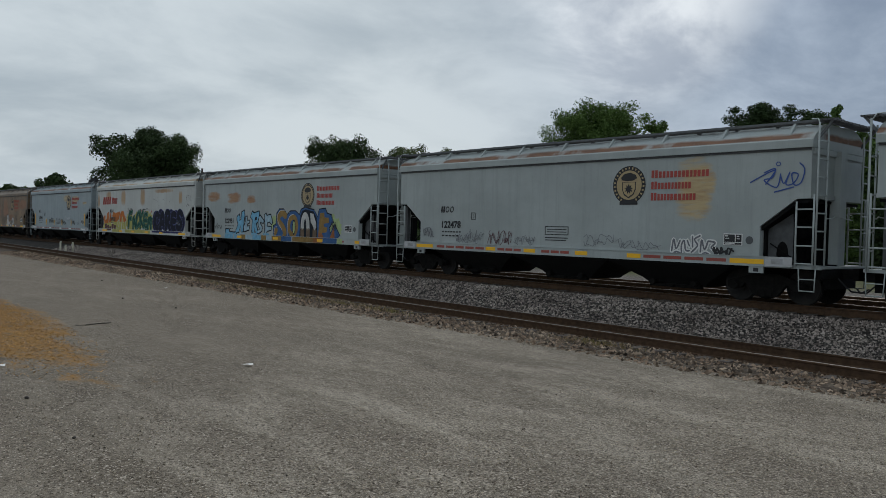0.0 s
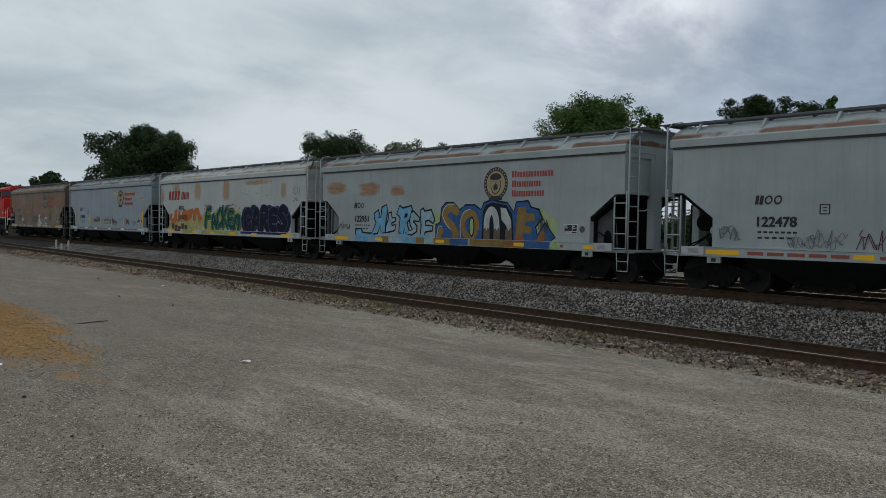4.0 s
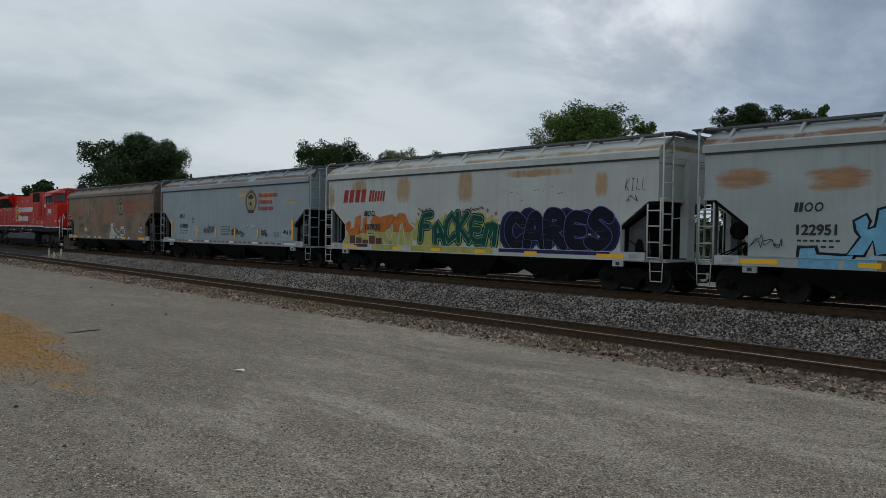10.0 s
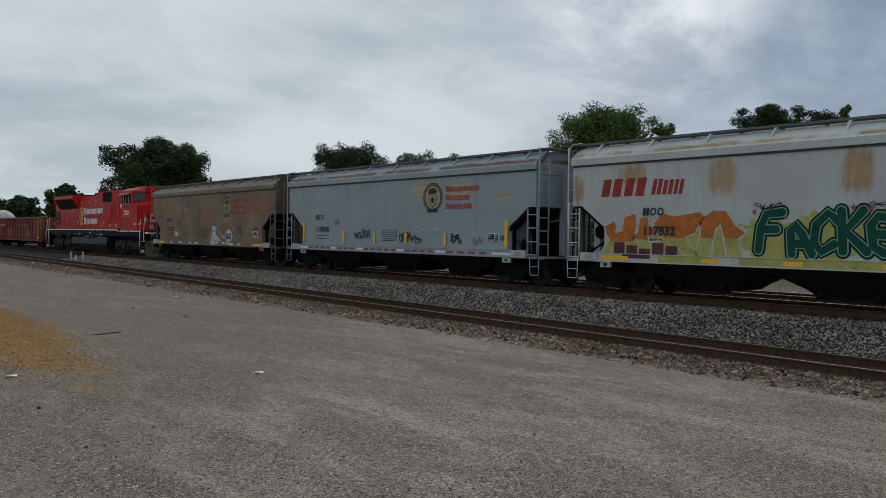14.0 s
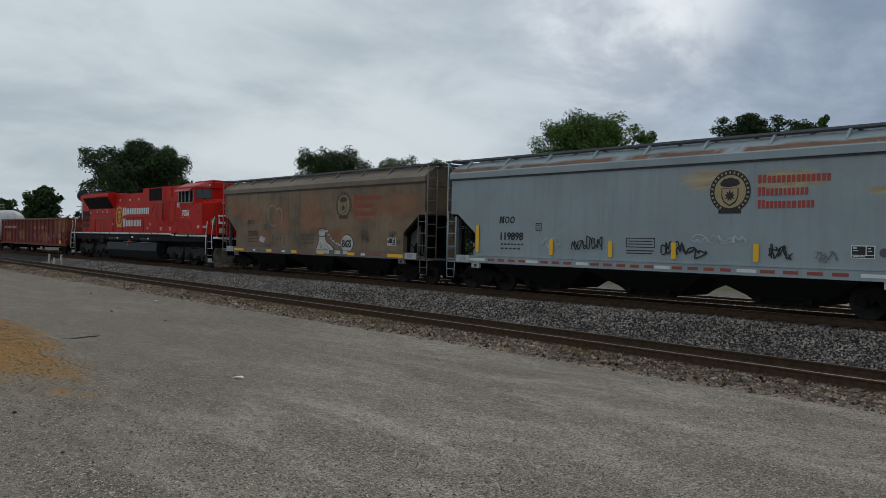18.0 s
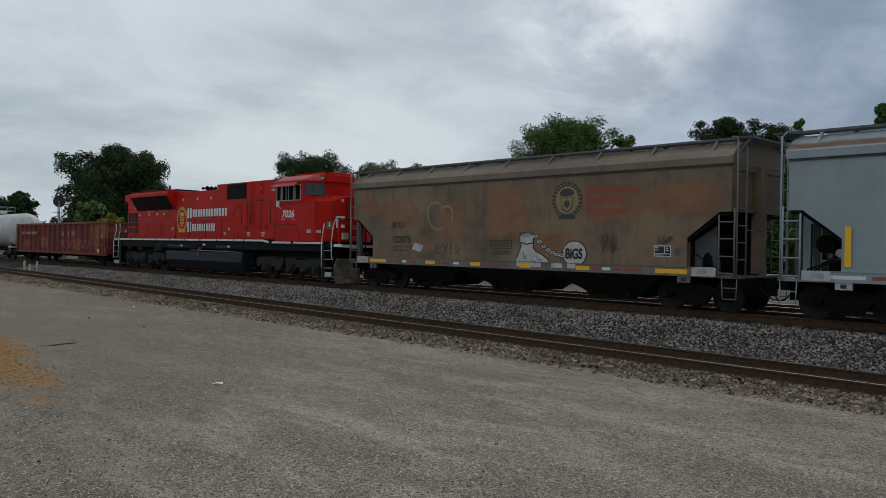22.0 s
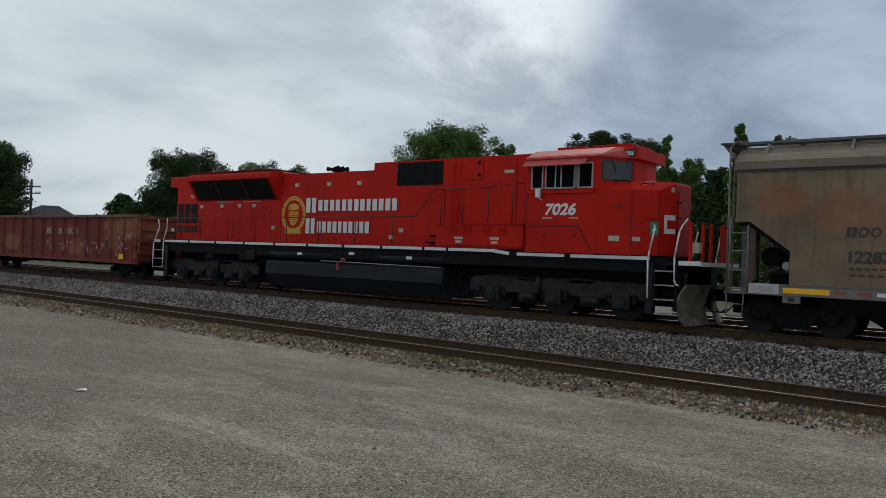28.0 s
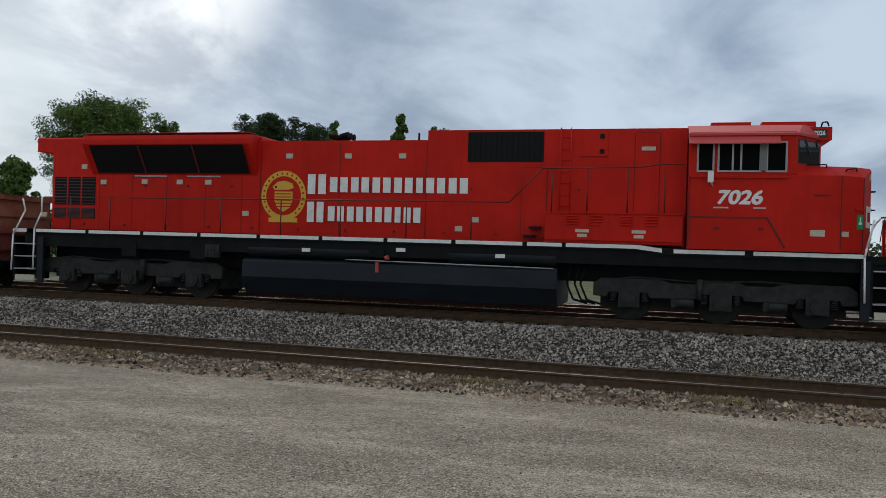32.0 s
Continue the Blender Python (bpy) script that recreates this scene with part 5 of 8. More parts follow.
    rnd = random.Random(3)
    for i in range(12):
        a, b = rnd.uniform(2.2, 5.5), rnd.uniform(2.9, 3.4)
        part("chip", boxes((a, a + rnd.uniform(0.03, 0.1), -1.5605, -1.5575, b, b + 0.02)), M_INK, car)
    for a, b, m in ((-6.6, -5.6, colour("maroon", (0.12, 0.05, 0.06))), (-5.3, -3.6, haze), (-2.7, 1.9, haze), (2.2, 7.0, violet)):
        part("sill_paint", boxes((a, b, -1.6045, -1.6, 1.04 if m is haze else 1.13, 1.253)), m, car)


def deco_fourth(car):
    emblem(car)
    stencils(car, "119898", M_INK, M_CPRED)
    for x, z1 in ((-6.97, 2.37), (-3.45, 1.9), (-1.06, 1.86), (1.17, 1.86), (3.67, 1.86), (7.05, 2.35)):
        plain("reflector_stripe", [(x - 0.075, x + 0.075, 1.38, z1)], M_YELLOW, car, -1.59)
    scribble(-2.6, -1.35, 1.55, 2.0, M_INK, car, 61, 5, 0.035)
    scribble(0.7, 2.3, 1.42, 1.9, M_INK, car, 62, 4, 0.042)
    scribble(4.0, 4.6, 1.45, 1.85, M_INK, car, 63, 4, 0.035)
    scribble(1.75, 3.5, 1.85, 2.1, colour("chalk", (0.5, 0.52, 0.54)), car, 64, 4, 0.03)
    scribble(-3.95, -3.1, 1.6, 2.0, colour("chalk", (0.5, 0.52, 0.54)), car, 65, 3, 0.03)
    scribble(5.25, 5.8, 1.4, 1.7, GREY_SPRAY, car, 66, 4, 0.018)
    sill_reds(car, [(-6.4 + 0.5 * i, -6.08 + 0.5 * i) for i in range(4)] + [(-3.9 + 0.5 * i, -3.58 + 0.5 * i) for i in range(3)] + [(-1.8 + 0.5 * i, -1.48 + 0.5 * i) for i in range(5)]
              + [(1.15 + 0.5 * i, 1.47 + 0.5 * i) for i in range(4)] + [(3.8 + 0.62 * i, 4.2 + 0.62 * i) for i in range(4)],
              [(-7.54, -6.54), (-4.57, -4.02), (-2.38, -1.89), (0.55, 1.08), (3.14, 3.7), (6.34, 7.29)])


def deco_fifth(car):
    faded_ink = mat("faded_ink", (0.06, 0.05, 0.042), 0.7)
    emblem(car, ground=mat("faded_tan", (0.33, 0.24, 0.12), 0.7), ink=faded_ink)
    stencils(car, "122875", faded_ink, M_FADED)
    white, grey = colour("figure_white", (0.6, 0.58, 0.54)), colour("figure_shade", (0.36, 0.35, 0.33))
    heel = [(0.74, 1.22), (0.76, 1.36), (0.88, 1.55), (0.98, 1.8), (0.96, 1.95), (1.48, 1.93), (1.46, 1.74), (1.6, 1.6), (1.86, 1.5), (2.12, 1.34), (2.16, 1.22)]
    paint("painted_edge", grown(heel, 0.045), M_INK, car, -1.558)
    paint("painted_figure", heel, white, car, -1.5625)
    paint("painted_edge", [(0.88, 1.9), (0.88, 2.2), (0.98, 2.25), (1.44, 2.24), (1.53, 2.17), (1.51, 1.88), (1.2, 1.83)], M_INK, car, -1.5655)
    paint("painted_cuff", [(0.92, 1.93), (0.92, 2.13), (1.48, 2.12), (1.47, 1.92), (1.2, 1.87)], white, car, -1.5695)
    flat("painted_cuff", lambda bm: disc(bm, 1.2, 2.16, 0.27, 0.06, -1.5705, 18), grey, car)
    strokes([[(1.1, 1.62), (1.06, 1.45), (1.14, 1.36), (1.18, 1.5)], [(1.62, 1.44), (1.72, 1.36), (1.86, 1.32)], [(1.4, 1.34), (1.55, 1.28), (1.7, 1.26)]], 0.022, M_INK, car, -1.5675)
    for i in range(7):
        u = i / 6
        a, b = 1.58 + 1.12 * u, 1.98 - 0.62 * u + 0.14 * (2 * u - 1) ** 2
        flat("painted_link", lambda bm: disc(bm, a, b, 0.125, 0.075, -1.5672 - 0.0006 * i, 14), M_INK, car)
        flat("painted_link", lambda bm: disc(bm, a, b, 0.105, 0.055, -1.5722 - 0.0006 * i, 14, 0.45), white, car)
    flat("painted_ball", lambda bm: disc(bm, 3.2, 1.57, 0.49, 0.42, -1.5625, 28), M_INK, car)
    flat("painted_ball", lambda bm: disc(bm, 3.2, 1.57, 0.455, 0.385, -1.569, 28), white, car)
    text("BiGS", 0.44, 2.83, 1.42, M_INK, car, y=-1.575, wide=0.78, name="ball_lettering", bold=0.03)
    for a, b in ((0.78, 1.85), (2.3, 2.75), (2.95, 3.27)):
        part("sill_paint", boxes((a, b, -1.6045, -1.6, 1.1, 1.253)), white, car)
    flat("patch_plate", lambda bm: bm.faces.new([bm.verts.new((u, -1.56, w)) for u, w in ((-4.66, 1.6), (-4.15, 1.5), (-3.99, 1.75), (-4.52, 1.87))]), colour("chalk", (0.5, 0.52, 0.54)), car)
    worn = colour("worn_scrape", (0.3, 0.24, 0.18))
    strokes([[(-3.72, 2.75), (-3.8, 3.1), (-3.55, 3.36), (-3.2, 3.36), (-2.95, 3.1)], [(-2.95, 3.2), (-2.6, 3.22), (-2.42, 2.95), (-2.5, 2.5)], [(-3.72, 2.7), (-3.45, 2.42), (-3.1, 2.38), (-2.8, 2.5)]], 0.09, worn, car, -1.5595)
    strokes([[(-3.3, 1.9), (-3.28, 1.5), (-3.0, 1.48)], [(-2.95, 1.85), (-2.82, 1.65), (-2.66, 1.88), (-2.86, 1.42), (-2.98, 1.4)], [(-2.52, 1.5), (-2.5, 1.9)], [(-2.3, 1.62), (-2.15, 1.8), (-2.08, 1.6), (-2.25, 1.5), (-2.02, 1.45)]], 0.028, colour("violet_grey", (0.09, 0.08, 0.12)), car, -1.5605)
    scribble(4.25, 4.85, 1.6, 2.2, faded_ink, car, 72, 4, 0.02)
    scribble(6.2, 6.7, 1.9, 2.15, faded_ink, car, 73, 3, 0.02)
    sill_reds(car, [(-6.1, -5.85), (-5.6, -5.3), (-4.7, -4.4), (-3.25, -3.0), (-2.9, -2.5), (-0.85, -0.3), (-0.1, 0.4), (3.9, 4.2), (4.7, 5.0), (5.1, 5.7)], [(-5.2, -4.95), (-2.3, -2.0), (4.3, 4.6)])


ROOF_RUST = (0.20, 0.095, 0.05)
GREY, GREY2 = (0.405, 0.44, 0.43), (0.335, 0.365, 0.355)


def roof_of(name, base, dark, z1=4.55):
    return weathered(name, base, dark, band=(4.33, z1, ROOF_RUST), streak=0.3)


car_paint = weathered("grey_paint", GREY, GREY2)
hopper_car("grey covered hopper rail car with weathered roof", car_paint, roof_of("grey_roof", GREY, GREY2), 62.45)
hopper_car("grey covered hopper car with round emblem, red lettering and graffiti scribbles",
           weathered("grey_paint_rust_streak", GREY, GREY2, [(5.1, 3.1, 0.6, 0.9), (5.5, 3.3, 0.3, 0.4)], rust=(0.44, 0.27, 0.11)), roof_of("rusted_roof", GREY, GREY2), 43.96, deco_first)
hopper_car("grey covered hopper car with blue and gold graffiti along its side",
           weathered("grey_paint_rust_patches", GREY, GREY2, [(-7.3, 3.35, 0.8, 0.28), (-4.8, 3.27, 0.8, 0.32), (-2.85, 3.15, 0.5, 0.22)], rust=(0.30, 0.125, 0.04)),
           roof_of("rusted_roof_b", GREY, GREY2), 25.39, deco_second, stripes=((-7.33, -6.28), (-4.28, -3.75), (-0.33, 0.18), (3.85, 4.34), (6.94, 7.94)))
PALE, PALE2 = (0.54, 0.555, 0.53), (0.46, 0.47, 0.445)
hopper_car("pale grey covered hopper car with orange, green and violet graffiti",
           weathered("pale_paint_rust_streaks", PALE, PALE2, [(-3.3, 3.5, 0.5, 0.55), (0.38, 3.5, 0.42, 0.6), (3.9, 3.85, 1.6, 0.14), (-6.3, 3.7, 0.5, 0.35), (6.6, 3.4, 0.25, 0.4), (-8.4, 3.3, 0.25, 0.5)], rust=(0.34, 0.175, 0.065), smooth="runs"),
           weathered("pale_roof", PALE, PALE2, band=(4.34, 4.53, (0.42, 0.3, 0.17))), 6.78, deco_third, stripes=((-7.4, -6.39), (-3.87, -3.3), (-1.46, -0.92), (0.99, 1.54), (3.43, 3.99), (6.49, 7.5)), longer=0.22)
BLUE, BLUE2 = (0.325, 0.378, 0.395), (0.275, 0.32, 0.335)
hopper_car("light blue-grey covered hopper car with emblem and small black tags",
           weathered("blue_grey_paint", BLUE, BLUE2, [(2.3, 3.65, 1.0, 0.3), (4.5, 3.5, 0.9, 0.3), (6.9, 3.2, 0.5, 0.12)], rust=(0.40, 0.27, 0.13)),
           roof_of("blue_grey_roof", BLUE, BLUE2), -12.0, deco_fourth, stripes=())
BROWN, BROWN2 = (0.275, 0.185, 0.108), (0.135, 0.096, 0.064)
hopper_car("rust-brown weathered covered hopper car with white painted figure",
           weathered("brown_weathered_paint", BROWN, BROWN2, [(-5.6, 3.0, 1.5, 0.6), (-7.3, 3.4, 0.7, 0.5), (0.3, 2.9, 1.1, 0.9), (-2.6, 2.7, 0.9, 0.7), (4.6, 3.1, 1.3, 0.6), (6.9, 3.2, 1.2, 0.5), (2.2, 1.9, 1.2, 0.4), (-4.4, 1.8, 0.9, 0.35)], rust=(0.235, 0.092, 0.04), streak=0.95, smooth=True),
           weathered("brown_roof", (0.23, 0.175, 0.125), (0.16, 0.12, 0.085)), -30.44, deco_fifth, weathered("brown_sill", (0.20, 0.185, 0.165), (0.15, 0.13, 0.11)), stripes=((-7.25, -6.2), (-3.82, -3.3), (-1.42, -0.92), (0.91, 1.42), (3.29, 3.82), (6.16, 7.18)))


# ---- locomotive ----
M_LRED = weathered("loco_red", (0.575, 0.018, 0.010), (0.45, 0.014, 0.008), streak=0.55, rough=0.45)
M_LRED.node_tree.nodes["Principled BSDF"].inputs["Specular IOR Level"].default_value = 0.09
# loco red made pinker, carrying the sky's light on upward faces
M_LPINK = mat("skylit_red", (0.45, 0.036, 0.032), 0.55, second=(0.38, 0.028, 0.024), scale=2, amount=0.4)
M_DARK = mat("grille_black", (0.006, 0.006, 0.007), 0.7, spec=0.2)
M_LBLACK = mat("loco_black", (0.006, 0.0062, 0.007), 0.7, second=(0.012, 0.012, 0.012), scale=3, amount=0.4, bump=0.003, spec=0.12)
M_LTRUCK = mat("loco_truck", (0.021, 0.021, 0.022), 0.7, second=(0.042, 0.04, 0.037), scale=5, amount=0.45, bump=0.006, spec=0.15)
M_TANKB = mat("fuel_tank_black", (0.014, 0.019, 0.027), 0.5, second=(0.008, 0.009, 0.012), scale=2, amount=0.5, stretch=(0.4, 1, 1), spec=0.2)
M_GOLD = mat("emblem_gold", (0.62, 0.36, 0.03), 0.5, second=(0.5, 0.3, 0.03), scale=5, amount=0.3)
M_PLATE = mat("notice_plate", (0.5, 0.46, 0.36), 0.6, second=(0.4, 0.36, 0.28), scale=9, amount=0.4)
M_GREEN = mat("green_sign", (0.02, 0.25, 0.1), 0.5)
M_GLASS = mat("cab_glass", (0.02, 0.024, 0.028), 0.08, spec=0.5)
M_OPENING = mat("open_window_dark", (0.004, 0.004, 0.0045), 0.6, spec=0.03)


def three_axle_truck(parent, x, s):
    """A six-wheel locomotive truck: deep side frames with arched openings, axle boxes, springs, brake gear."""
    t = part("truck", boxes((-2.95, 2.95, -0.64, 0.64, 0.3, 1.0)), M_LTRUCK, parent, m=pose(x, 0, 0))
    ax = (-2.2, 0.0, 2.2)
    for y in (-1, 1):
        bm = bmesh.new()
        top = [(-3.1, 0.95), (-2.9, 1.08), (-1.5, 1.1), (-1.2, 1.0), (-0.6, 1.0), (-0.4, 1.1), (0.4, 1.1), (0.6, 1.0), (1.2, 1.0), (1.5, 1.1), (2.9, 1.08), (3.1, 0.95)]
        low = [(3.1, 0.62), (2.75, 0.6), (2.7, 0.72), (1.75, 0.72), (1.7, 0.6), (0.55, 0.62), (0.5, 0.74), (-0.5, 0.74), (-0.55, 0.62), (-1.7, 0.6), (-1.75, 0.72), (-2.7, 0.72), (-2.75, 0.6), (-3.1, 0.62)]
        prism(bm, top + low, *sorted((y * 1.02, y * 1.2)))
        soften(bm, 0.02)
        part("side_frame", bm, M_LTRUCK, t)
        for a in ax:
            bm = boxes((a - 0.26, a + 0.26, *sorted((y * 1.08, y * 1.26)), 0.36, 0.78))
            soften(bm, 0.05)
            cyl(bm, (a, y * 1.24, 0.55), (a, y * 1.34, 0.55), 0.17, 14)
            cyl(bm, (a, y * 1.34, 0.55), (a, y * 1.37, 0.55), 0.09, 10)
            part("axle_box", bm, M_LTRUCK, t)
            for k in (-0.38, 0.38):
                bm = bmesh.new()
                coil = [(0.1 if i % 2 else 0.075, 0.5 + 0.0225 * i) for i in range(13)]
                loft(bm, [[(a + k + q * math.cos(w), y * 1.12 + q * math.sin(w), z) for w in np.linspace(0, 2 * math.pi, 10, endpoint=False)] for q, z in coil])
                part("spring", bm, M_LTRUCK, t)
        for a in (-1.05, 1.1):
            bm = bmesh.new()
            cyl(bm, (a, y * 1.25, 0.52), (a + 0.42, y * 1.25, 0.52), 0.1, 12)
            box(bm, a - 0.12, a, *sorted((y * 1.15, y * 1.3)), 0.42, 0.62)
            part("brake_cylinder", bm, M_LTRUCK, t)
        bm = bmesh.new()
        cyl(bm, (-s * 0.5, y * 1.28, 0.62), (-s * 0.5, y * 1.28, 1.12), 0.07, 10)
        part("damper", bm, M_LTRUCK, t)
        bm = bmesh.new()
        tube(bm, [(-2.9, y * 1.16, 1.02), (-2.0, y * 1.2, 1.13), (-0.6, y * 1.2, 1.05), (0.9, y * 1.2, 1.12), (2.8, y * 1.16, 1.03)], 0.022)
        part("sand_pipe", bm, M_LTRUCK, t)
    for a in ax:
        WHEELS.append((part("wheelset", wheel_mesh(0.54), M_WHEEL, t, m=pose(a, 0, 0.54)), a, 0.54))


def locomotive(x):
    L = thing("locomotive", "red diesel locomotive with white lettering and black trucks", "locomotive")
    # frame and white stripe
    part("frame", boxes((-12.05, 12.0, -1.45, 1.45, 1.42, 1.82)), M_LBLACK, L)
    bm = bmesh.new()
    prism(bm, [(-11.9, 1.80), (6.3, 1.80), (6.95, 1.70), (11.6, 1.70), (11.6, 1.88), (7.0, 1.88), (6.4, 1.94), (-11.9, 1.94)], -1.5, 1.5)
    part("walkway", bm, M_LBLACK, L)
    k = -11.6
    while k < 4.4:
        part("stripe", boxes((k, min(k + 1.78, 4.5), -1.508, -1.5, 1.84, 1.935)), M_WHITE, L)
        k += 1.9
    bm = bmesh.new()
    prism(bm, [(4.6, 1.84), (6.3, 1.84), (6.97, 1.76), (6.97, 1.86), (6.4, 1.935), (4.6, 1.935)], -1.508, -1.5)
    part("stripe", bm, M_WHITE, L)
    for a, b in ((7.25, 8.9), (9.1, 11.55)):
        part("stripe", boxes((a, b, -1.508, -1.5, 1.755, 1.85)), M_WHITE, L)
    # long hood in its three heights
    bm = bmesh.new()
    prism(bm, [(-11.5, 1.94), (-4.3, 1.94), (-4.3, 4.8), (-12.1, 4.8), (-12.1, 4.36), (-11.5, 4.3)], -1.0, 1.0)
    soften(bm, 0.03)
    rear = part("rear_hood", bm, M_LRED, L)
    bm = boxes((-4.3, 0.72, -1.0, 1.0, 1.94, 4.66))
    soften(bm, 0.03)
    mid = part("engine_hood", bm, M_LRED, L)
    bm = boxes((0.72, 7.52, -1.02, 1.02, 1.9, 4.92))
    soften(bm, 0.03)
    front = part("front_hood", bm, M_LRED, L)
    # flared radiators with their awning
    for y in (-1, 1):
        bm = bmesh.new()
        ring = [(y * 1.0, 3.66), (y * 1.0, 4.84), (y * 1.5, 4.78), (y * 1.54, 4.66), (y * 1.54, 4.52)]
        prism(bm, [(a, b) for a, b in ring], -10.0, -4.42, "x")
        rad = part("radiator_wing", bm, M_LRED, L)
        bm = bmesh.new()
        w = [bm.verts.new(p) for p in ((-9.75, y * 1.06, 3.72), (-4.62, y * 1.06, 3.72), (-4.62, y * 1.545, 4.5), (-9.75, y * 1.545, 4.5))]
        bm.faces.new(w if y > 0 else w[::-1])
        bmesh.ops.translate(bm, verts=bm.verts, vec=(0, y * 0.012, -0.012))
        part("radiator_core", bm, M_DARK, rad, "black radiator screen")
        for a in (-8.05, -6.25):
            bm = bmesh.new()
            prism(bm, [(y * 1.09, 3.68), (y * 1.60, 4.5), (y * 1.50, 4.52), (y * 1.02, 3.76)], a - 0.022, a + 0.022, "x")
            part("radiator_bar", bm, M_LINE, rad)
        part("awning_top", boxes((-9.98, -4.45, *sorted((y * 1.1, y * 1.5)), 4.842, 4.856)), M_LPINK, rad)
    part("radiator_fans", boxes((-9.6, -4.9, -0.75, 0.75, 4.8, 4.93)), M_LBLACK, L)
    # rear grilles
    for z0, z1 in ((2.72, 3.58), (2.3, 2.62)):
        g = part("grille", boxes((-11.38, -9.9, -1.012, -0.998, z0, z1)), M_DARK, rear)
        for i in range(9):
            zz = z0 + (z1 - z0) * (i + 0.5) / 9
            part("grille_slat", boxes((-11.36, -9.92, -1.022, -1.012, zz - 0.012, zz + 0.012)), mat("grille_red_dark", (0.06, 0.012, 0.01), 0.6), g)
        for a in (-10.9, -10.4):
            part("grille_bar", boxes((a - 0.02, a + 0.02, -1.026, -1.012, z0, z1)), M_LRED, g)
    # hood doors, seams and plates
    for a in (-9.75, -8.6, -7.4, -6.1, -4.9):
        part("hood_seam", boxes((a - 0.008, a + 0.008, -1.006, -0.998, 2.0, 3.62)), M_LINE, rear)
    for a in (-4.3, -1.85, 0.7):
        part("hood_seam", boxes((a - 0.01, a + 0.01, -1.007, -0.998, 1.98, 4.6)), M_LINE, mid)
    for a, z in ((-9.6, 3.43), (-8.15, 3.45), (-6.95, 3.45), (-6.0, 3.45), (-4.75, 2.55), (-10.3, 3.9), (-3.4, 4.22), (-1.6, 4.22), (-0.0, 4.22), (1.65, 2.25), (2.1, 2.5), (3.75, 3.4), (3.75, 3.56), (-11.75, 2.4)):
        part("notice_plate", boxes((a - 0.1, a + 0.1, -1.032, -0.998, z - 0.07, z + 0.07)), M_PLATE, L)
    for a, b in ((-8.5, -7.4), (-6.7, -5.6)):
        part("drip_strip", boxes((a, b, -1.03, -0.998, 3.6, 3.64)), M_STEEL, rear)
    for i in range(26):
        a = -11 + i * 0.72
        part("latch", boxes((a - 0.03, a + 0.03, -1.035, -0.998, *((2.1, 2.16) if i % 2 else (3.3, 3.36)))), M_LINE, L)
    # front hood: vent, panel, doors, ladder, side boxes
    v = part("inertial_vent", boxes((1.85, 3.9, -1.035, -1.0, 4.06, 4.86)), M_DARK, front)
    for i in range(14):
        part("vent_slat", boxes((1.9 + i * 0.145, 1.92 + i * 0.145, -1.045, -1.035, 4.08, 4.84)), M_LBLACK, v)
    part("panel", boxes((4.85, 5.55, -1.05, -1.0, 4.2, 4.85)), M_LRED, front)
    for z in (4.33, 4.72):
        part("panel_hole", boxes((5.35, 5.47, -1.056, -1.05, z - 0.06, z + 0.06)), M_DARK, front)
    for x0, x1, z0, z1 in ((6.25, 6.85, 2.76, 4.8), (3.35, 4.0, 2.05, 3.9)):
        d = part("door", boxes((x0, x1, -1.045, -1.0, z0, z1)), M_LRED, front)
        t = 0.018
        for s in ((x0 - t, x0, z0, z1), (x1, x1 + t, z0, z1), (x0, x1, z1, z1 + t)):
            part("door_gap", boxes((s[0], s[1], -1.03, -1.0, s[2], s[3])), M_LINE, d)
    part("notice_plate", boxes((6.4, 6.75, -1.06, -1.04, 4.35, 4.45)), M_PLATE, front)
    for y in (1, -1):
        bm = boxes((4.05, 7.45, *sorted((y * 1.0, y * 1.5)), 1.95, 2.72))
        soften(bm, 0.03)
        boxes_ = part("battery_box", bm, M_LRED, L)
    for cx in (4.75, 5.35, 6.1, 6.7):
        for i in range(4):
            bm = bmesh.new()
            z = 2.42 + i * 0.07
            prism(bm, [(-1.5, z), (-1.545, z), (-1.5, z + 0.05)], cx - 0.16, cx + 0.16, "x")
            part("louvre", bm, M_LRED, boxes_)
    for cx in (5.0, 6.4):
        part("notice_plate", boxes((cx - 0.17, cx + 0.17, -1.508, -1.5, 2.22, 2.3)), M_PLATE, boxes_)
        part("notice_plate", boxes((cx - 0.12, cx + 0.12, -1.508, -1.5, 2.1, 2.18)), M_PLATE, boxes_)
    part("ledge", boxes((4.1, 7.42, -1.55, -1.5, 2.02, 2.05), (4.1, 7.42, -1.54, -1.5, 2.7, 2.73)), M_LRED, boxes_)
    for a, z in ((3.75, 2.32), (3.6, 2.1)):
        part("footstep", boxes((a - 0.15, a + 0.15, -1.3, -1.02, z - 0.03, z + 0.03)), M_DARK, L)
    rails = [((4.35, -1.08, 2.7), (4.35, -1.08, 4.95)), ((4.62, -1.08, 2.7), (4.62, -1.08, 4.95))]
    ladder("hood_ladder", L, M_LRED, rails, [((4.35, -1.08, z), (4.62, -1.08, z)) for z in np.arange(2.9, 4.9, 0.3)], 0.012)
    # horn, antennas, exhaust
    bm = boxes((-2.3, -2.16, -0.12, 0.12, 4.66, 4.92), (-2.34, -2.1, -0.3, 0.3, 4.84, 4.92))
    for y in (-0.25, 0, 0.25):
        cyl(bm, (-2.5, y, 4.9), (-2.25, y, 4.9), 0.09, 12, 0.035)
        cyl(bm, (-2.2, y, 4.92), (-1.92, y, 4.92), 0.035, 12, 0.1)
    part("horn", bm, M_LBLACK, L)
    bm = bmesh.new()
    cyl(bm, (0.15, 0, 4.66), (0.15, 0, 5.0), 0.03, 8)
    part("stack", bm, M_LBLACK, L)
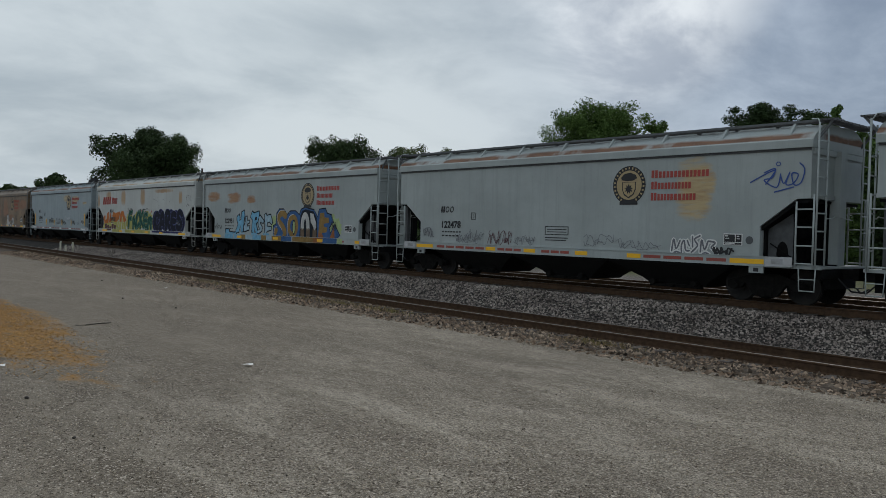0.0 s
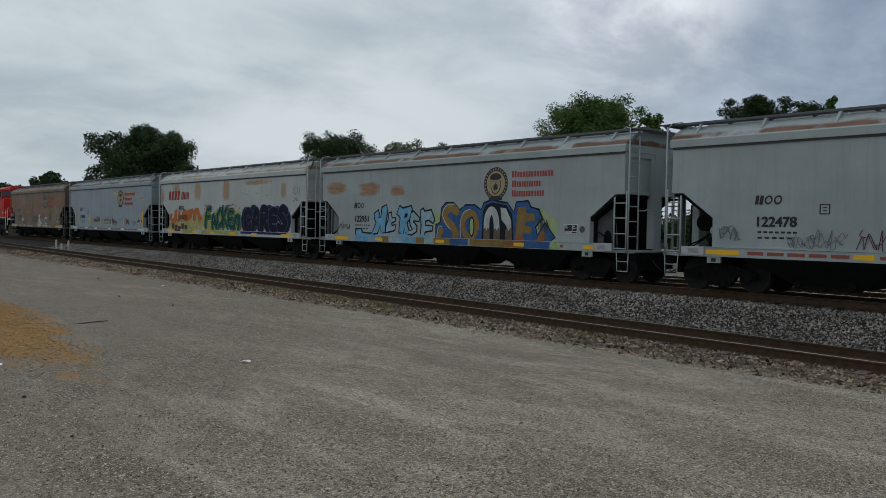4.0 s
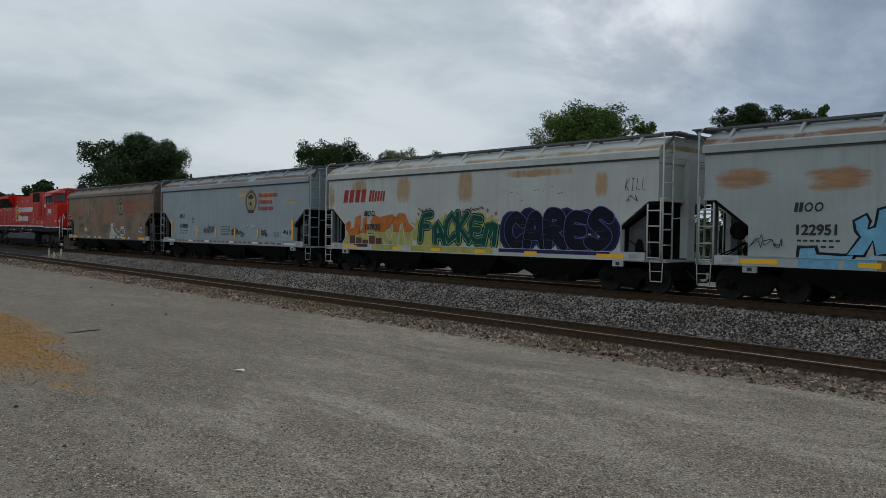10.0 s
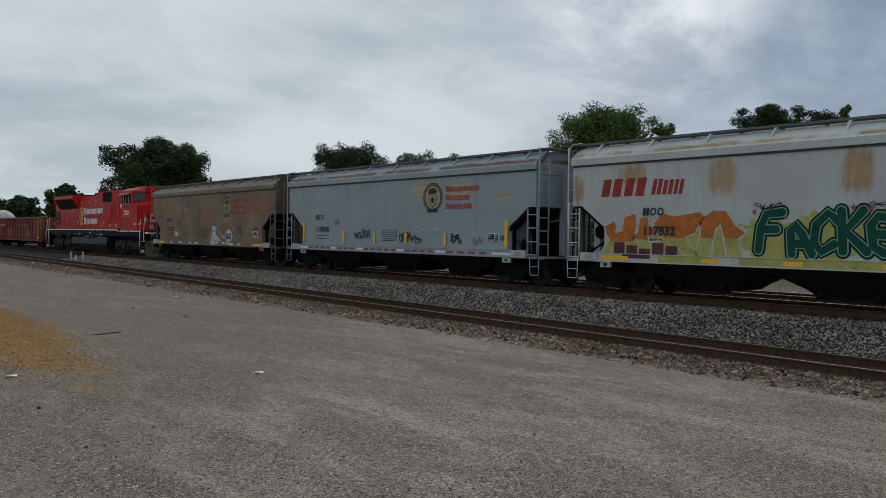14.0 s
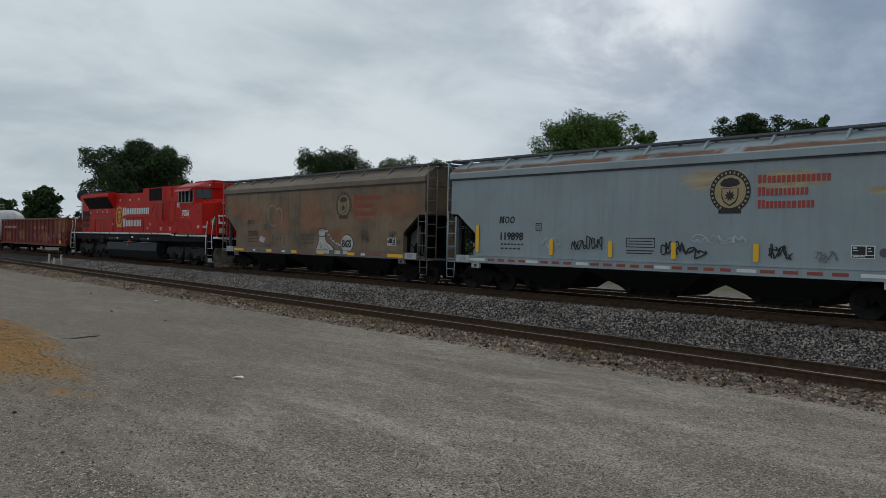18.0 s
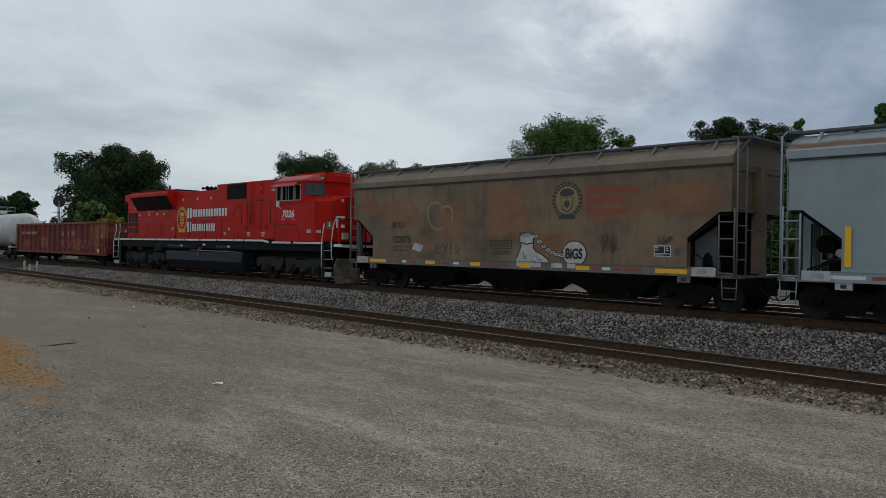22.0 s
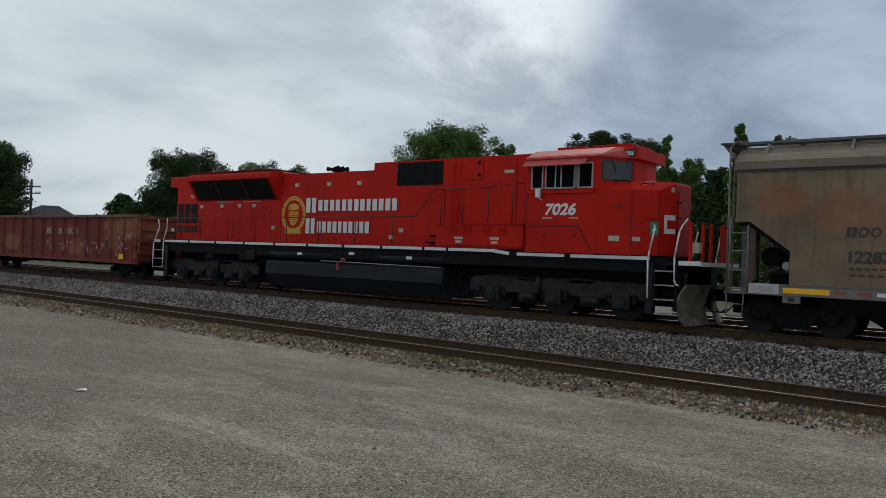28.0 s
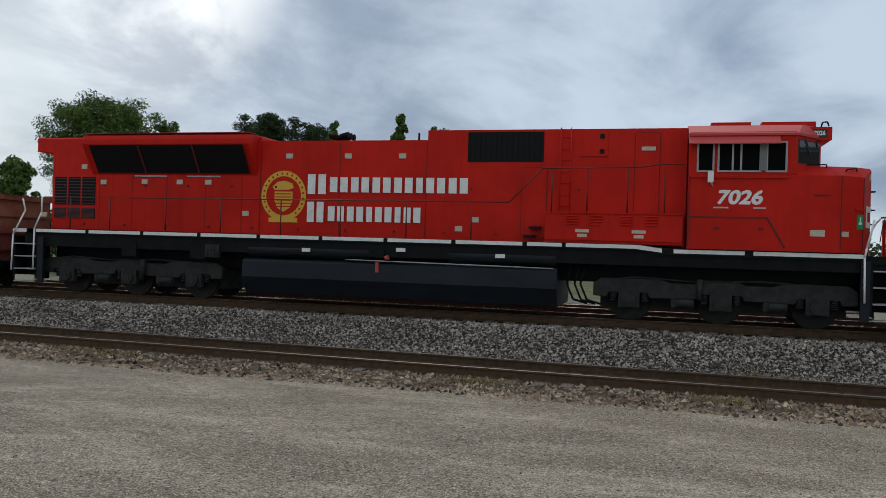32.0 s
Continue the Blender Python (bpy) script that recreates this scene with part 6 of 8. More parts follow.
    part("exhaust", boxes((-0.9, -0.2, -0.5, 0.5, 4.66, 4.72)), M_LBLACK, L)
    # cab: lower body with a nose faceted in plan, upper cab with slanted windscreens
    plan = [(7.46, -1.56), (10.9, -1.56), (11.5, -1.05), (11.75, -0.55)]
    crown = [(7.46, -1.12), (10.72, -1.1), (11.3, -0.93), (11.72, -0.53)]
    bm = bmesh.new()
    rings = []
    for outline, z in ((plan, 1.88), (plan, 3.69), (crown, 3.95)):
        rings.append([(u, v, z) for u, v in outline] + [(u, -v, z) for u, v in outline[::-1]])
    rings[1][3] = (11.75, -0.55, 3.9)
    rings[1][4] = (11.75, 0.55, 3.9)
    loft(bm, rings)
    cab = part("cab", bm, M_LRED, L, m=pose(0.09, 0, 0))
    upper = [(7.46, -1.56), (9.9, -1.56), (10.57, -0.75), (10.62, 0.0), (10.57, 0.75), (9.9, 1.56), (7.46, 1.56)]
    bm = bmesh.new()
    prism(bm, upper, 3.69, 4.74, "z")
    soften(bm, 0.02)
    part("upper_cab", bm, M_LRED, cab)
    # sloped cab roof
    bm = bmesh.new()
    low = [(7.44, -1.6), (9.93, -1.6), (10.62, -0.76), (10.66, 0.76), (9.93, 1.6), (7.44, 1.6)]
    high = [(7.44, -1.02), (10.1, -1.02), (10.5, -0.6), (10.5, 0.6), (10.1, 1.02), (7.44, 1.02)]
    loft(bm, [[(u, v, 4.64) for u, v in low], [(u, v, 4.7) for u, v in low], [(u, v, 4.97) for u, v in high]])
    part("cab_roof", bm, M_LPINK, cab, "red cab roof, pinker for the sky's light on it")
    for a, b in ((8.0, 8.95), (9.2, 10.45)):
        bm = boxes((a, b, -0.7, 0.7, 4.96, 5.10))
        soften(bm, 0.02)
        part("roof_unit", bm, M_LRED, cab)
    bm = bmesh.new()
    tube(bm, [(10.55, -0.75, 4.92), (10.58, -0.78, 5.06), (10.7, -0.74, 5.08), (10.74, -0.7, 4.98)], 0.018)
    part("roof_bracket", bm, M_LBLACK, cab)
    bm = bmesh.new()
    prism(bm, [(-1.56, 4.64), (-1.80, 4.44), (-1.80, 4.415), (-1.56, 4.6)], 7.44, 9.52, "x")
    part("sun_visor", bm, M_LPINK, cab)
    # side windows
    for x0, x1 in ((7.64, 8.05), (8.12, 9.12), (9.22, 9.7)):
        f = part("window_frame", boxes((x0, x1, -1.585, -1.56, 3.76, 3.8), (x0, x1, -1.585, -1.56, 4.46, 4.5), (x0, x0 + 0.045, -1.585, -1.56, 3.8, 4.46), (x1 - 0.045, x1, -1.585, -1.56, 3.8, 4.46)), M_STEEL, cab, "bare metal side window frame")
        # black sheet stands for the unlit cab behind the open window
        part("window_pane", boxes((x0 + 0.03, x1 - 0.03, -1.572, -1.562, 3.785, 4.475)), M_OPENING, f, "black sheet for the dark opening of a slid-back side window")
    for a in (8.47, 8.66):
        part("window_mullion", boxes((a - 0.022, a + 0.022, -1.582, -1.572, 3.8, 4.46)), M_STEEL, cab)
    part("window_shade", boxes((9.08, 9.24, -1.592, -1.585, 3.8, 4.46)), mat("curtain_grey", (0.2, 0.2, 0.2), 0.9), cab)
    part("window_ledge", boxes((7.5, 9.75, -1.61, -1.56, 3.62, 3.70)), M_LRED, cab)
    bm = boxes((7.9, 8.03, -1.75, -1.66, 3.5, 3.76))
    soften(bm, 0.02)
    cyl(bm, (7.97, -1.7, 3.52), (8.03, -1.58, 3.42), 0.02, 6)
    part("mirror", bm, M_WHITE, cab)

    # fittings laid on a slanted face given by its two ends in plan
    def on_face(p, q, s0, s1, z0, z1, out=0.006, thick=0.006):
        (ax, ay), (bx, by) = p, q
        dx, dy = bx - ax, by - ay
        n = math.hypot(dx, dy)
        nx, ny = dy / n, -dx / n
        bm = bmesh.new()
        rows = []
        for o in (out - thick, out):
            rows.append([(ax + dx * k + nx * o, ay + dy * k + ny * o, z) for k, z in ((s0, z0), (s1, z0), (s1, z1), (s0, z1))])
        loft(bm, rows)
        return bm

    for m in (1, -1):
        p, q = ((9.9, -1.56), (10.57, -0.75)) if m > 0 else ((10.57, 0.75), (9.9, 1.56))
        g = part("windscreen_gasket", on_face(p, q, 0.05, 0.95, 3.98, 4.56), M_INK, cab)
        part("windscreen", on_face(p, q, 0.09, 0.91, 4.01, 4.53, 0.012), M_GLASS, g)
    bm = bmesh.new()
    tube(bm, [(10.12, -1.33, 4.6), (10.2, -1.25, 4.4), (10.22, -1.2, 4.22)], 0.012)
    part("wiper", bm, M_INK, cab)
    bm = bmesh.new()
    tube(bm, [(10.42, -0.97, 4.58), (10.46, -0.92, 4.44)], 0.012)
    part("wiper", bm, M_INK, cab)
    bm = boxes((10.28, 10.78, -0.92, 0.92, 4.62, 4.93))
    soften(bm, 0.05)
    nb = part("number_board", bm, M_LRED, cab)
    part("number_panel", boxes((10.36, 10.68, -0.93, -0.918, 4.68, 4.88)), M_INK, nb)
    text("7026", 0.15, 10.37, 4.73, M_WHITE, nb, y=-0.934, wide=0.85, name="number_board_digits")
    # nose: seams, grab irons, signs
    part("nose_seam", boxes((10.885, 10.912, -1.568, -1.556, 1.95, 3.68)), M_LINE, cab)
    AB, BC = ((10.9, -1.56), (11.5, -1.05)), ((11.5, -1.05), (11.75, -0.55))
    part("nose_seam", on_face(*AB, 0.95, 0.99, 1.95, 3.66), M_LINE, cab)
    part("nose_step", on_face(*AB, 0.55, 0.97, 2.9, 2.93, 0.05, 0.05), M_LRED, cab)
    for pts in ([(10.1, -1.2, 3.9), (10.1, -1.22, 3.98), (10.62, -1.22, 3.98), (10.62, -1.2, 3.9)], [(11.02, -1.28, 3.78), (11.05, -1.32, 3.86), (11.3, -1.1, 3.9), (11.32, -1.06, 3.84)]):
        bm = bmesh.new()
        tube(bm, pts, 0.016)
        part("grab_rail", bm, M_LBLACK, cab)
    bm = bmesh.new()
    prism(bm, [(7.5, 2.68), (9.3, 2.68), (9.72, 1.95), (9.66, 1.95), (9.26, 2.64), (7.5, 2.64)], -1.568, -1.56)
    part("cab_line", bm, M_LINE, cab)
    part("cab_line", boxes((7.47, 7.5, -1.568, -1.56, 1.95, 3.68)), M_LINE, cab)
    for a, z in ((8.15, 2.4), (9.15, 2.4)):
        part("latch", boxes((a - 0.06, a + 0.06, -1.58, -1.56, z - 0.03, z + 0.03)), M_LINE, cab)
    part("nose_handhold", boxes((10.3, 10.65, -1.575, -1.56, 3.2, 3.24)), M_LINE, cab)
    part("notice_plate", boxes((10.24, 10.56, -1.572, -1.56, 2.25, 2.4)), M_PLATE, cab)
    part("notice_plate", on_face(*AB, 0.05, 0.34, 2.26, 2.38, 0.008), M_PLATE, cab)
    g = part("exit_sign", on_face(*AB, 0.68, 0.97, 2.45, 2.8, 0.012), M_GREEN, cab, "green and white safety sign")
    part("sign_mark", on_face(*AB, 0.76, 0.9, 2.56, 2.62, 0.017), M_WHITE, g)
    part("sign_mark", on_face(*AB, 0.8, 0.86, 2.62, 2.74, 0.017), M_WHITE, g)
    text("7026", 0.45, 8.1, 3.0, M_WHITE, cab, y=-1.566, lean=0.2, wide=1.16, name="cab_number", bold=0.032)
    for x0, x1 in ((8.05, 8.4), (8.97, 9.25)):
        part("small_lettering", boxes((x0, x1, -1.569, -1.565, 2.88, 2.915)), M_PLATE, cab)
    part("nose_emblem", on_face(*BC, 0.3, 0.48, 2.5, 3.02, 0.008), M_WHITE, cab, "plain white painted form")
    part("nose_emblem", on_face(*BC, 0.48, 1.0, 2.88, 3.02, 0.008), M_WHITE, cab)
    part("nose_emblem", on_face(*BC, 0.48, 1.0, 2.5, 2.64, 0.008), M_WHITE, cab)
    part("notice_plate", on_face(*BC, 0.7, 0.9, 3.66, 3.8, 0.008), M_PLATE, cab)
    part("nose_door", boxes((11.75, 11.79, -0.4, 0.35, 2.0, 3.7)), M_LRED, cab)
    bm = bmesh.new()
    for z in (2.6, 2.95, 3.4):
        tube(bm, [(11.75, -0.5, z), (11.86, -0.5, z), (11.86, -0.36, z), (11.75, -0.36, z)], 0.016)
    part("nose_grab_irons", bm, M_LBLACK, cab)
    # front platform, posts, steps, plough
    part("front_platform", boxes((11.5, 12.96, -1.5, 1.5, 1.62, 1.72)), M_LBLACK, L)
    part("stripe", boxes((12.36, 12.97, -1.512, -1.5, 1.64, 1.76)), M_WHITE, L)
    part("stripe", boxes((12.962, 12.972, -1.5, 1.5, 1.62, 1.74)), M_WHITE, L)
    for a, y in ((12.64, 1.42), (12.76, 0.85), (12.82, 0.42)):
        for e in (-1, 1):
            part("platform_post", boxes((a - 0.035, a + 0.035, e * y - 0.05, e * y + 0.05, 1.72, 2.8)), M_LRED, L)
    for y in (-1, 1):
        bm = bmesh.new()
        tube(bm, [(12.6, y * 1.55, 2.87), (12.66, y * 1.42, 2.87), (12.78, y * 0.85, 2.86), (12.84, y * 0.42, 2.85)], 0.022)
        tube(bm, [(12.66, y * 1.42, 2.86), (12.5, y * 1.0, 2.6), (12.4, y * 0.8, 2.2)], 0.012)
        part("platform_rail", bm, M_LBLACK, L)
        bm = bmesh.new()
        tube(bm, [(12.9, y * 0.5, 2.75), (12.98, y * 0.5, 2.7), (13.0, y * 0.5, 2.3), (12.96, y * 0.5, 1.9)], 0.03)
        part("cable", bm, M_LBLACK, L)
    bm = boxes((12.64, 12.82, -1.3, -1.06, 1.98, 2.26))
    soften(bm, 0.04)
    part("cable_socket", bm, M_PLATE, L)
    for e, pts in ((1, [(11.54, 0.72), (11.52, 1.78), (11.56, 2.0), (11.7, 2.66)]), (1, [(12.4, 1.1), (12.32, 1.14), (12.28, 1.25), (12.27, 1.85), (12.39, 2.54), (12.48, 2.72), (12.61, 2.87)]),
                   (-1, [(-12.42, 0.65), (-12.38, 1.75), (-11.95, 2.5), (-12.05, 2.85)]), (-1, [(-11.62, 0.7), (-11.6, 1.95), (-11.35, 2.45), (-11.35, 2.9)])):
        for y in (-1, 1):
            bm = bmesh.new()
            tube(bm, [(a, y * 1.57, z) for a, z in pts], 0.024, 8)
            part("step_handrail", bm, M_WHITE, L, "white painted handrail")
    for e in (1, -1):
        x0, x1 = (11.66, 12.34) if e > 0 else (-12.4, -11.5)
        for y in (-1, 1):
            st = part("step_well", boxes((x0, x0 + 0.06, *sorted((y * 1.0, y * 1.52)), 0.4, 1.7)), M_LBLACK, L)
            part("step_cheek", boxes((x1 - 0.06, x1, *sorted((y * 1.0, y * 1.52)), 0.4, 1.7)), M_LBLACK, st)
            part("step_apron", boxes((*((x0 - 0.2, x0 - 0.002) if e > 0 else (x1 + 0.002, x1 + 0.2)), *sorted((y * 1.46, y * 1.54)), 0.3, 1.7)), M_TANKB, st)
            for i in range(4):
                z = 0.30 + i * 0.385
                part("step", boxes((x0 + 0.06, x1 - 0.06, *sorted((y * 1.05, y * 1.56)), z, z + 0.03)), M_STEEL, st)
            part("step_back", boxes((x0 + 0.06, x1 - 0.06, *sorted((y * 1.0, y * 1.03)), 0.4, 1.6)), M_LBLACK, st)
            part("step_plate", boxes((x0 + 0.1, x1 - 0.1, *sorted((y * 1.5, y * 1.54)), 0.345, 0.52)), M_PLATE, st)
    for y in (-1, 1):
        bm = bmesh.new()
        rings = []
        for v in np.linspace(0, 1, 7):             # curved blade, swept forward towards the middle
            z = 0.04 + 1.1 * v
            curl = 0.24 * (2 * v - 0.95) ** 2
            rings.append([(12.31 + curl, y * 1.48, z), (12.36 + curl, y * 1.48, z), (12.68 + curl * 0.7, y * 0.3, z), (12.62 + curl * 0.7, y * 0.3, z)])
        loft(bm, rings)
        part("plough", bm, mat("plough_dusty", (0.25, 0.2, 0.14), 0.8, second=(0.05, 0.045, 0.04), scale=2.2, amount=0.5), L, "dusty tan snow plough")
    part("rear_platform", boxes((-12.45, -11.4, -1.5, 1.5, 1.82, 1.93)), M_LBLACK, L)
    part("stripe", boxes((-12.45, -11.95, -1.51, -1.5, 1.83, 1.94)), M_WHITE, L)
    # side handrail
    bm = bmesh.new()
    tube(bm, [(-11.35, -1.47, 2.92), (3.1, -1.47, 2.96), (3.95, -1.47, 3.85), (6.4, -1.47, 3.88), (6.9, -1.47, 3.96), (7.45, -1.47, 3.96)], 0.017)
    part("handrail", bm, M_LRAIL, L)
    for a in (-10.4, -9.0, -7.1, -5.3, -3.4, -1.6, 0.3, 2.1):
        bm = bmesh.new()
        cyl(bm, (a, -1.47, 1.92), (a, -1.47, 2.94), 0.019, 8)
        part("handrail_post", bm, M_LRAIL, L)
    for a in (4.2, 5.1, 6.1, 7.0):
        bm = bmesh.new()
        cyl(bm, (a, -1.46, 2.72), (a, -1.46, 3.87), 0.019, 8)
        part("handrail_post", bm, M_LRAIL, L)
    # tanks and underfloor gear
    bm = bmesh.new()
    prism(bm, [(-1.5, 1.22), (-1.53, 0.75), (-1.25, 0.26), (1.25, 0.26), (1.53, 0.75), (1.5, 1.22), (1.3, 1.28), (-1.3, 1.28)], -4.55, 4.4, "x")
    soften(bm, 0.03)
    part("fuel_tank", bm, M_TANKB, L)
    for a, b in ((-4.4, -0.75), (1.5, 4.35)):
        bm = bmesh.new()
        cyl(bm, (a, -1.25, 1.53), (b, -1.25, 1.53), 0.21, 18)
        r = part("air_reservoir", bm, M_TANKB, L)
        part("notice_plate", boxes(((a + b) / 2 - 0.15, (a + b) / 2 + 0.1, -1.475, -1.46, 1.5, 1.6)), M_WHITE, r)
    bm = bmesh.new()
    cyl(bm, (-1.4, -1.5, 1.32), (4.3, -1.5, 1.27), 0.016, 6)
    part("air_pipe", bm, M_STEEL, L)
    bm = boxes((-0.55, -0.3, -1.5, -1.4, 1.4, 1.62))
    part("fuel_filler", bm, M_LBLACK, L)
    bm = boxes((-0.52, -0.43, -1.53, -1.5, 1.0, 1.28))
    cyl(bm, (-0.25, -1.52, 1.38), (-0.15, -1.52, 1.42), 0.07, 10)
    part("emergency_cutoff", bm, M_CPRED, L)
    part("notice_plate", boxes((0.05, 0.3, -1.5, -1.45, 1.58, 1.68)), M_WHITE, L)
    for a in (-6.0, -8.3):
        bm = boxes((a - 0.25, a + 0.25, -1.48, -1.3, 1.2, 1.6))
        soften(bm, 0.03)
        part("sand_box", bm, M_LBLACK, L)
    bm = boxes((-5.75, -5.3, -1.5, -1.38, 1.25, 1.62))
    for i in range(4):
        box(bm, -5.72 + 0.11 * i, -5.66 + 0.11 * i, -1.52, -1.5, 1.3, 1.5)
    part("brake_valve", bm, M_LTRUCK, L)
    bm = bmesh.new()
    for a in (4.75, 4.95, 5.1):
        tube(bm, [(a, -1.2, 1.4), (a - 0.12, -1.3, 0.9), (a + 0.05, -1.25, 0.5), (a + 0.4, -1.15, 0.4)], 0.028)
    part("traction_cable", bm, M_LBLACK, L)
    part("centre_gear", boxes((-11.5, 11.5, -0.7, 0.7, 0.95, 1.45)), M_LBLACK, L)
    three_axle_truck(L, -8.45, -1)
    three_axle_truck(L, 8.4, 1)
    coupler(L, 12.35, 1)
    coupler(L, -12.1, -1)
    # painted emblem and words as plain shapes
    cx, cz, y = -3.56, 3.08, -1.012
    flat("emblem_oval", lambda bm: disc(bm, cx, cz, 0.7, 0.72, y, inner=0.78), M_GOLD, mid, "golden oval of a painted emblem")
    for i in range(20):
        a = radians(-50 + i * 14.5)
        c, d = math.cos(a), math.sin(a)
        q = [(cx + 0.7 * (rr * c - t * d), cz + 0.72 * (rr * d + t * c)) for rr, t in ((0.84, -0.035), (0.84, 0.035), (0.93, 0.035), (0.93, -0.035))]
        paint("emblem_mark", q, M_LRED, mid, y - 0.004)
    crest = [(-0.42, 0.24), (-0.5, 0.36), (-0.3, 0.55), (0.05, 0.6), (0.38, 0.5), (0.45, 0.32), (0.2, 0.24)]
    flat("emblem_crest", lambda bm: bm.faces.new([bm.verts.new((cx + 0.7 * u, y, cz + 0.72 * w)) for u, w in crest]), M_GOLD, mid)
    shield = [(-0.4, 0.17), (0.4, 0.17), (0.4, -0.2), (0.28, -0.48), (0, -0.64), (-0.28, -0.48), (-0.4, -0.2)]
    flat("emblem_shield", lambda bm: bm.faces.new([bm.verts.new((cx + 0.7 * u, y, cz + 0.72 * w)) for u, w in shield]), M_GOLD, mid)
    part("emblem_bars", boxes(*[(cx - 0.25, cx + 0.25, y - 0.006, y - 0.003, cz - 0.32 + i * 0.09, cz - 0.29 + i * 0.09) for i in range(5)]), M_LRED, mid)
    part("emblem_scroll", boxes((cx - 0.45, cx + 0.45, y - 0.002, y + 0.004, cz - 0.76, cz - 0.63)), M_GOLD, mid)
    word_blocks("b", -2.8, -2.14, 3.14, 3.7, M_WHITE, L, -1.044)
    word_blocks("tbtbitb", -2.12, 1.98, 3.2, 3.62, M_WHITE, L, -1.044)
    word_blocks("b", -2.8, -2.2, 2.34, 2.92, M_WHITE, L, -1.044)
    word_blocks("tbibib", -2.16, 0.66, 2.38, 2.8, M_WHITE, L, -1.044)
    CARS.append((L, x))


M_LINE = mat("dark_red_gap", (0.13, 0.008, 0.006), 0.8)
M_LRAIL = mat("handrail_dark_red", (0.10, 0.012, 0.01), 0.5)
locomotive(-52.74)


# ---- gondola and tank car ----
def gondola(x):
    g = thing("gondola_car", "rusty red gondola rail car with ribbed steel sides", "rail car")
    paint = weathered("gondola_red", (0.215, 0.036, 0.025), (0.14, 0.032, 0.022), [(9.2, 2.5, 1.5, 0.6), (7.6, 2.2, 0.7, 0.8), (4.2, 1.4, 0.8, 0.5), (-3.0, 1.6, 1.0, 0.5), (-7.5, 1.5, 0.8, 0.4)],
                      rust=(0.24, 0.085, 0.035), rough=0.75, streak=0.7, smooth=True)
    for y in (-1, 1):
        part("side_wall", boxes((-10.12, 10.12, *sorted((y * 1.42, y * 1.47)), 0.85, 2.98)), paint, g)
        part("top_rail", boxes((-10.17, 10.17, *sorted((y * 1.4, y * 1.6)), 2.95, 3.08)), mat("gondola_top_rust", (0.22, 0.12, 0.07), 0.8, second=(0.13, 0.06, 0.04), scale=3, amount=0.5), g)
        part("side_sill", boxes((-10.12, 10.12, *sorted((y * 1.45, y * 1.58)), 0.74, 0.92)), paint, g)
        for i in range(18):
            a = -9.9 + i * 19.8 / 17
            bm = bmesh.new()
            prism(bm, [(a - 0.1, y * 1.47), (a - 0.05, y * 1.58), (a + 0.05, y * 1.58), (a + 0.1, y * 1.47)], 0.92, 2.95, "z")
            part("side_rib", bm, paint, g)
    for s in (-1, 1):
        part("end_wall", boxes((*sorted((s * 10.07, s * 10.12)), -1.45, 1.45, 0.85, 3.0)), paint, g)
        for z in (1.3, 1.85, 2.4, 2.95):
            part("end_rib", boxes((*sorted((s * 10.12, s * 10.24)), -1.45, 1.45, z - 0.08, z + 0.08)), paint, g)
        part("end_platform", boxes((*sorted((s * 10.02, s * 10.72)), -1.3, 1.3, 0.78, 0.9)), M_BLACK, g)
        truck(g, s * 8.2)
        coupler(g, s * 10.62, s)
        ladder("corner_ladder", g, paint, [((s * 9.77, -1.62, 0.8), (s * 9.77, -1.62, 2.9)), ((s * 10.07, -1.62, 0.8), (s * 10.07, -1.62, 2.9))],
               [((s * 9.77, -1.62, z), (s * 10.07, -1.62, z)) for z in (1.0, 1.4, 1.8, 2.2, 2.6)], 0.014)
    part("floor", boxes((-10.07, 10.07, -1.42, 1.42, 0.84, 0.95)), paint, g)
    part("centre_sill", boxes((-10.22, 10.22, -0.3, 0.3, 0.6, 0.9)), M_BLACK, g)
    for i in range(9):
        a = -6 + i * 1.5
        part("cross_bearer", boxes((a - 0.06, a + 0.06, -1.4, 1.4, 0.6, 0.84)), M_BLACK, g)
    chalk = colour("chalk_pink", (0.42, 0.3, 0.28))
    word_blocks("bb", 1.0, 1.7, 2.1, 2.42, chalk, g, -1.474)
    word_blocks("bob", 2.3, 3.1, 2.1, 2.42, chalk, g, -1.474)
    word_blocks("bob", 3.3, 4.3, 2.1, 2.42, chalk, g, -1.474)
    word_blocks("bobibobbi", -8.6, -4.5, 2.2, 2.42, chalk, g, -1.585)
    for i in range(9):
        part("chalk_bar", boxes((-2 + i * 1.1, -1.5 + i * 1.1, -1.474, -1.471, 1.55 + 0.1 * (i % 2), 1.6 + 0.1 * (i % 2))), chalk, g)
    for i, a in enumerate((1.6, 3.2, 5.6, 6.8, 8.6)):
        scribble(a - 0.4, a + 0.4, 1.1, 1.8, chalk, g, 80 + i, 3, 0.03, 1)
    strokes([[(8.2, 1.75), (8.3, 2.05), (8.45, 1.7), (8.6, 2.1), (8.62, 1.7), (8.9, 1.95), (8.75, 1.6)], [(8.9, 1.9), (9.05, 2.2), (9.2, 1.95), (9.35, 2.25)], [(8.5, 1.5), (8.8, 1.42), (9.15, 1.5)]], 0.03, colour("chalk", (0.5, 0.52, 0.54)), g, -1.4755)
    part("worn_patch", boxes((7.0, 7.4, -1.4745, -1.471, 1.45, 1.85)), M_INK, g)
    part("worn_patch", boxes((9.75, 10.08, -1.5825, -1.58, 0.97, 1.3)), colour("rust_orange", (0.33, 0.13, 0.05)), g)
    for k in range(5):
        part("reflector_white", boxes((10.0, 10.06, -1.476, -1.471, 1.3 + 0.3 * k, 1.45 + 0.3 * k)), chalk, g)
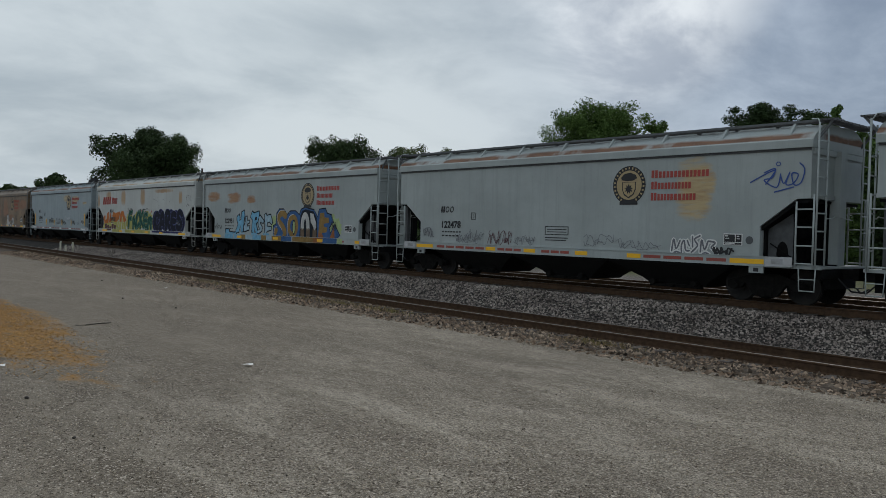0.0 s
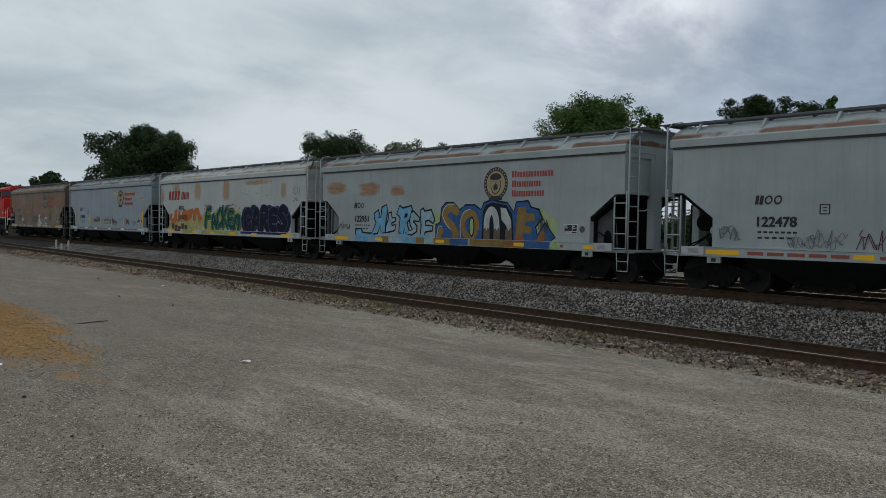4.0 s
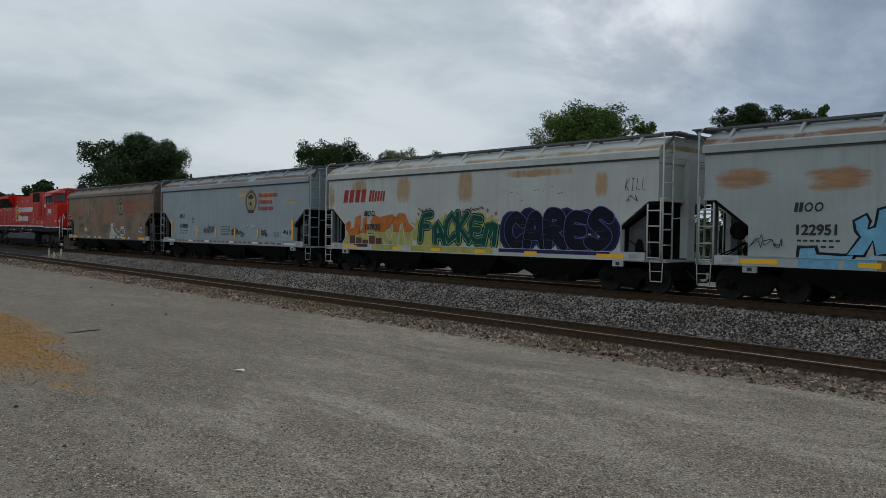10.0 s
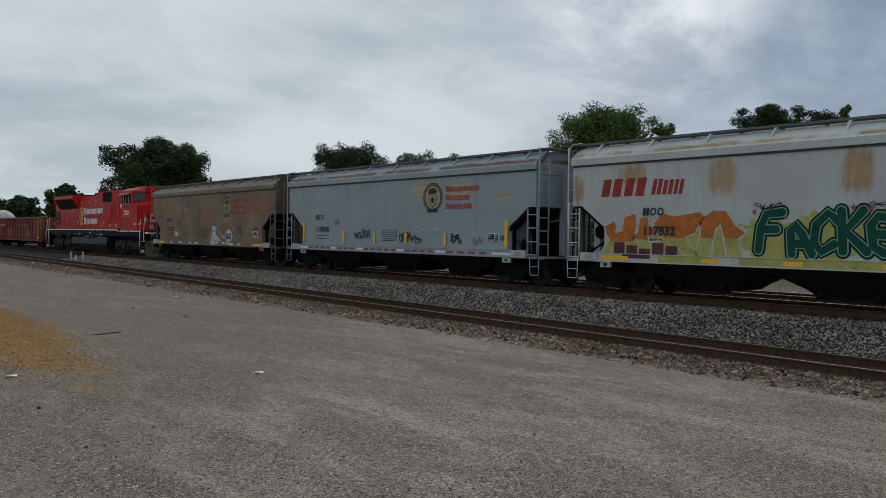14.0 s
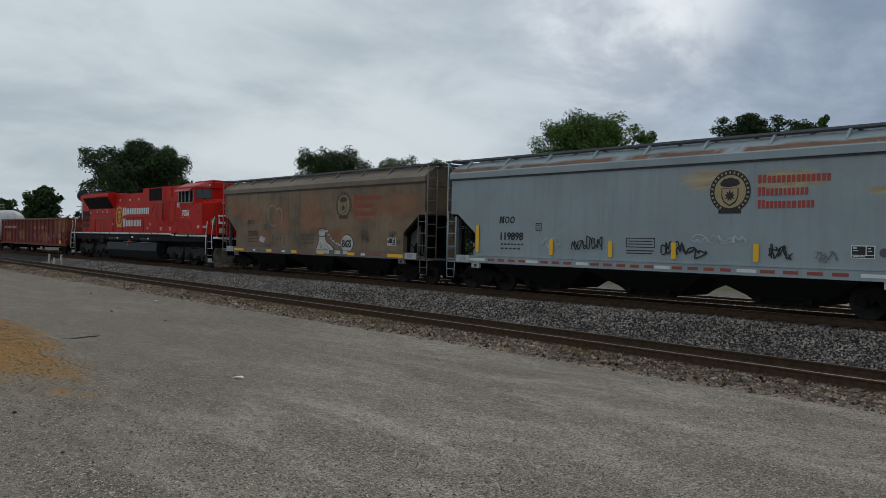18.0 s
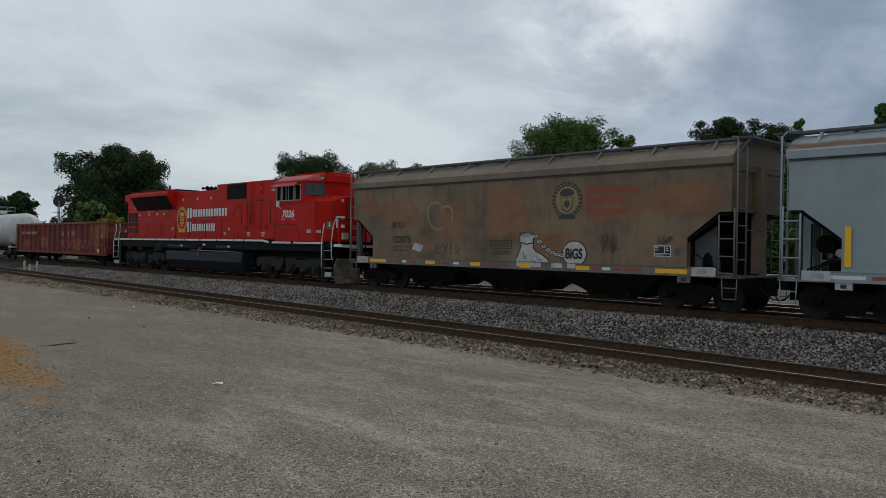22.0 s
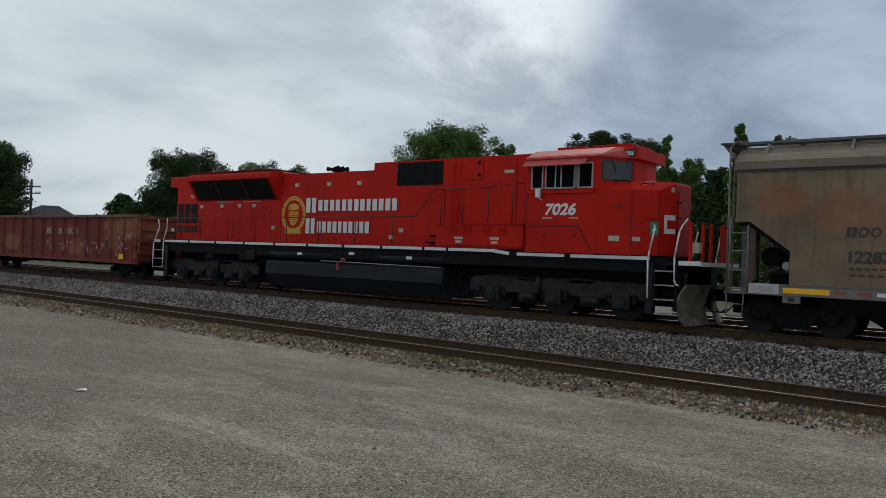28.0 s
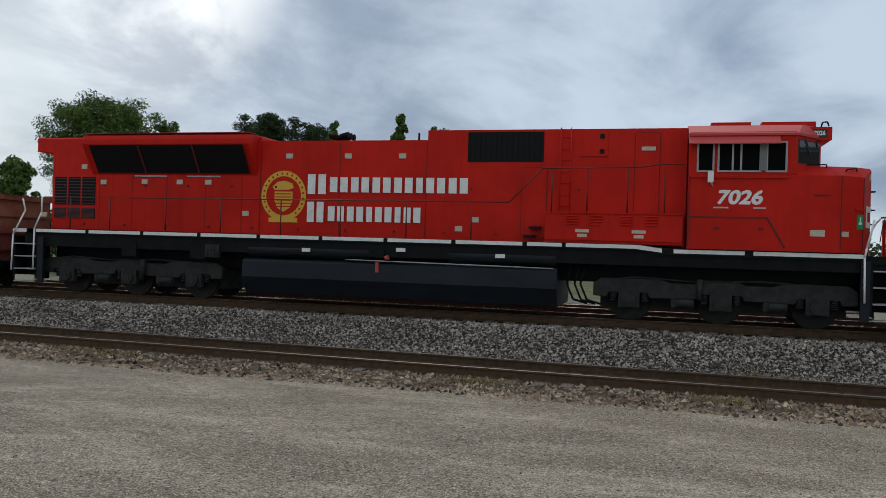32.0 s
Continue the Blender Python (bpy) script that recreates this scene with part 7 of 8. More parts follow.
    part("warning_mark", boxes((8.5, 8.9, -1.585, -1.58, 0.95, 1.2)), M_YELLOW, g)
    CARS.append((g, x))


def tank_car(x):
    t = thing("tank_car", "dusty white cylindrical tank car with top platform", "rail car")
    white = mat("tank_white", (0.58, 0.57, 0.54), 0.5, second=(0.4, 0.37, 0.33), scale=0.8, amount=0.42, third=(0.28, 0.25, 0.22), third_scale=3, third_amount=0.3, stretch=(1.5, 1, 0.6))
    bm = bmesh.new()
    prof = [(-8.75, 0.25), (-8.68, 0.7), (-8.5, 1.1), (-8.25, 1.38), (-7.95, 1.5), (7.95, 1.5), (8.25, 1.38), (8.5, 1.1), (8.68, 0.7), (8.75, 0.25)]
    made = loft(bm, [[(a, r * math.cos(w), 2.62 + r * math.sin(w)) for w in np.linspace(0, 2 * math.pi, 40, endpoint=False)] for a, r in prof])
    for f in made[:-2]:
        f.smooth = True
    part("tank", bm, white, t)
    for a in (-5, -2.4, 2.4, 5):
        bm = bmesh.new()
        cyl(bm, (a - 0.04, 0, 2.62), (a + 0.04, 0, 2.62), 1.508, 40)
        part("weld_band", bm, white, t)
    bm = bmesh.new()
    cyl(bm, (0, 0, 4.0), (0, 0, 4.45), 0.5, 20)
    part("dome", bm, white, t)
    bm = bmesh.new()
    for a in (-1.3, 1.3):
        for y in (-0.9, 0.9):
            cyl(bm, (a, y, 3.75), (a, y, 4.85), 0.03, 6)
    for z in (4.5, 4.85):
        tube(bm, [(-1.3, -0.9, z), (1.3, -0.9, z), (1.3, 0.9, z), (-1.3, 0.9, z), (-1.3, -0.9, z)], 0.025)
    part("top_rail", bm, M_STEEL, t)
    part("top_platform", boxes((-1.4, 1.4, -0.95, 0.95, 4.12, 4.16)), M_GRATE, t)
    part("underframe", boxes((-9.2, 9.2, -0.35, 0.35, 0.7, 1.15)), M_BLACK, t)
    for s in (-1, 1):
        part("end_platform", boxes((*sorted((s * 8.2, s * 9.3)), -1.5, 1.5, 1.05, 1.15)), white, t)
        part("saddle", boxes((*sorted((s * 6.4, s * 7.0)), -1.0, 1.0, 0.9, 1.6)), M_BLACK, t)
        bm = bmesh.new()
        tube(bm, [(s * 9.25, -1.45, 1.15), (s * 9.25, -1.45, 2.1), (s * 9.25, 1.45, 2.1), (s * 9.25, 1.45, 1.15)], 0.025)
        tube(bm, [(s * 8.6, -1.5, 0.45), (s * 8.6, -1.5, 1.9), (s * 9.1, -1.5, 1.9), (s * 9.1, -1.5, 0.45)], 0.02)
        part("end_rail", bm, white, t)
        truck(t, s * 6.7)
        coupler(t, s * 9.2, s)
    CARS.append((t, x))


gondola(-76.55)
tank_car(-97.7)


# ---- trees and houses behind the tracks ----
M_LEAF = mat("leaves_dark", (0.058, 0.09, 0.032), 0.75, island=0.3, second=(0.026, 0.045, 0.016), scale=0.35, amount=0.5, spec=0.15)
M_LEAF2 = mat("leaves_green", (0.13, 0.205, 0.052), 0.7, island=0.3, second=(0.055, 0.10, 0.024), scale=0.4, amount=0.5, spec=0.15)
M_LEAF3 = mat("leaves_pale", (0.12, 0.15, 0.055), 0.75, island=0.5, second=(0.07, 0.095, 0.035), scale=0.4, amount=0.5, spec=0.15)
M_LEAF4 = mat("leaves_yellow", (0.28, 0.25, 0.03), 0.7, island=0.4, second=(0.12, 0.13, 0.03), scale=0.8, amount=0.5, spec=0.15)
M_LEAF5 = mat("leaves_purple", (0.038, 0.026, 0.04), 0.75, island=0.6, second=(0.022, 0.018, 0.024), scale=0.35, amount=0.5, spec=0.15)
M_BARK = mat("bark", (0.05, 0.042, 0.034), 0.95, second=(0.03, 0.025, 0.02), scale=5, amount=0.5, stretch=(1, 1, 0.2), bump=0.02)


def spot(az, dist):
    a = radians(az + 0.58)
    return -dist * math.sin(a), dist * math.cos(a)


def leaf_mesh(name, blobs, count, size, seed, material):
    """Small folded leaf sprays in clumps (x, y, z, width, height), loose at the rim of each clump."""
    r = np.random.RandomState(seed)
    B = np.array(blobs)
    vol = B[:, 3] ** 1.4 * B[:, 4] ** 0.6
    k = r.choice(len(B), count, p=vol / vol.sum())
    d = r.normal(size=(count, 3))
    d /= np.linalg.norm(d, axis=1)[:, None]
    lump = 1 + 0.2 * np.sin(5 * d[:, 0] + k) * np.sin(4 * d[:, 2] + 2 * k) + 0.07 * r.normal(size=count)
    d *= np.minimum(r.rand(count) ** 0.4 * lump, 1.0)[:, None]
    p = B[k, :3] + d * B[k][:, [3, 3, 4]]
    s = (size * (0.45 + 0.8 * r.rand(count)))[:, None]
    a = 0.55 * r.normal(size=(count, 3)) + 1.1 * d + np.array([0, 0, 0.45])
    a /= np.linalg.norm(a, axis=1)[:, None]
    b = np.cross(a, r.normal(size=(count, 3)))
    b /= np.linalg.norm(b, axis=1)[:, None]
    c = np.cross(a, b)
    verts = np.stack([p + b * s, p + c * s * 0.5 + a * s * 0.18, p - b * s * 0.9, p - c * s * 0.5 + a * s * 0.18], 1).reshape(-1, 3)
    f = np.array([(0, 1, 2), (0, 2, 3)])[None] + 4 * np.arange(count)[:, None, None]
    me = bpy.data.meshes.new(name)
    me.from_pydata(verts.tolist(), [], f.reshape(-1, 3).tolist())
    me.materials.append(material)
    return me


def tree(label, az, dist, el, wide, seed, count=9000, leaf=0.3, material=None, low=0.22, blobs=16, name="tree", tip=0.0, dome=2.4):
    """A tree whose top stands at the elevation el and whose crown is wide degrees across, seen from the eye.
    Limbs carry clumps of leaves inside a lobed dome; tip narrows the top, a higher dome flattens it."""
    rnd = random.Random(seed)
    x, y = spot(az, dist)
    z0 = ground_z(x, y)
    height = EYE[2] + dist * math.tan(radians(el)) - z0
    width = 2 * dist * math.tan(radians(wide / 2))
    t = thing(name, label, "tree" if name == "tree" else "bush", "", pose(x, y, z0 - 0.05))
    base = height * low
    rx, tall = width / 2, height - base
    bm = bmesh.new()
    r0 = 0.014 * height + 0.04
    bend = [(rnd.uniform(-0.25, 0.25) * k, rnd.uniform(-0.25, 0.25) * k) for k in (0, 0.5, 1.0, 1.4)]
    pts = [(bend[i][0], bend[i][1], height * h) for i, h in enumerate((0, 0.25, 0.5, 0.8))]
    for i in range(3):
        cyl(bm, pts[i], pts[i + 1], r0 * (1 - 0.28 * i), 9, r0 * (0.72 - 0.26 * i))
    lobes = [(rnd.uniform(0, 6.28), rnd.randint(2, 4), rnd.uniform(0.08, 0.17)) for i in range(3)]
    bl = []
    n = 6 + int(blobs * 0.95)
    for i in range(n):
        u = (i + 0.5) / n                          # height in the crown
        w = i * 2.39996 + rnd.uniform(-0.5, 0.5)
        v = max(0.0, u - 0.42) / 0.58
        env = max(0.05, 1 - v ** dome) ** (1 / dome) * (1 - tip * max(0, u - 0.2)) * (1 - 0.25 * max(0.0, 0.3 - u) / 0.3)
        env *= 1 + sum(k * math.sin(m * w + q + 4 * u) for q, m, k in lobes)
        q = min(rx, tall * 0.5) * rnd.uniform(0.30, 0.46) * (1 - 0.4 * tip * u) * (1.15 if n < 22 else 0.9)
        far = max(0.0, rx * env - q * 0.9) * rnd.choice((1.0, 1.0, 0.92, 0.7))
        c = Vector((far * math.cos(w), far * math.sin(w), min(height - q, base + tall * u + rnd.uniform(-0.05, 0.05) * tall)))
        cyl(bm, (pts[1][0], pts[1][1], min(height * rnd.uniform(0.2, 0.5), max(0.3, c.z - 0.2))), c, r0 * 0.4, 6, 0.02)
        # each limb ends in a bough of smaller clumps, fuller above and outside
        for k in range(5):
            d = Vector((rnd.gauss(0, 1) + 0.5 * math.cos(w), rnd.gauss(0, 1) + 0.5 * math.sin(w), rnd.gauss(0, 0.8) + 0.35)).normalized()
            p = q * rnd.uniform(0.3, 0.5)
            e = c + d * (q - p * 0.8)
            bl.append((*e, p * 1.1, p * rnd.uniform(0.7, 1.0) * (1 + 1.6 * tip)))
        bl.append((*c, q * 0.72, q * 0.66))
        bl.append((c.x * 0.55, c.y * 0.55, c.z - 0.06 * tall, q * 0.85, q * 0.75))
    bl.append((0, 0, base + tall * 0.42, rx * 0.72 * (1 - 0.5 * tip), tall * 0.4))
    bl.append((0, 0, height - tall * 0.28, rx * 0.5 * (1 - tip), tall * 0.22))
    part("trunk", bm, M_BARK, t)
    part("crown", leaf_mesh("crown", bl, count, leaf * 1.5, seed, material or M_LEAF), None, t)
    return t


tree("broad dark green maple tree with ragged crown", 68.3, 105, 6.5, 8.2, 3, 94500, 0.116, low=0.1, blobs=40, dome=2.0)
tree("dark green distant tree on the horizon", 74.0, 135, 3.15, 2.4, 11, 8775, 0.230)
tree("dark green distant tree on the horizon", 76.6, 140, 2.3, 2.4, 12, 7020, 0.230)
tree("leafy green bush below a maple", 69.9, 96, 2.8, 3.0, 13, 10530, 0.166, M_LEAF2, 0.05, 12, "bush")
tree("yellow-green bush below a maple", 68.7, 93, 1.98, 2.0, 14, 6142, 0.141, M_LEAF4, 0.05, 9, "bush")
tree("small round dark green tree behind a house", 59.6, 120, 3.3, 2.6, 15, 10530, 0.192)
tree("dark green round-topped tree behind the train", 55.6, 105, 6.65, 7.8, 5, 70875, 0.111, low=0.04, blobs=30, dome=2.2)
tree("pale green leafy tree behind the train", 50.2, 110, 6.15, 6.4, 6, 51975, 0.111, M_LEAF3, 0.03, 24, dome=2.4)
tree("dark green dense tree behind the train", 48.6, 100, 5.9, 5.4, 35, 42525, 0.106, M_LEAF, 0.02, 22, dome=2.0)
tree("dark purple-leaved tree behind the train", 45.9, 102, 5.0, 4.2, 36, 15795, 0.128, M_LEAF5, 0.02, 14)
tree("green leafy tree behind the train", 42.6, 95, 4.95, 3.2, 7, 12285, 0.179, M_LEAF2, 0.1)
tree("large leafy green walnut tree behind the tracks", 37.2, 66, 9.4, 8.5, 8, 113400, 0.069, M_LEAF2, 0.25, 34, dome=3.6)
tree("slim green sapling beside a larger tree", 33.4, 66, 8.1, 2.6, 16, 12285, 0.083, M_LEAF2, 0.35, 9, dome=3.0)
tree("small dark green tree top behind the tracks", 30.5, 74, 7.3, 2.0, 27, 6142, 0.096, M_LEAF, 0.4, 8)
tree("tall dark green oak tree behind the tracks", 26.7, 76, 9.4, 5.4, 9, 56700, 0.079, M_LEAF, 0.25, 26, dome=2.8)
tree("dark green tree with thin outer twigs", 24.0, 77, 8.6, 5.0, 17, 37800, 0.079, M_LEAF, 0.2, 20, dome=3.0)
tree("slim green poplar tree with upright crown", 22.4, 70, 8.8, 1.9, 18, 14040, 0.083, M_LEAF2, 0.2, 12, tip=0.35)
tree("low green tree among poplars", 20.8, 70, 7.2, 3.6, 19, 37800, 0.074, M_LEAF2, 0.03, 16, dome=2.8)
tree("tall slim green poplar tree with upright crown", 17.7, 62, 9.6, 2.6, 20, 37800, 0.063, M_LEAF2, 0.05, 20, tip=0.45)
tree("thin green poplar tree behind the tracks", 15.2, 64, 8.6, 1.5, 21, 5265, 0.109, M_LEAF3, 0.1, 10, tip=0.6)
tree("dark green tree of a wood edge", 19.2, 66, 6.6, 3.4, 22, 14040, 0.128, M_LEAF, 0.03, 16)
tree("leafy green bush by the tracks", 16.3, 60, 5.6, 2.6, 23, 11407, 0.122, M_LEAF2, 0.03, 12)
tree("leafy green tree of a wood edge", 23.2, 72, 6.6, 3.6, 28, 12285, 0.128, M_LEAF2, 0.03, 14)
tree("dark green tree of a wood edge", 26.0, 74, 6.9, 3.6, 29, 12285, 0.128, M_LEAF, 0.03, 14)
tree("airy green tree with thin open crown", 14.4, 64, 8.7, 3.4, 41, 9126, 0.077, M_LEAF2, 0.1, 13, tip=0.3)
tree("leafy green tree of a wood edge", 12.6, 70, 4.2, 4.0, 42, 21060, 0.096, M_LEAF2, 0.02, 18, dome=2.6)
tree("dark green tree of a wood edge", 10.0, 74, 4.6, 4.4, 43, 21060, 0.096, M_LEAF, 0.02, 18, dome=2.6)
tree("low green bush by the tracks", 7.4, 66, 2.9, 3.6, 44, 14040, 0.096, M_LEAF2, 0.02, 14, "bush")
tree("dark green bush by a white house", 3.7, 110, 1.75, 2.8, 24, 8775, 0.128, M_LEAF, 0.03, 10, "bush")
tree("dark green tree beyond the tracks", -8.0, 80, 5.3, 5.0, 37, 33075, 0.090, M_LEAF, 0.05, 22)
tree("leafy green bush beyond the tracks", -5.4, 72, 3.2, 3.6, 38, 12285, 0.102, M_LEAF2, 0.03, 12, "bush")
tree("dark green tree behind a white house", -0.6, 185, 1.7, 3.0, 25, 10530, 0.192, M_LEAF, 0.03, 12)
tree("green tree beside a white house", -3.6, 110, 2.4, 3.2, 26, 10530, 0.166, M_LEAF2, 0.03, 12)


def wood(name, label, az0, az1, dist, el0, el1, seed, count, leaf, material, lumps):
    """A far belt of trees and scrub with an uneven top."""
    rnd = random.Random(seed)
    bl = []
    for i in range(lumps):
        az = az0 + (az1 - az0) * (i + rnd.random()) / lumps
        d = dist * rnd.uniform(0.94, 1.08)
        x, y = spot(az, d)
        h = EYE[2] + d * math.tan(radians(rnd.uniform(el0, el1)))
        r = rnd.uniform(0.6, 1.0) * abs(az1 - az0) * math.pi / 180 * dist / lumps * 1.3
        bl.append((x, y, h * 0.5, r, h * 0.5))
    ob = new(name, leaf_mesh(name, bl, count, leaf, seed, material))
    return tagged(ob, label, "woodland", "", "stuff")


wood("far_wood", "dark green belt of distant trees along the horizon", 84, 42, 170, 1.2, 2.3, 31, 26000, 0.6, M_LEAF, 34)
wood("far_wood", "dark green belt of distant trees along the horizon", 44, -45, 150, 1.2, 2.3, 32, 30000, 0.6, M_LEAF, 44)
wood("tree_belt", "dark green row of trees behind the train", 58, 43.5, 114, 3.2, 4.4, 34, 34000, 0.3, M_LEAF, 16)
wood("scrub", "green scrub and bushes beyond the tracks", 60, 12, 74, 0.2, 2.4, 33, 26000, 0.24, M_LEAF, 40)


def house(label, az, dist, width, depth, eave, ridge, wall, roof, turn, windows):
    x, y = spot(az, dist)
    h = thing("house", label, "house", "", pose(x, y, ground_z(x, y) - 0.1, 0, 0, turn))
    w, d = width / 2, depth / 2
    part("wall", boxes((-w, w, -d, d, 0, eave)), wall, h)
    bm = bmesh.new()
    o = 0.5
    r = max(0.2, w - d)
    v = [bm.verts.new(p) for p in ((-w - o, -d - o, eave), (w + o, -d - o, eave), (w + o, d + o, eave), (-w - o, d + o, eave), (-r, 0, ridge), (r, 0, ridge))]
    for f in ((0, 1, 5, 4), (1, 2, 5), (2, 3, 4, 5), (3, 0, 4), (3, 2, 1, 0)):
        bm.faces.new([v[i] for i in f])
    part("roof", bm, roof, h)
    for a, z in windows:
        win = part("window", boxes((a - 0.5, a + 0.5, -d - 0.05, -d, z, z + 1.4)), M_WHITE, h)
        part("pane", boxes((a - 0.4, a + 0.4, -d - 0.06, -d - 0.05, z + 0.1, z + 1.3)), M_GLASS, win)
    return h


M_SLATE = mat("roof_shingle_dark", (0.025, 0.027, 0.033), 0.85, second=(0.04, 0.04, 0.045), scale=3, amount=0.5, bump=0.02, bump_scale=12)
M_CLAP = mat("white_siding", (0.62, 0.64, 0.68), 0.7, second=(0.5, 0.52, 0.56), scale=1.5, amount=0.4, stretch=(0.3, 0.3, 4))
house("low dark-roofed house behind the tracks", 63.9, 112, 9, 7, 4.4, 6.8, M_CLAP, M_SLATE, 55, [(-2, 1.2), (2, 1.2)])
white_house = house("white two-storey wooden house with grey roof", 0.4, 150, 5.4, 6, 4.9, 6.2, M_CLAP, mat("roof_grey", (0.07, 0.075, 0.085), 0.85, second=(0.05, 0.05, 0.055), scale=3, amount=0.5), -8,
                    [(-1.2, 3.0), (1.2, 3.0), (-1.7, 0.9), (1.7, 0.9)])
part("porch_roof", boxes((-3.0, 2.2, -5.2, -3.4, 2.5, 2.75)), M_SLATE, white_house)
for a in (-2.9, -0.4, 2.1):
    part("porch_post", boxes((a - 0.08, a + 0.08, -5.1, -4.94, 0, 2.5)), M_CLAP, white_house)
part("porch_floor", boxes((-3.0, 2.2, -5.2, -3.5, 0, 0.4)), M_CLAP, white_house)


def pole(az, dist, el, turn):
    x, y = spot(az, dist)
    h = EYE[2] + dist * math.tan(radians(el))
    p = thing("utility_pole", "weathered wooden utility pole with two crossarms", "utility pole", "", pose(x, y, 0.1, 0, 0, turn))
    bm = bmesh.new()
    cyl(bm, (0, 0, 0), (0, 0, h), 0.16, 10, 0.11)
    part("post", bm, M_BARK, p)
    for z in (h - 0.8, h - 1.5):
        arm = part("crossarm", boxes((-1.1, 1.1, -0.06, 0.06, z - 0.06, z + 0.06)), M_BARK, p)
        for a in (-1.0, -0.6, 0.6, 1.0):
            bm = bmesh.new()
            cyl(bm, (a, 0, z + 0.06), (a, 0, z + 0.22), 0.045, 8, 0.03)
            part("insulator", bm, M_STEEL, arm)


pole(65.0, 98, 3.8, 30)


def plain_post(az, dist, el):
    x, y = spot(az, dist)
    h = EYE[2] + dist * math.tan(radians(el))
    p = thing("wooden_post", "slim grey wooden post in the grass", "post", "", pose(x, y, ground_z(x, y) - 0.1))
    bm = bmesh.new()
    cyl(bm, (0, 0, 0), (0, 0, h), 0.12, 10, 0.09)
    part("shaft", bm, M_STEEL, p)
    part("cap", boxes((-0.14, 0.14, -0.14, 0.14, h, h + 0.06)), M_BARK, p)


plain_post(4.3, 90, 1.7)


def signal(az, dist, el):
    x, y = spot(az, dist)
    h = EYE[2] + dist * math.tan(radians(el)) - 0.2
    s = thing("railway_signal", "railway signal with a round black target on a grey mast", "signal", "", pose(x, y, 0.15, 0, 0, 62))
    bm = bmesh.new()
    cyl(bm, (0, 0, 0), (0, 0, h - 0.6), 0.09, 10)
    part("mast", bm, M_STEEL, s)
    bm = bmesh.new()
    cyl(bm, (0, -0.05, h - 0.65), (0, 0.0, h - 0.65), 0.62, 24)
    part("target", bm, M_INK, s)
    for a, z in ((0, 0.2), (-0.2, -0.12), (0.2, -0.12)):
        bm = bmesh.new()
        cyl(bm, (a, -0.3, h - 0.65 + z), (a, -0.05, h - 0.65 + z), 0.12, 12)
        part("lamp_hood", bm, M_INK, s)
    part("platform", boxes((-0.6, 0.6, -0.3, 0.5, h - 1.85, h - 1.8)), M_STEEL, s)
    ladder("mast_ladder", s, M_STEEL, [((-0.2, 0.25, 0), (-0.2, 0.2, h - 0.9)), ((0.2, 0.25, 0), (0.2, 0.2, h - 0.9))], [((-0.2, 0.23, z), (0.2, 0.23, z)) for z in np.arange(0.4, h - 1, 0.4)], 0.015)
    part("base_case", boxes((-0.5, 0.5, 0.6, 1.3, 0, 1.6)), M_STEEL, s)


signal(71.75, 96, 2.95)


# ---- small things on the lot ----
def posts():
    for i, (x, y, h) in enumerate(((-66.8, 18.82, 0.82), (-65.2, 18.74, 0.62), (-63.8, 18.86, 0.85))):
        p = thing("marker_post", "short cream-white marker post beside the track", "post", "marker posts", pose(x, y, ground_z(x, y) - 0.05, 2 * (i - 1), 3 * (i - 1), 0))
        bm = bmesh.new()
        cyl(bm, (0, 0, 0), (0, 0, h - 0.1), 0.07, 10)
        cyl(bm, (0, 0, h - 0.1), (0, 0, h), 0.09, 10, 0.05)
        part("shaft", bm, mat("post_cream", (0.6, 0.57, 0.45), 0.6, second=(0.4, 0.37, 0.3), scale=4, amount=0.4), p)
        part("reflector_band", boxes((-0.06, 0.06, -0.078, -0.07, h * 0.7, h * 0.78)), M_WHITE, p)


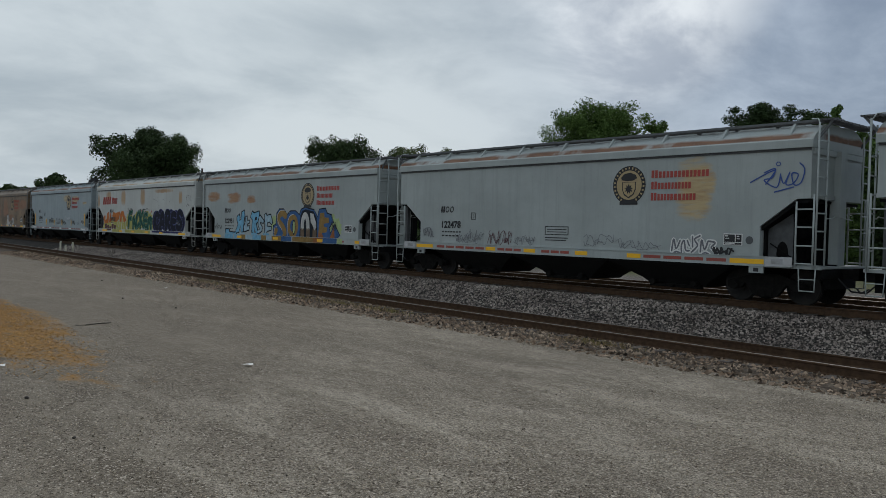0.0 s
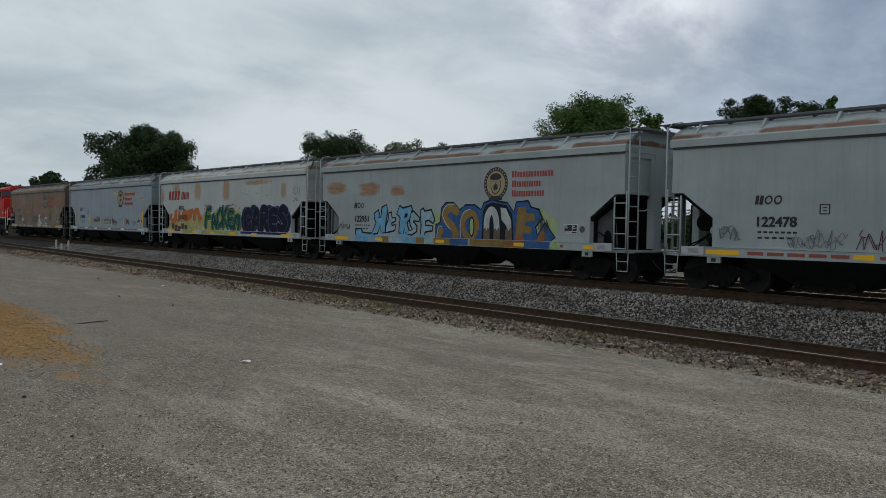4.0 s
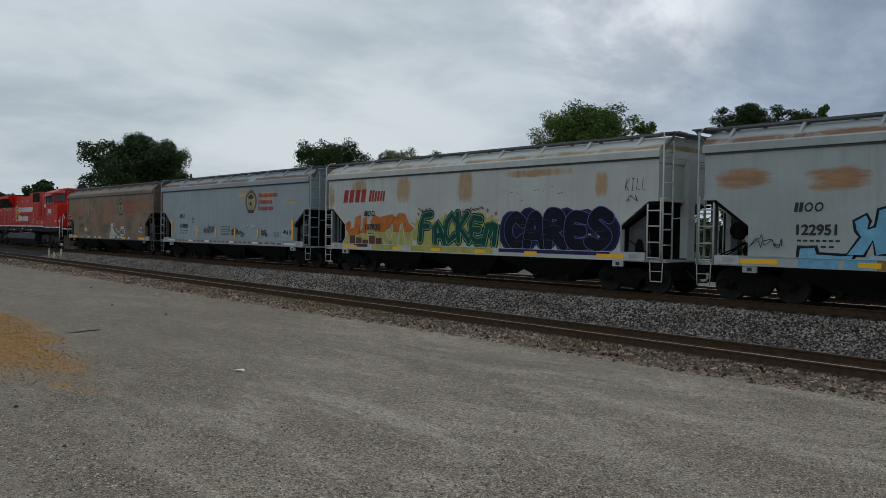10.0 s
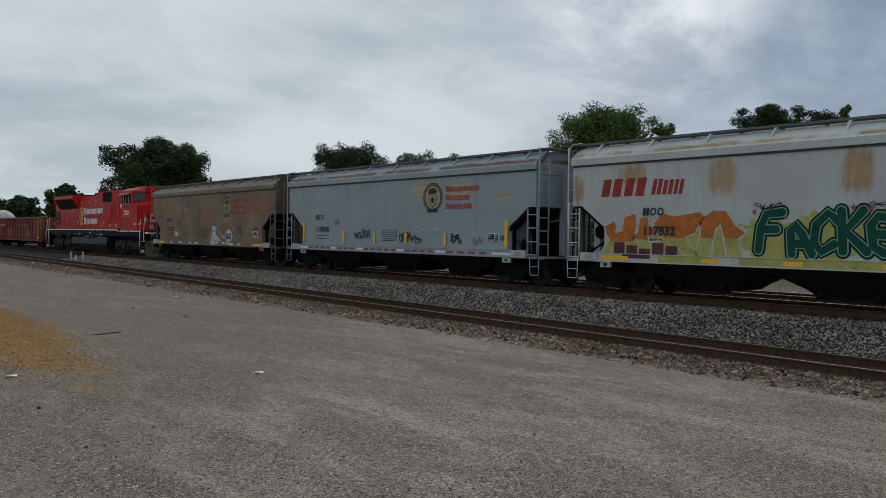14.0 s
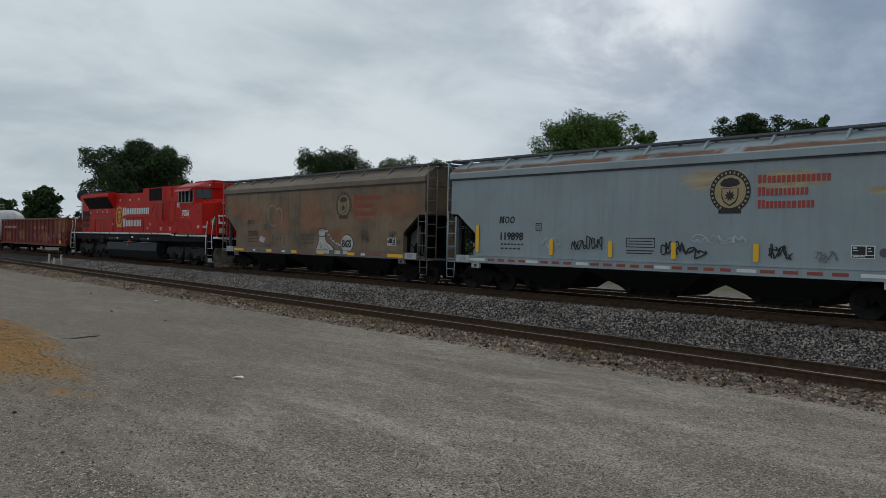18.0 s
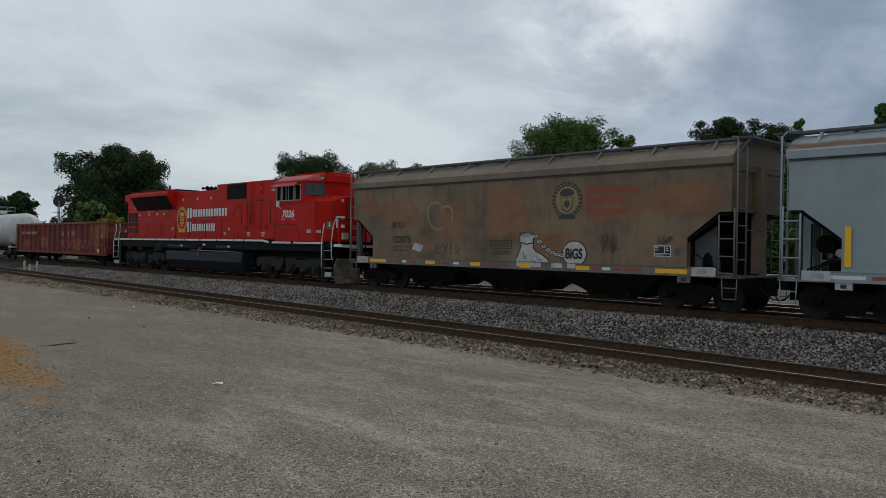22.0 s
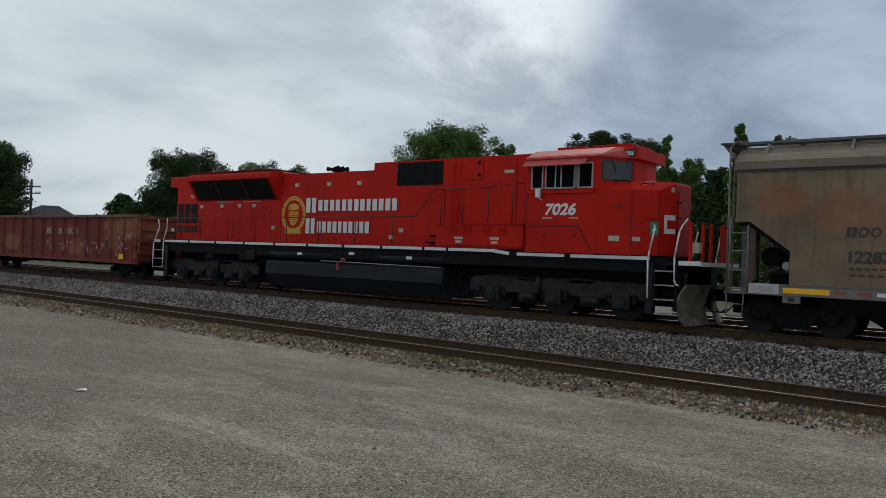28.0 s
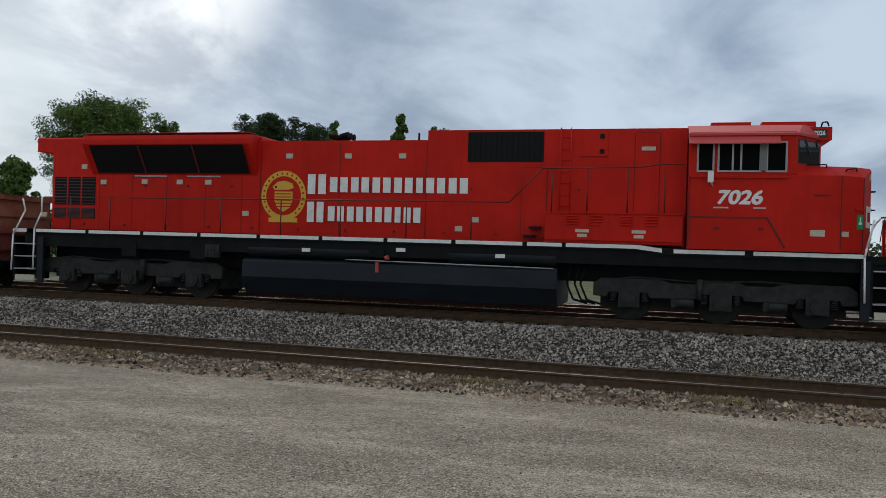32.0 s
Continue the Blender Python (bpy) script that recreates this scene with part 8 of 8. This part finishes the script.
def litter():
    bm = bmesh.new()
    v = [bm.verts.new(p) for p in ((-0.09, -0.05, 0.015), (0.02, -0.06, 0.03), (0.1, 0.0, 0.012), (0.06, 0.07, 0.035), (-0.06, 0.06, 0.02))]
    bm.faces.new(v)
    bmesh.ops.solidify(bm, geom=bm.faces[:], thickness=0.006)
    for x, y in ((-12.31, 6.47), (-31.5, 12.84), (-13.6, 2.98)):
        ob = part("paper_scrap", bm.copy(), M_WHITE, None, m=pose(x, y, ground_z(x, y) + 0.01, 0, 0, 40))
        tagged(ob, "crumpled scrap of white paper on gravel", "litter", "paper scraps")
    bm.free()
    # pale block of stone among the ballast
    for x, y, s, lab in ((-20.9, 18.2, 0.17, "pale whitish block of stone on the ballast"), (-4.5, 14.6, 0.055, "small dark lump lying on the gravel"), (-26.8, 9.5, 0.04, "small dark lump lying on the gravel"),
                         (-36.4, 12.0, 0.04, "small dark lump lying on the gravel"), (-23.2, 9.8, 0.032, "small dark lump lying on the gravel"), (-8.71, 2.62, 0.02, "small dark lump lying on the gravel"), (-11.0, 2.73, 0.028, "small dark lump lying on the gravel")):
        bm = bmesh.new()
        bmesh.ops.create_icosphere(bm, subdivisions=2, radius=s)
        for v in bm.verts:
            v.co *= 1 + 0.35 * noise.noise(v.co / s * 1.3 + Vector((x, y, 0)))
            v.co.z *= 0.7
        ob = part("stone", bm, mat("stone_pale", (0.5, 0.48, 0.45), 0.9, second=(0.36, 0.34, 0.31), scale=9, amount=0.5, bump=0.01) if s > 0.1 else mat("lump_dark", (0.075, 0.065, 0.055), 0.95), None, m=pose(x, y, ground_z(x, y) + s * 0.4))
        tagged(ob, lab, "stone")
    # thin raised strands drawn for a dark streak on the ground
    bm = bmesh.new()
    tube(bm, [(-0.72, 0.06, 0.015), (-0.5, 0.0, 0.02), (-0.25, 0.05, 0.015), (0.0, -0.02, 0.02), (0.3, 0.02, 0.02), (0.68, 0.08, 0.015)], 0.009)
    tube(bm, [(-0.05, -0.02, 0.02), (0.25, -0.03, 0.03), (0.55, 0.0, 0.02)], 0.013)
    ob = part("stick", bm, M_BARK, None, m=pose(-18.9, 5.9, ground_z(-18.9, 5.9) - 0.012, 0, 0, 106))
    tagged(ob, "thin dark streak along the gravel", "stick")


def blades(name, label, count, place, size, material, seed, lie=0.6):
    r = np.random.RandomState(seed)
    xy = place(r, count)
    h = size * (0.4 + 0.9 * r.rand(count))
    a = r.rand(count) * 6.283
    z = np.array([ground_z(p, q) for p, q in xy])
    w = 0.006 + 0.006 * r.rand(count)
    lean = h * lie * (0.5 + r.rand(count))
    b = r.rand(count) * 6.283
    p = np.stack([xy[:, 0], xy[:, 1], z], 1)
    u = np.stack([np.cos(a) * w, np.sin(a) * w, 0 * w], 1)
    top = p + np.stack([np.cos(b) * lean, np.sin(b) * lean, h], 1)
    mid = p + np.stack([np.cos(b) * lean * 0.35, np.sin(b) * lean * 0.35, h * 0.6], 1)
    verts = np.stack([p - u, p + u, mid - u * 0.8, mid + u * 0.8, top], 1).reshape(-1, 3)
    f = np.array([(0, 1, 3), (0, 3, 2), (2, 3, 4)])[None] + 5 * np.arange(count)[:, None, None]
    raw(name, verts.tolist(), f.reshape(-1, 3).tolist(), material, label, "grass", "stuff")


def straw_place(r, n):
    a, k = r.rand(n) * 6.283, np.sqrt(r.rand(n)) * (0.85 + 0.25 * r.rand(n))
    return np.stack([-27.34 + 14.2 * k * np.cos(a), 3.67 + 2.05 * k * np.sin(a)], 1)


def edge_place(r, n):
    c = r.randint(0, 9, n)
    x = np.array([-26.6, -22.8, -20.5, -3.4, 1.2, -33.0, -12.0, 2.2, -28.5])[c] + r.normal(size=n) * np.array([1.6, 0.9, 0.7, 0.3, 0.4, 2.0, 0.5, 0.4, 1.0])[c]
    y = near_y(x) - 1.45 + r.normal(size=n) * 0.22
    y[c == 7] += 3.1
    return np.stack([x, y], 1)


posts()
litter()
M_STRAW = mat("dry_straw", (0.42, 0.235, 0.075), 0.85, island=0.5, second=(0.3, 0.165, 0.05), scale=0.8, amount=0.5, spec=0.2)
M_WEED = mat("dry_weed", (0.22, 0.15, 0.075), 0.85, island=0.5, second=(0.2, 0.17, 0.06), scale=0.8, amount=0.5, spec=0.2)
blades("dry_grass", "patch of dry yellow straw-like grass on the lot", 26000, straw_place, 0.022, M_STRAW, 3, 3.0)
blades("weeds", "thin tufts of dry weeds along the siding", 3000, edge_place, 0.08, M_WEED, 4, 0.6)


# ---- what moves ----
def motions():
    for car, x in CARS:
        walk(car, [(t, pose(x + s, YC, ZR)) for t, s in TRAIN])
    ts, ss = [t for t, s in TRAIN], [s for t, s in TRAIN]
    for w, x, r in WHEELS:
        walk(w, [(t, pose(x, 0, r, 0, math.degrees(np.interp(t, ts, ss) / r) % 360, 0)) for t in np.arange(0, 32.1, 0.2)])


motions()
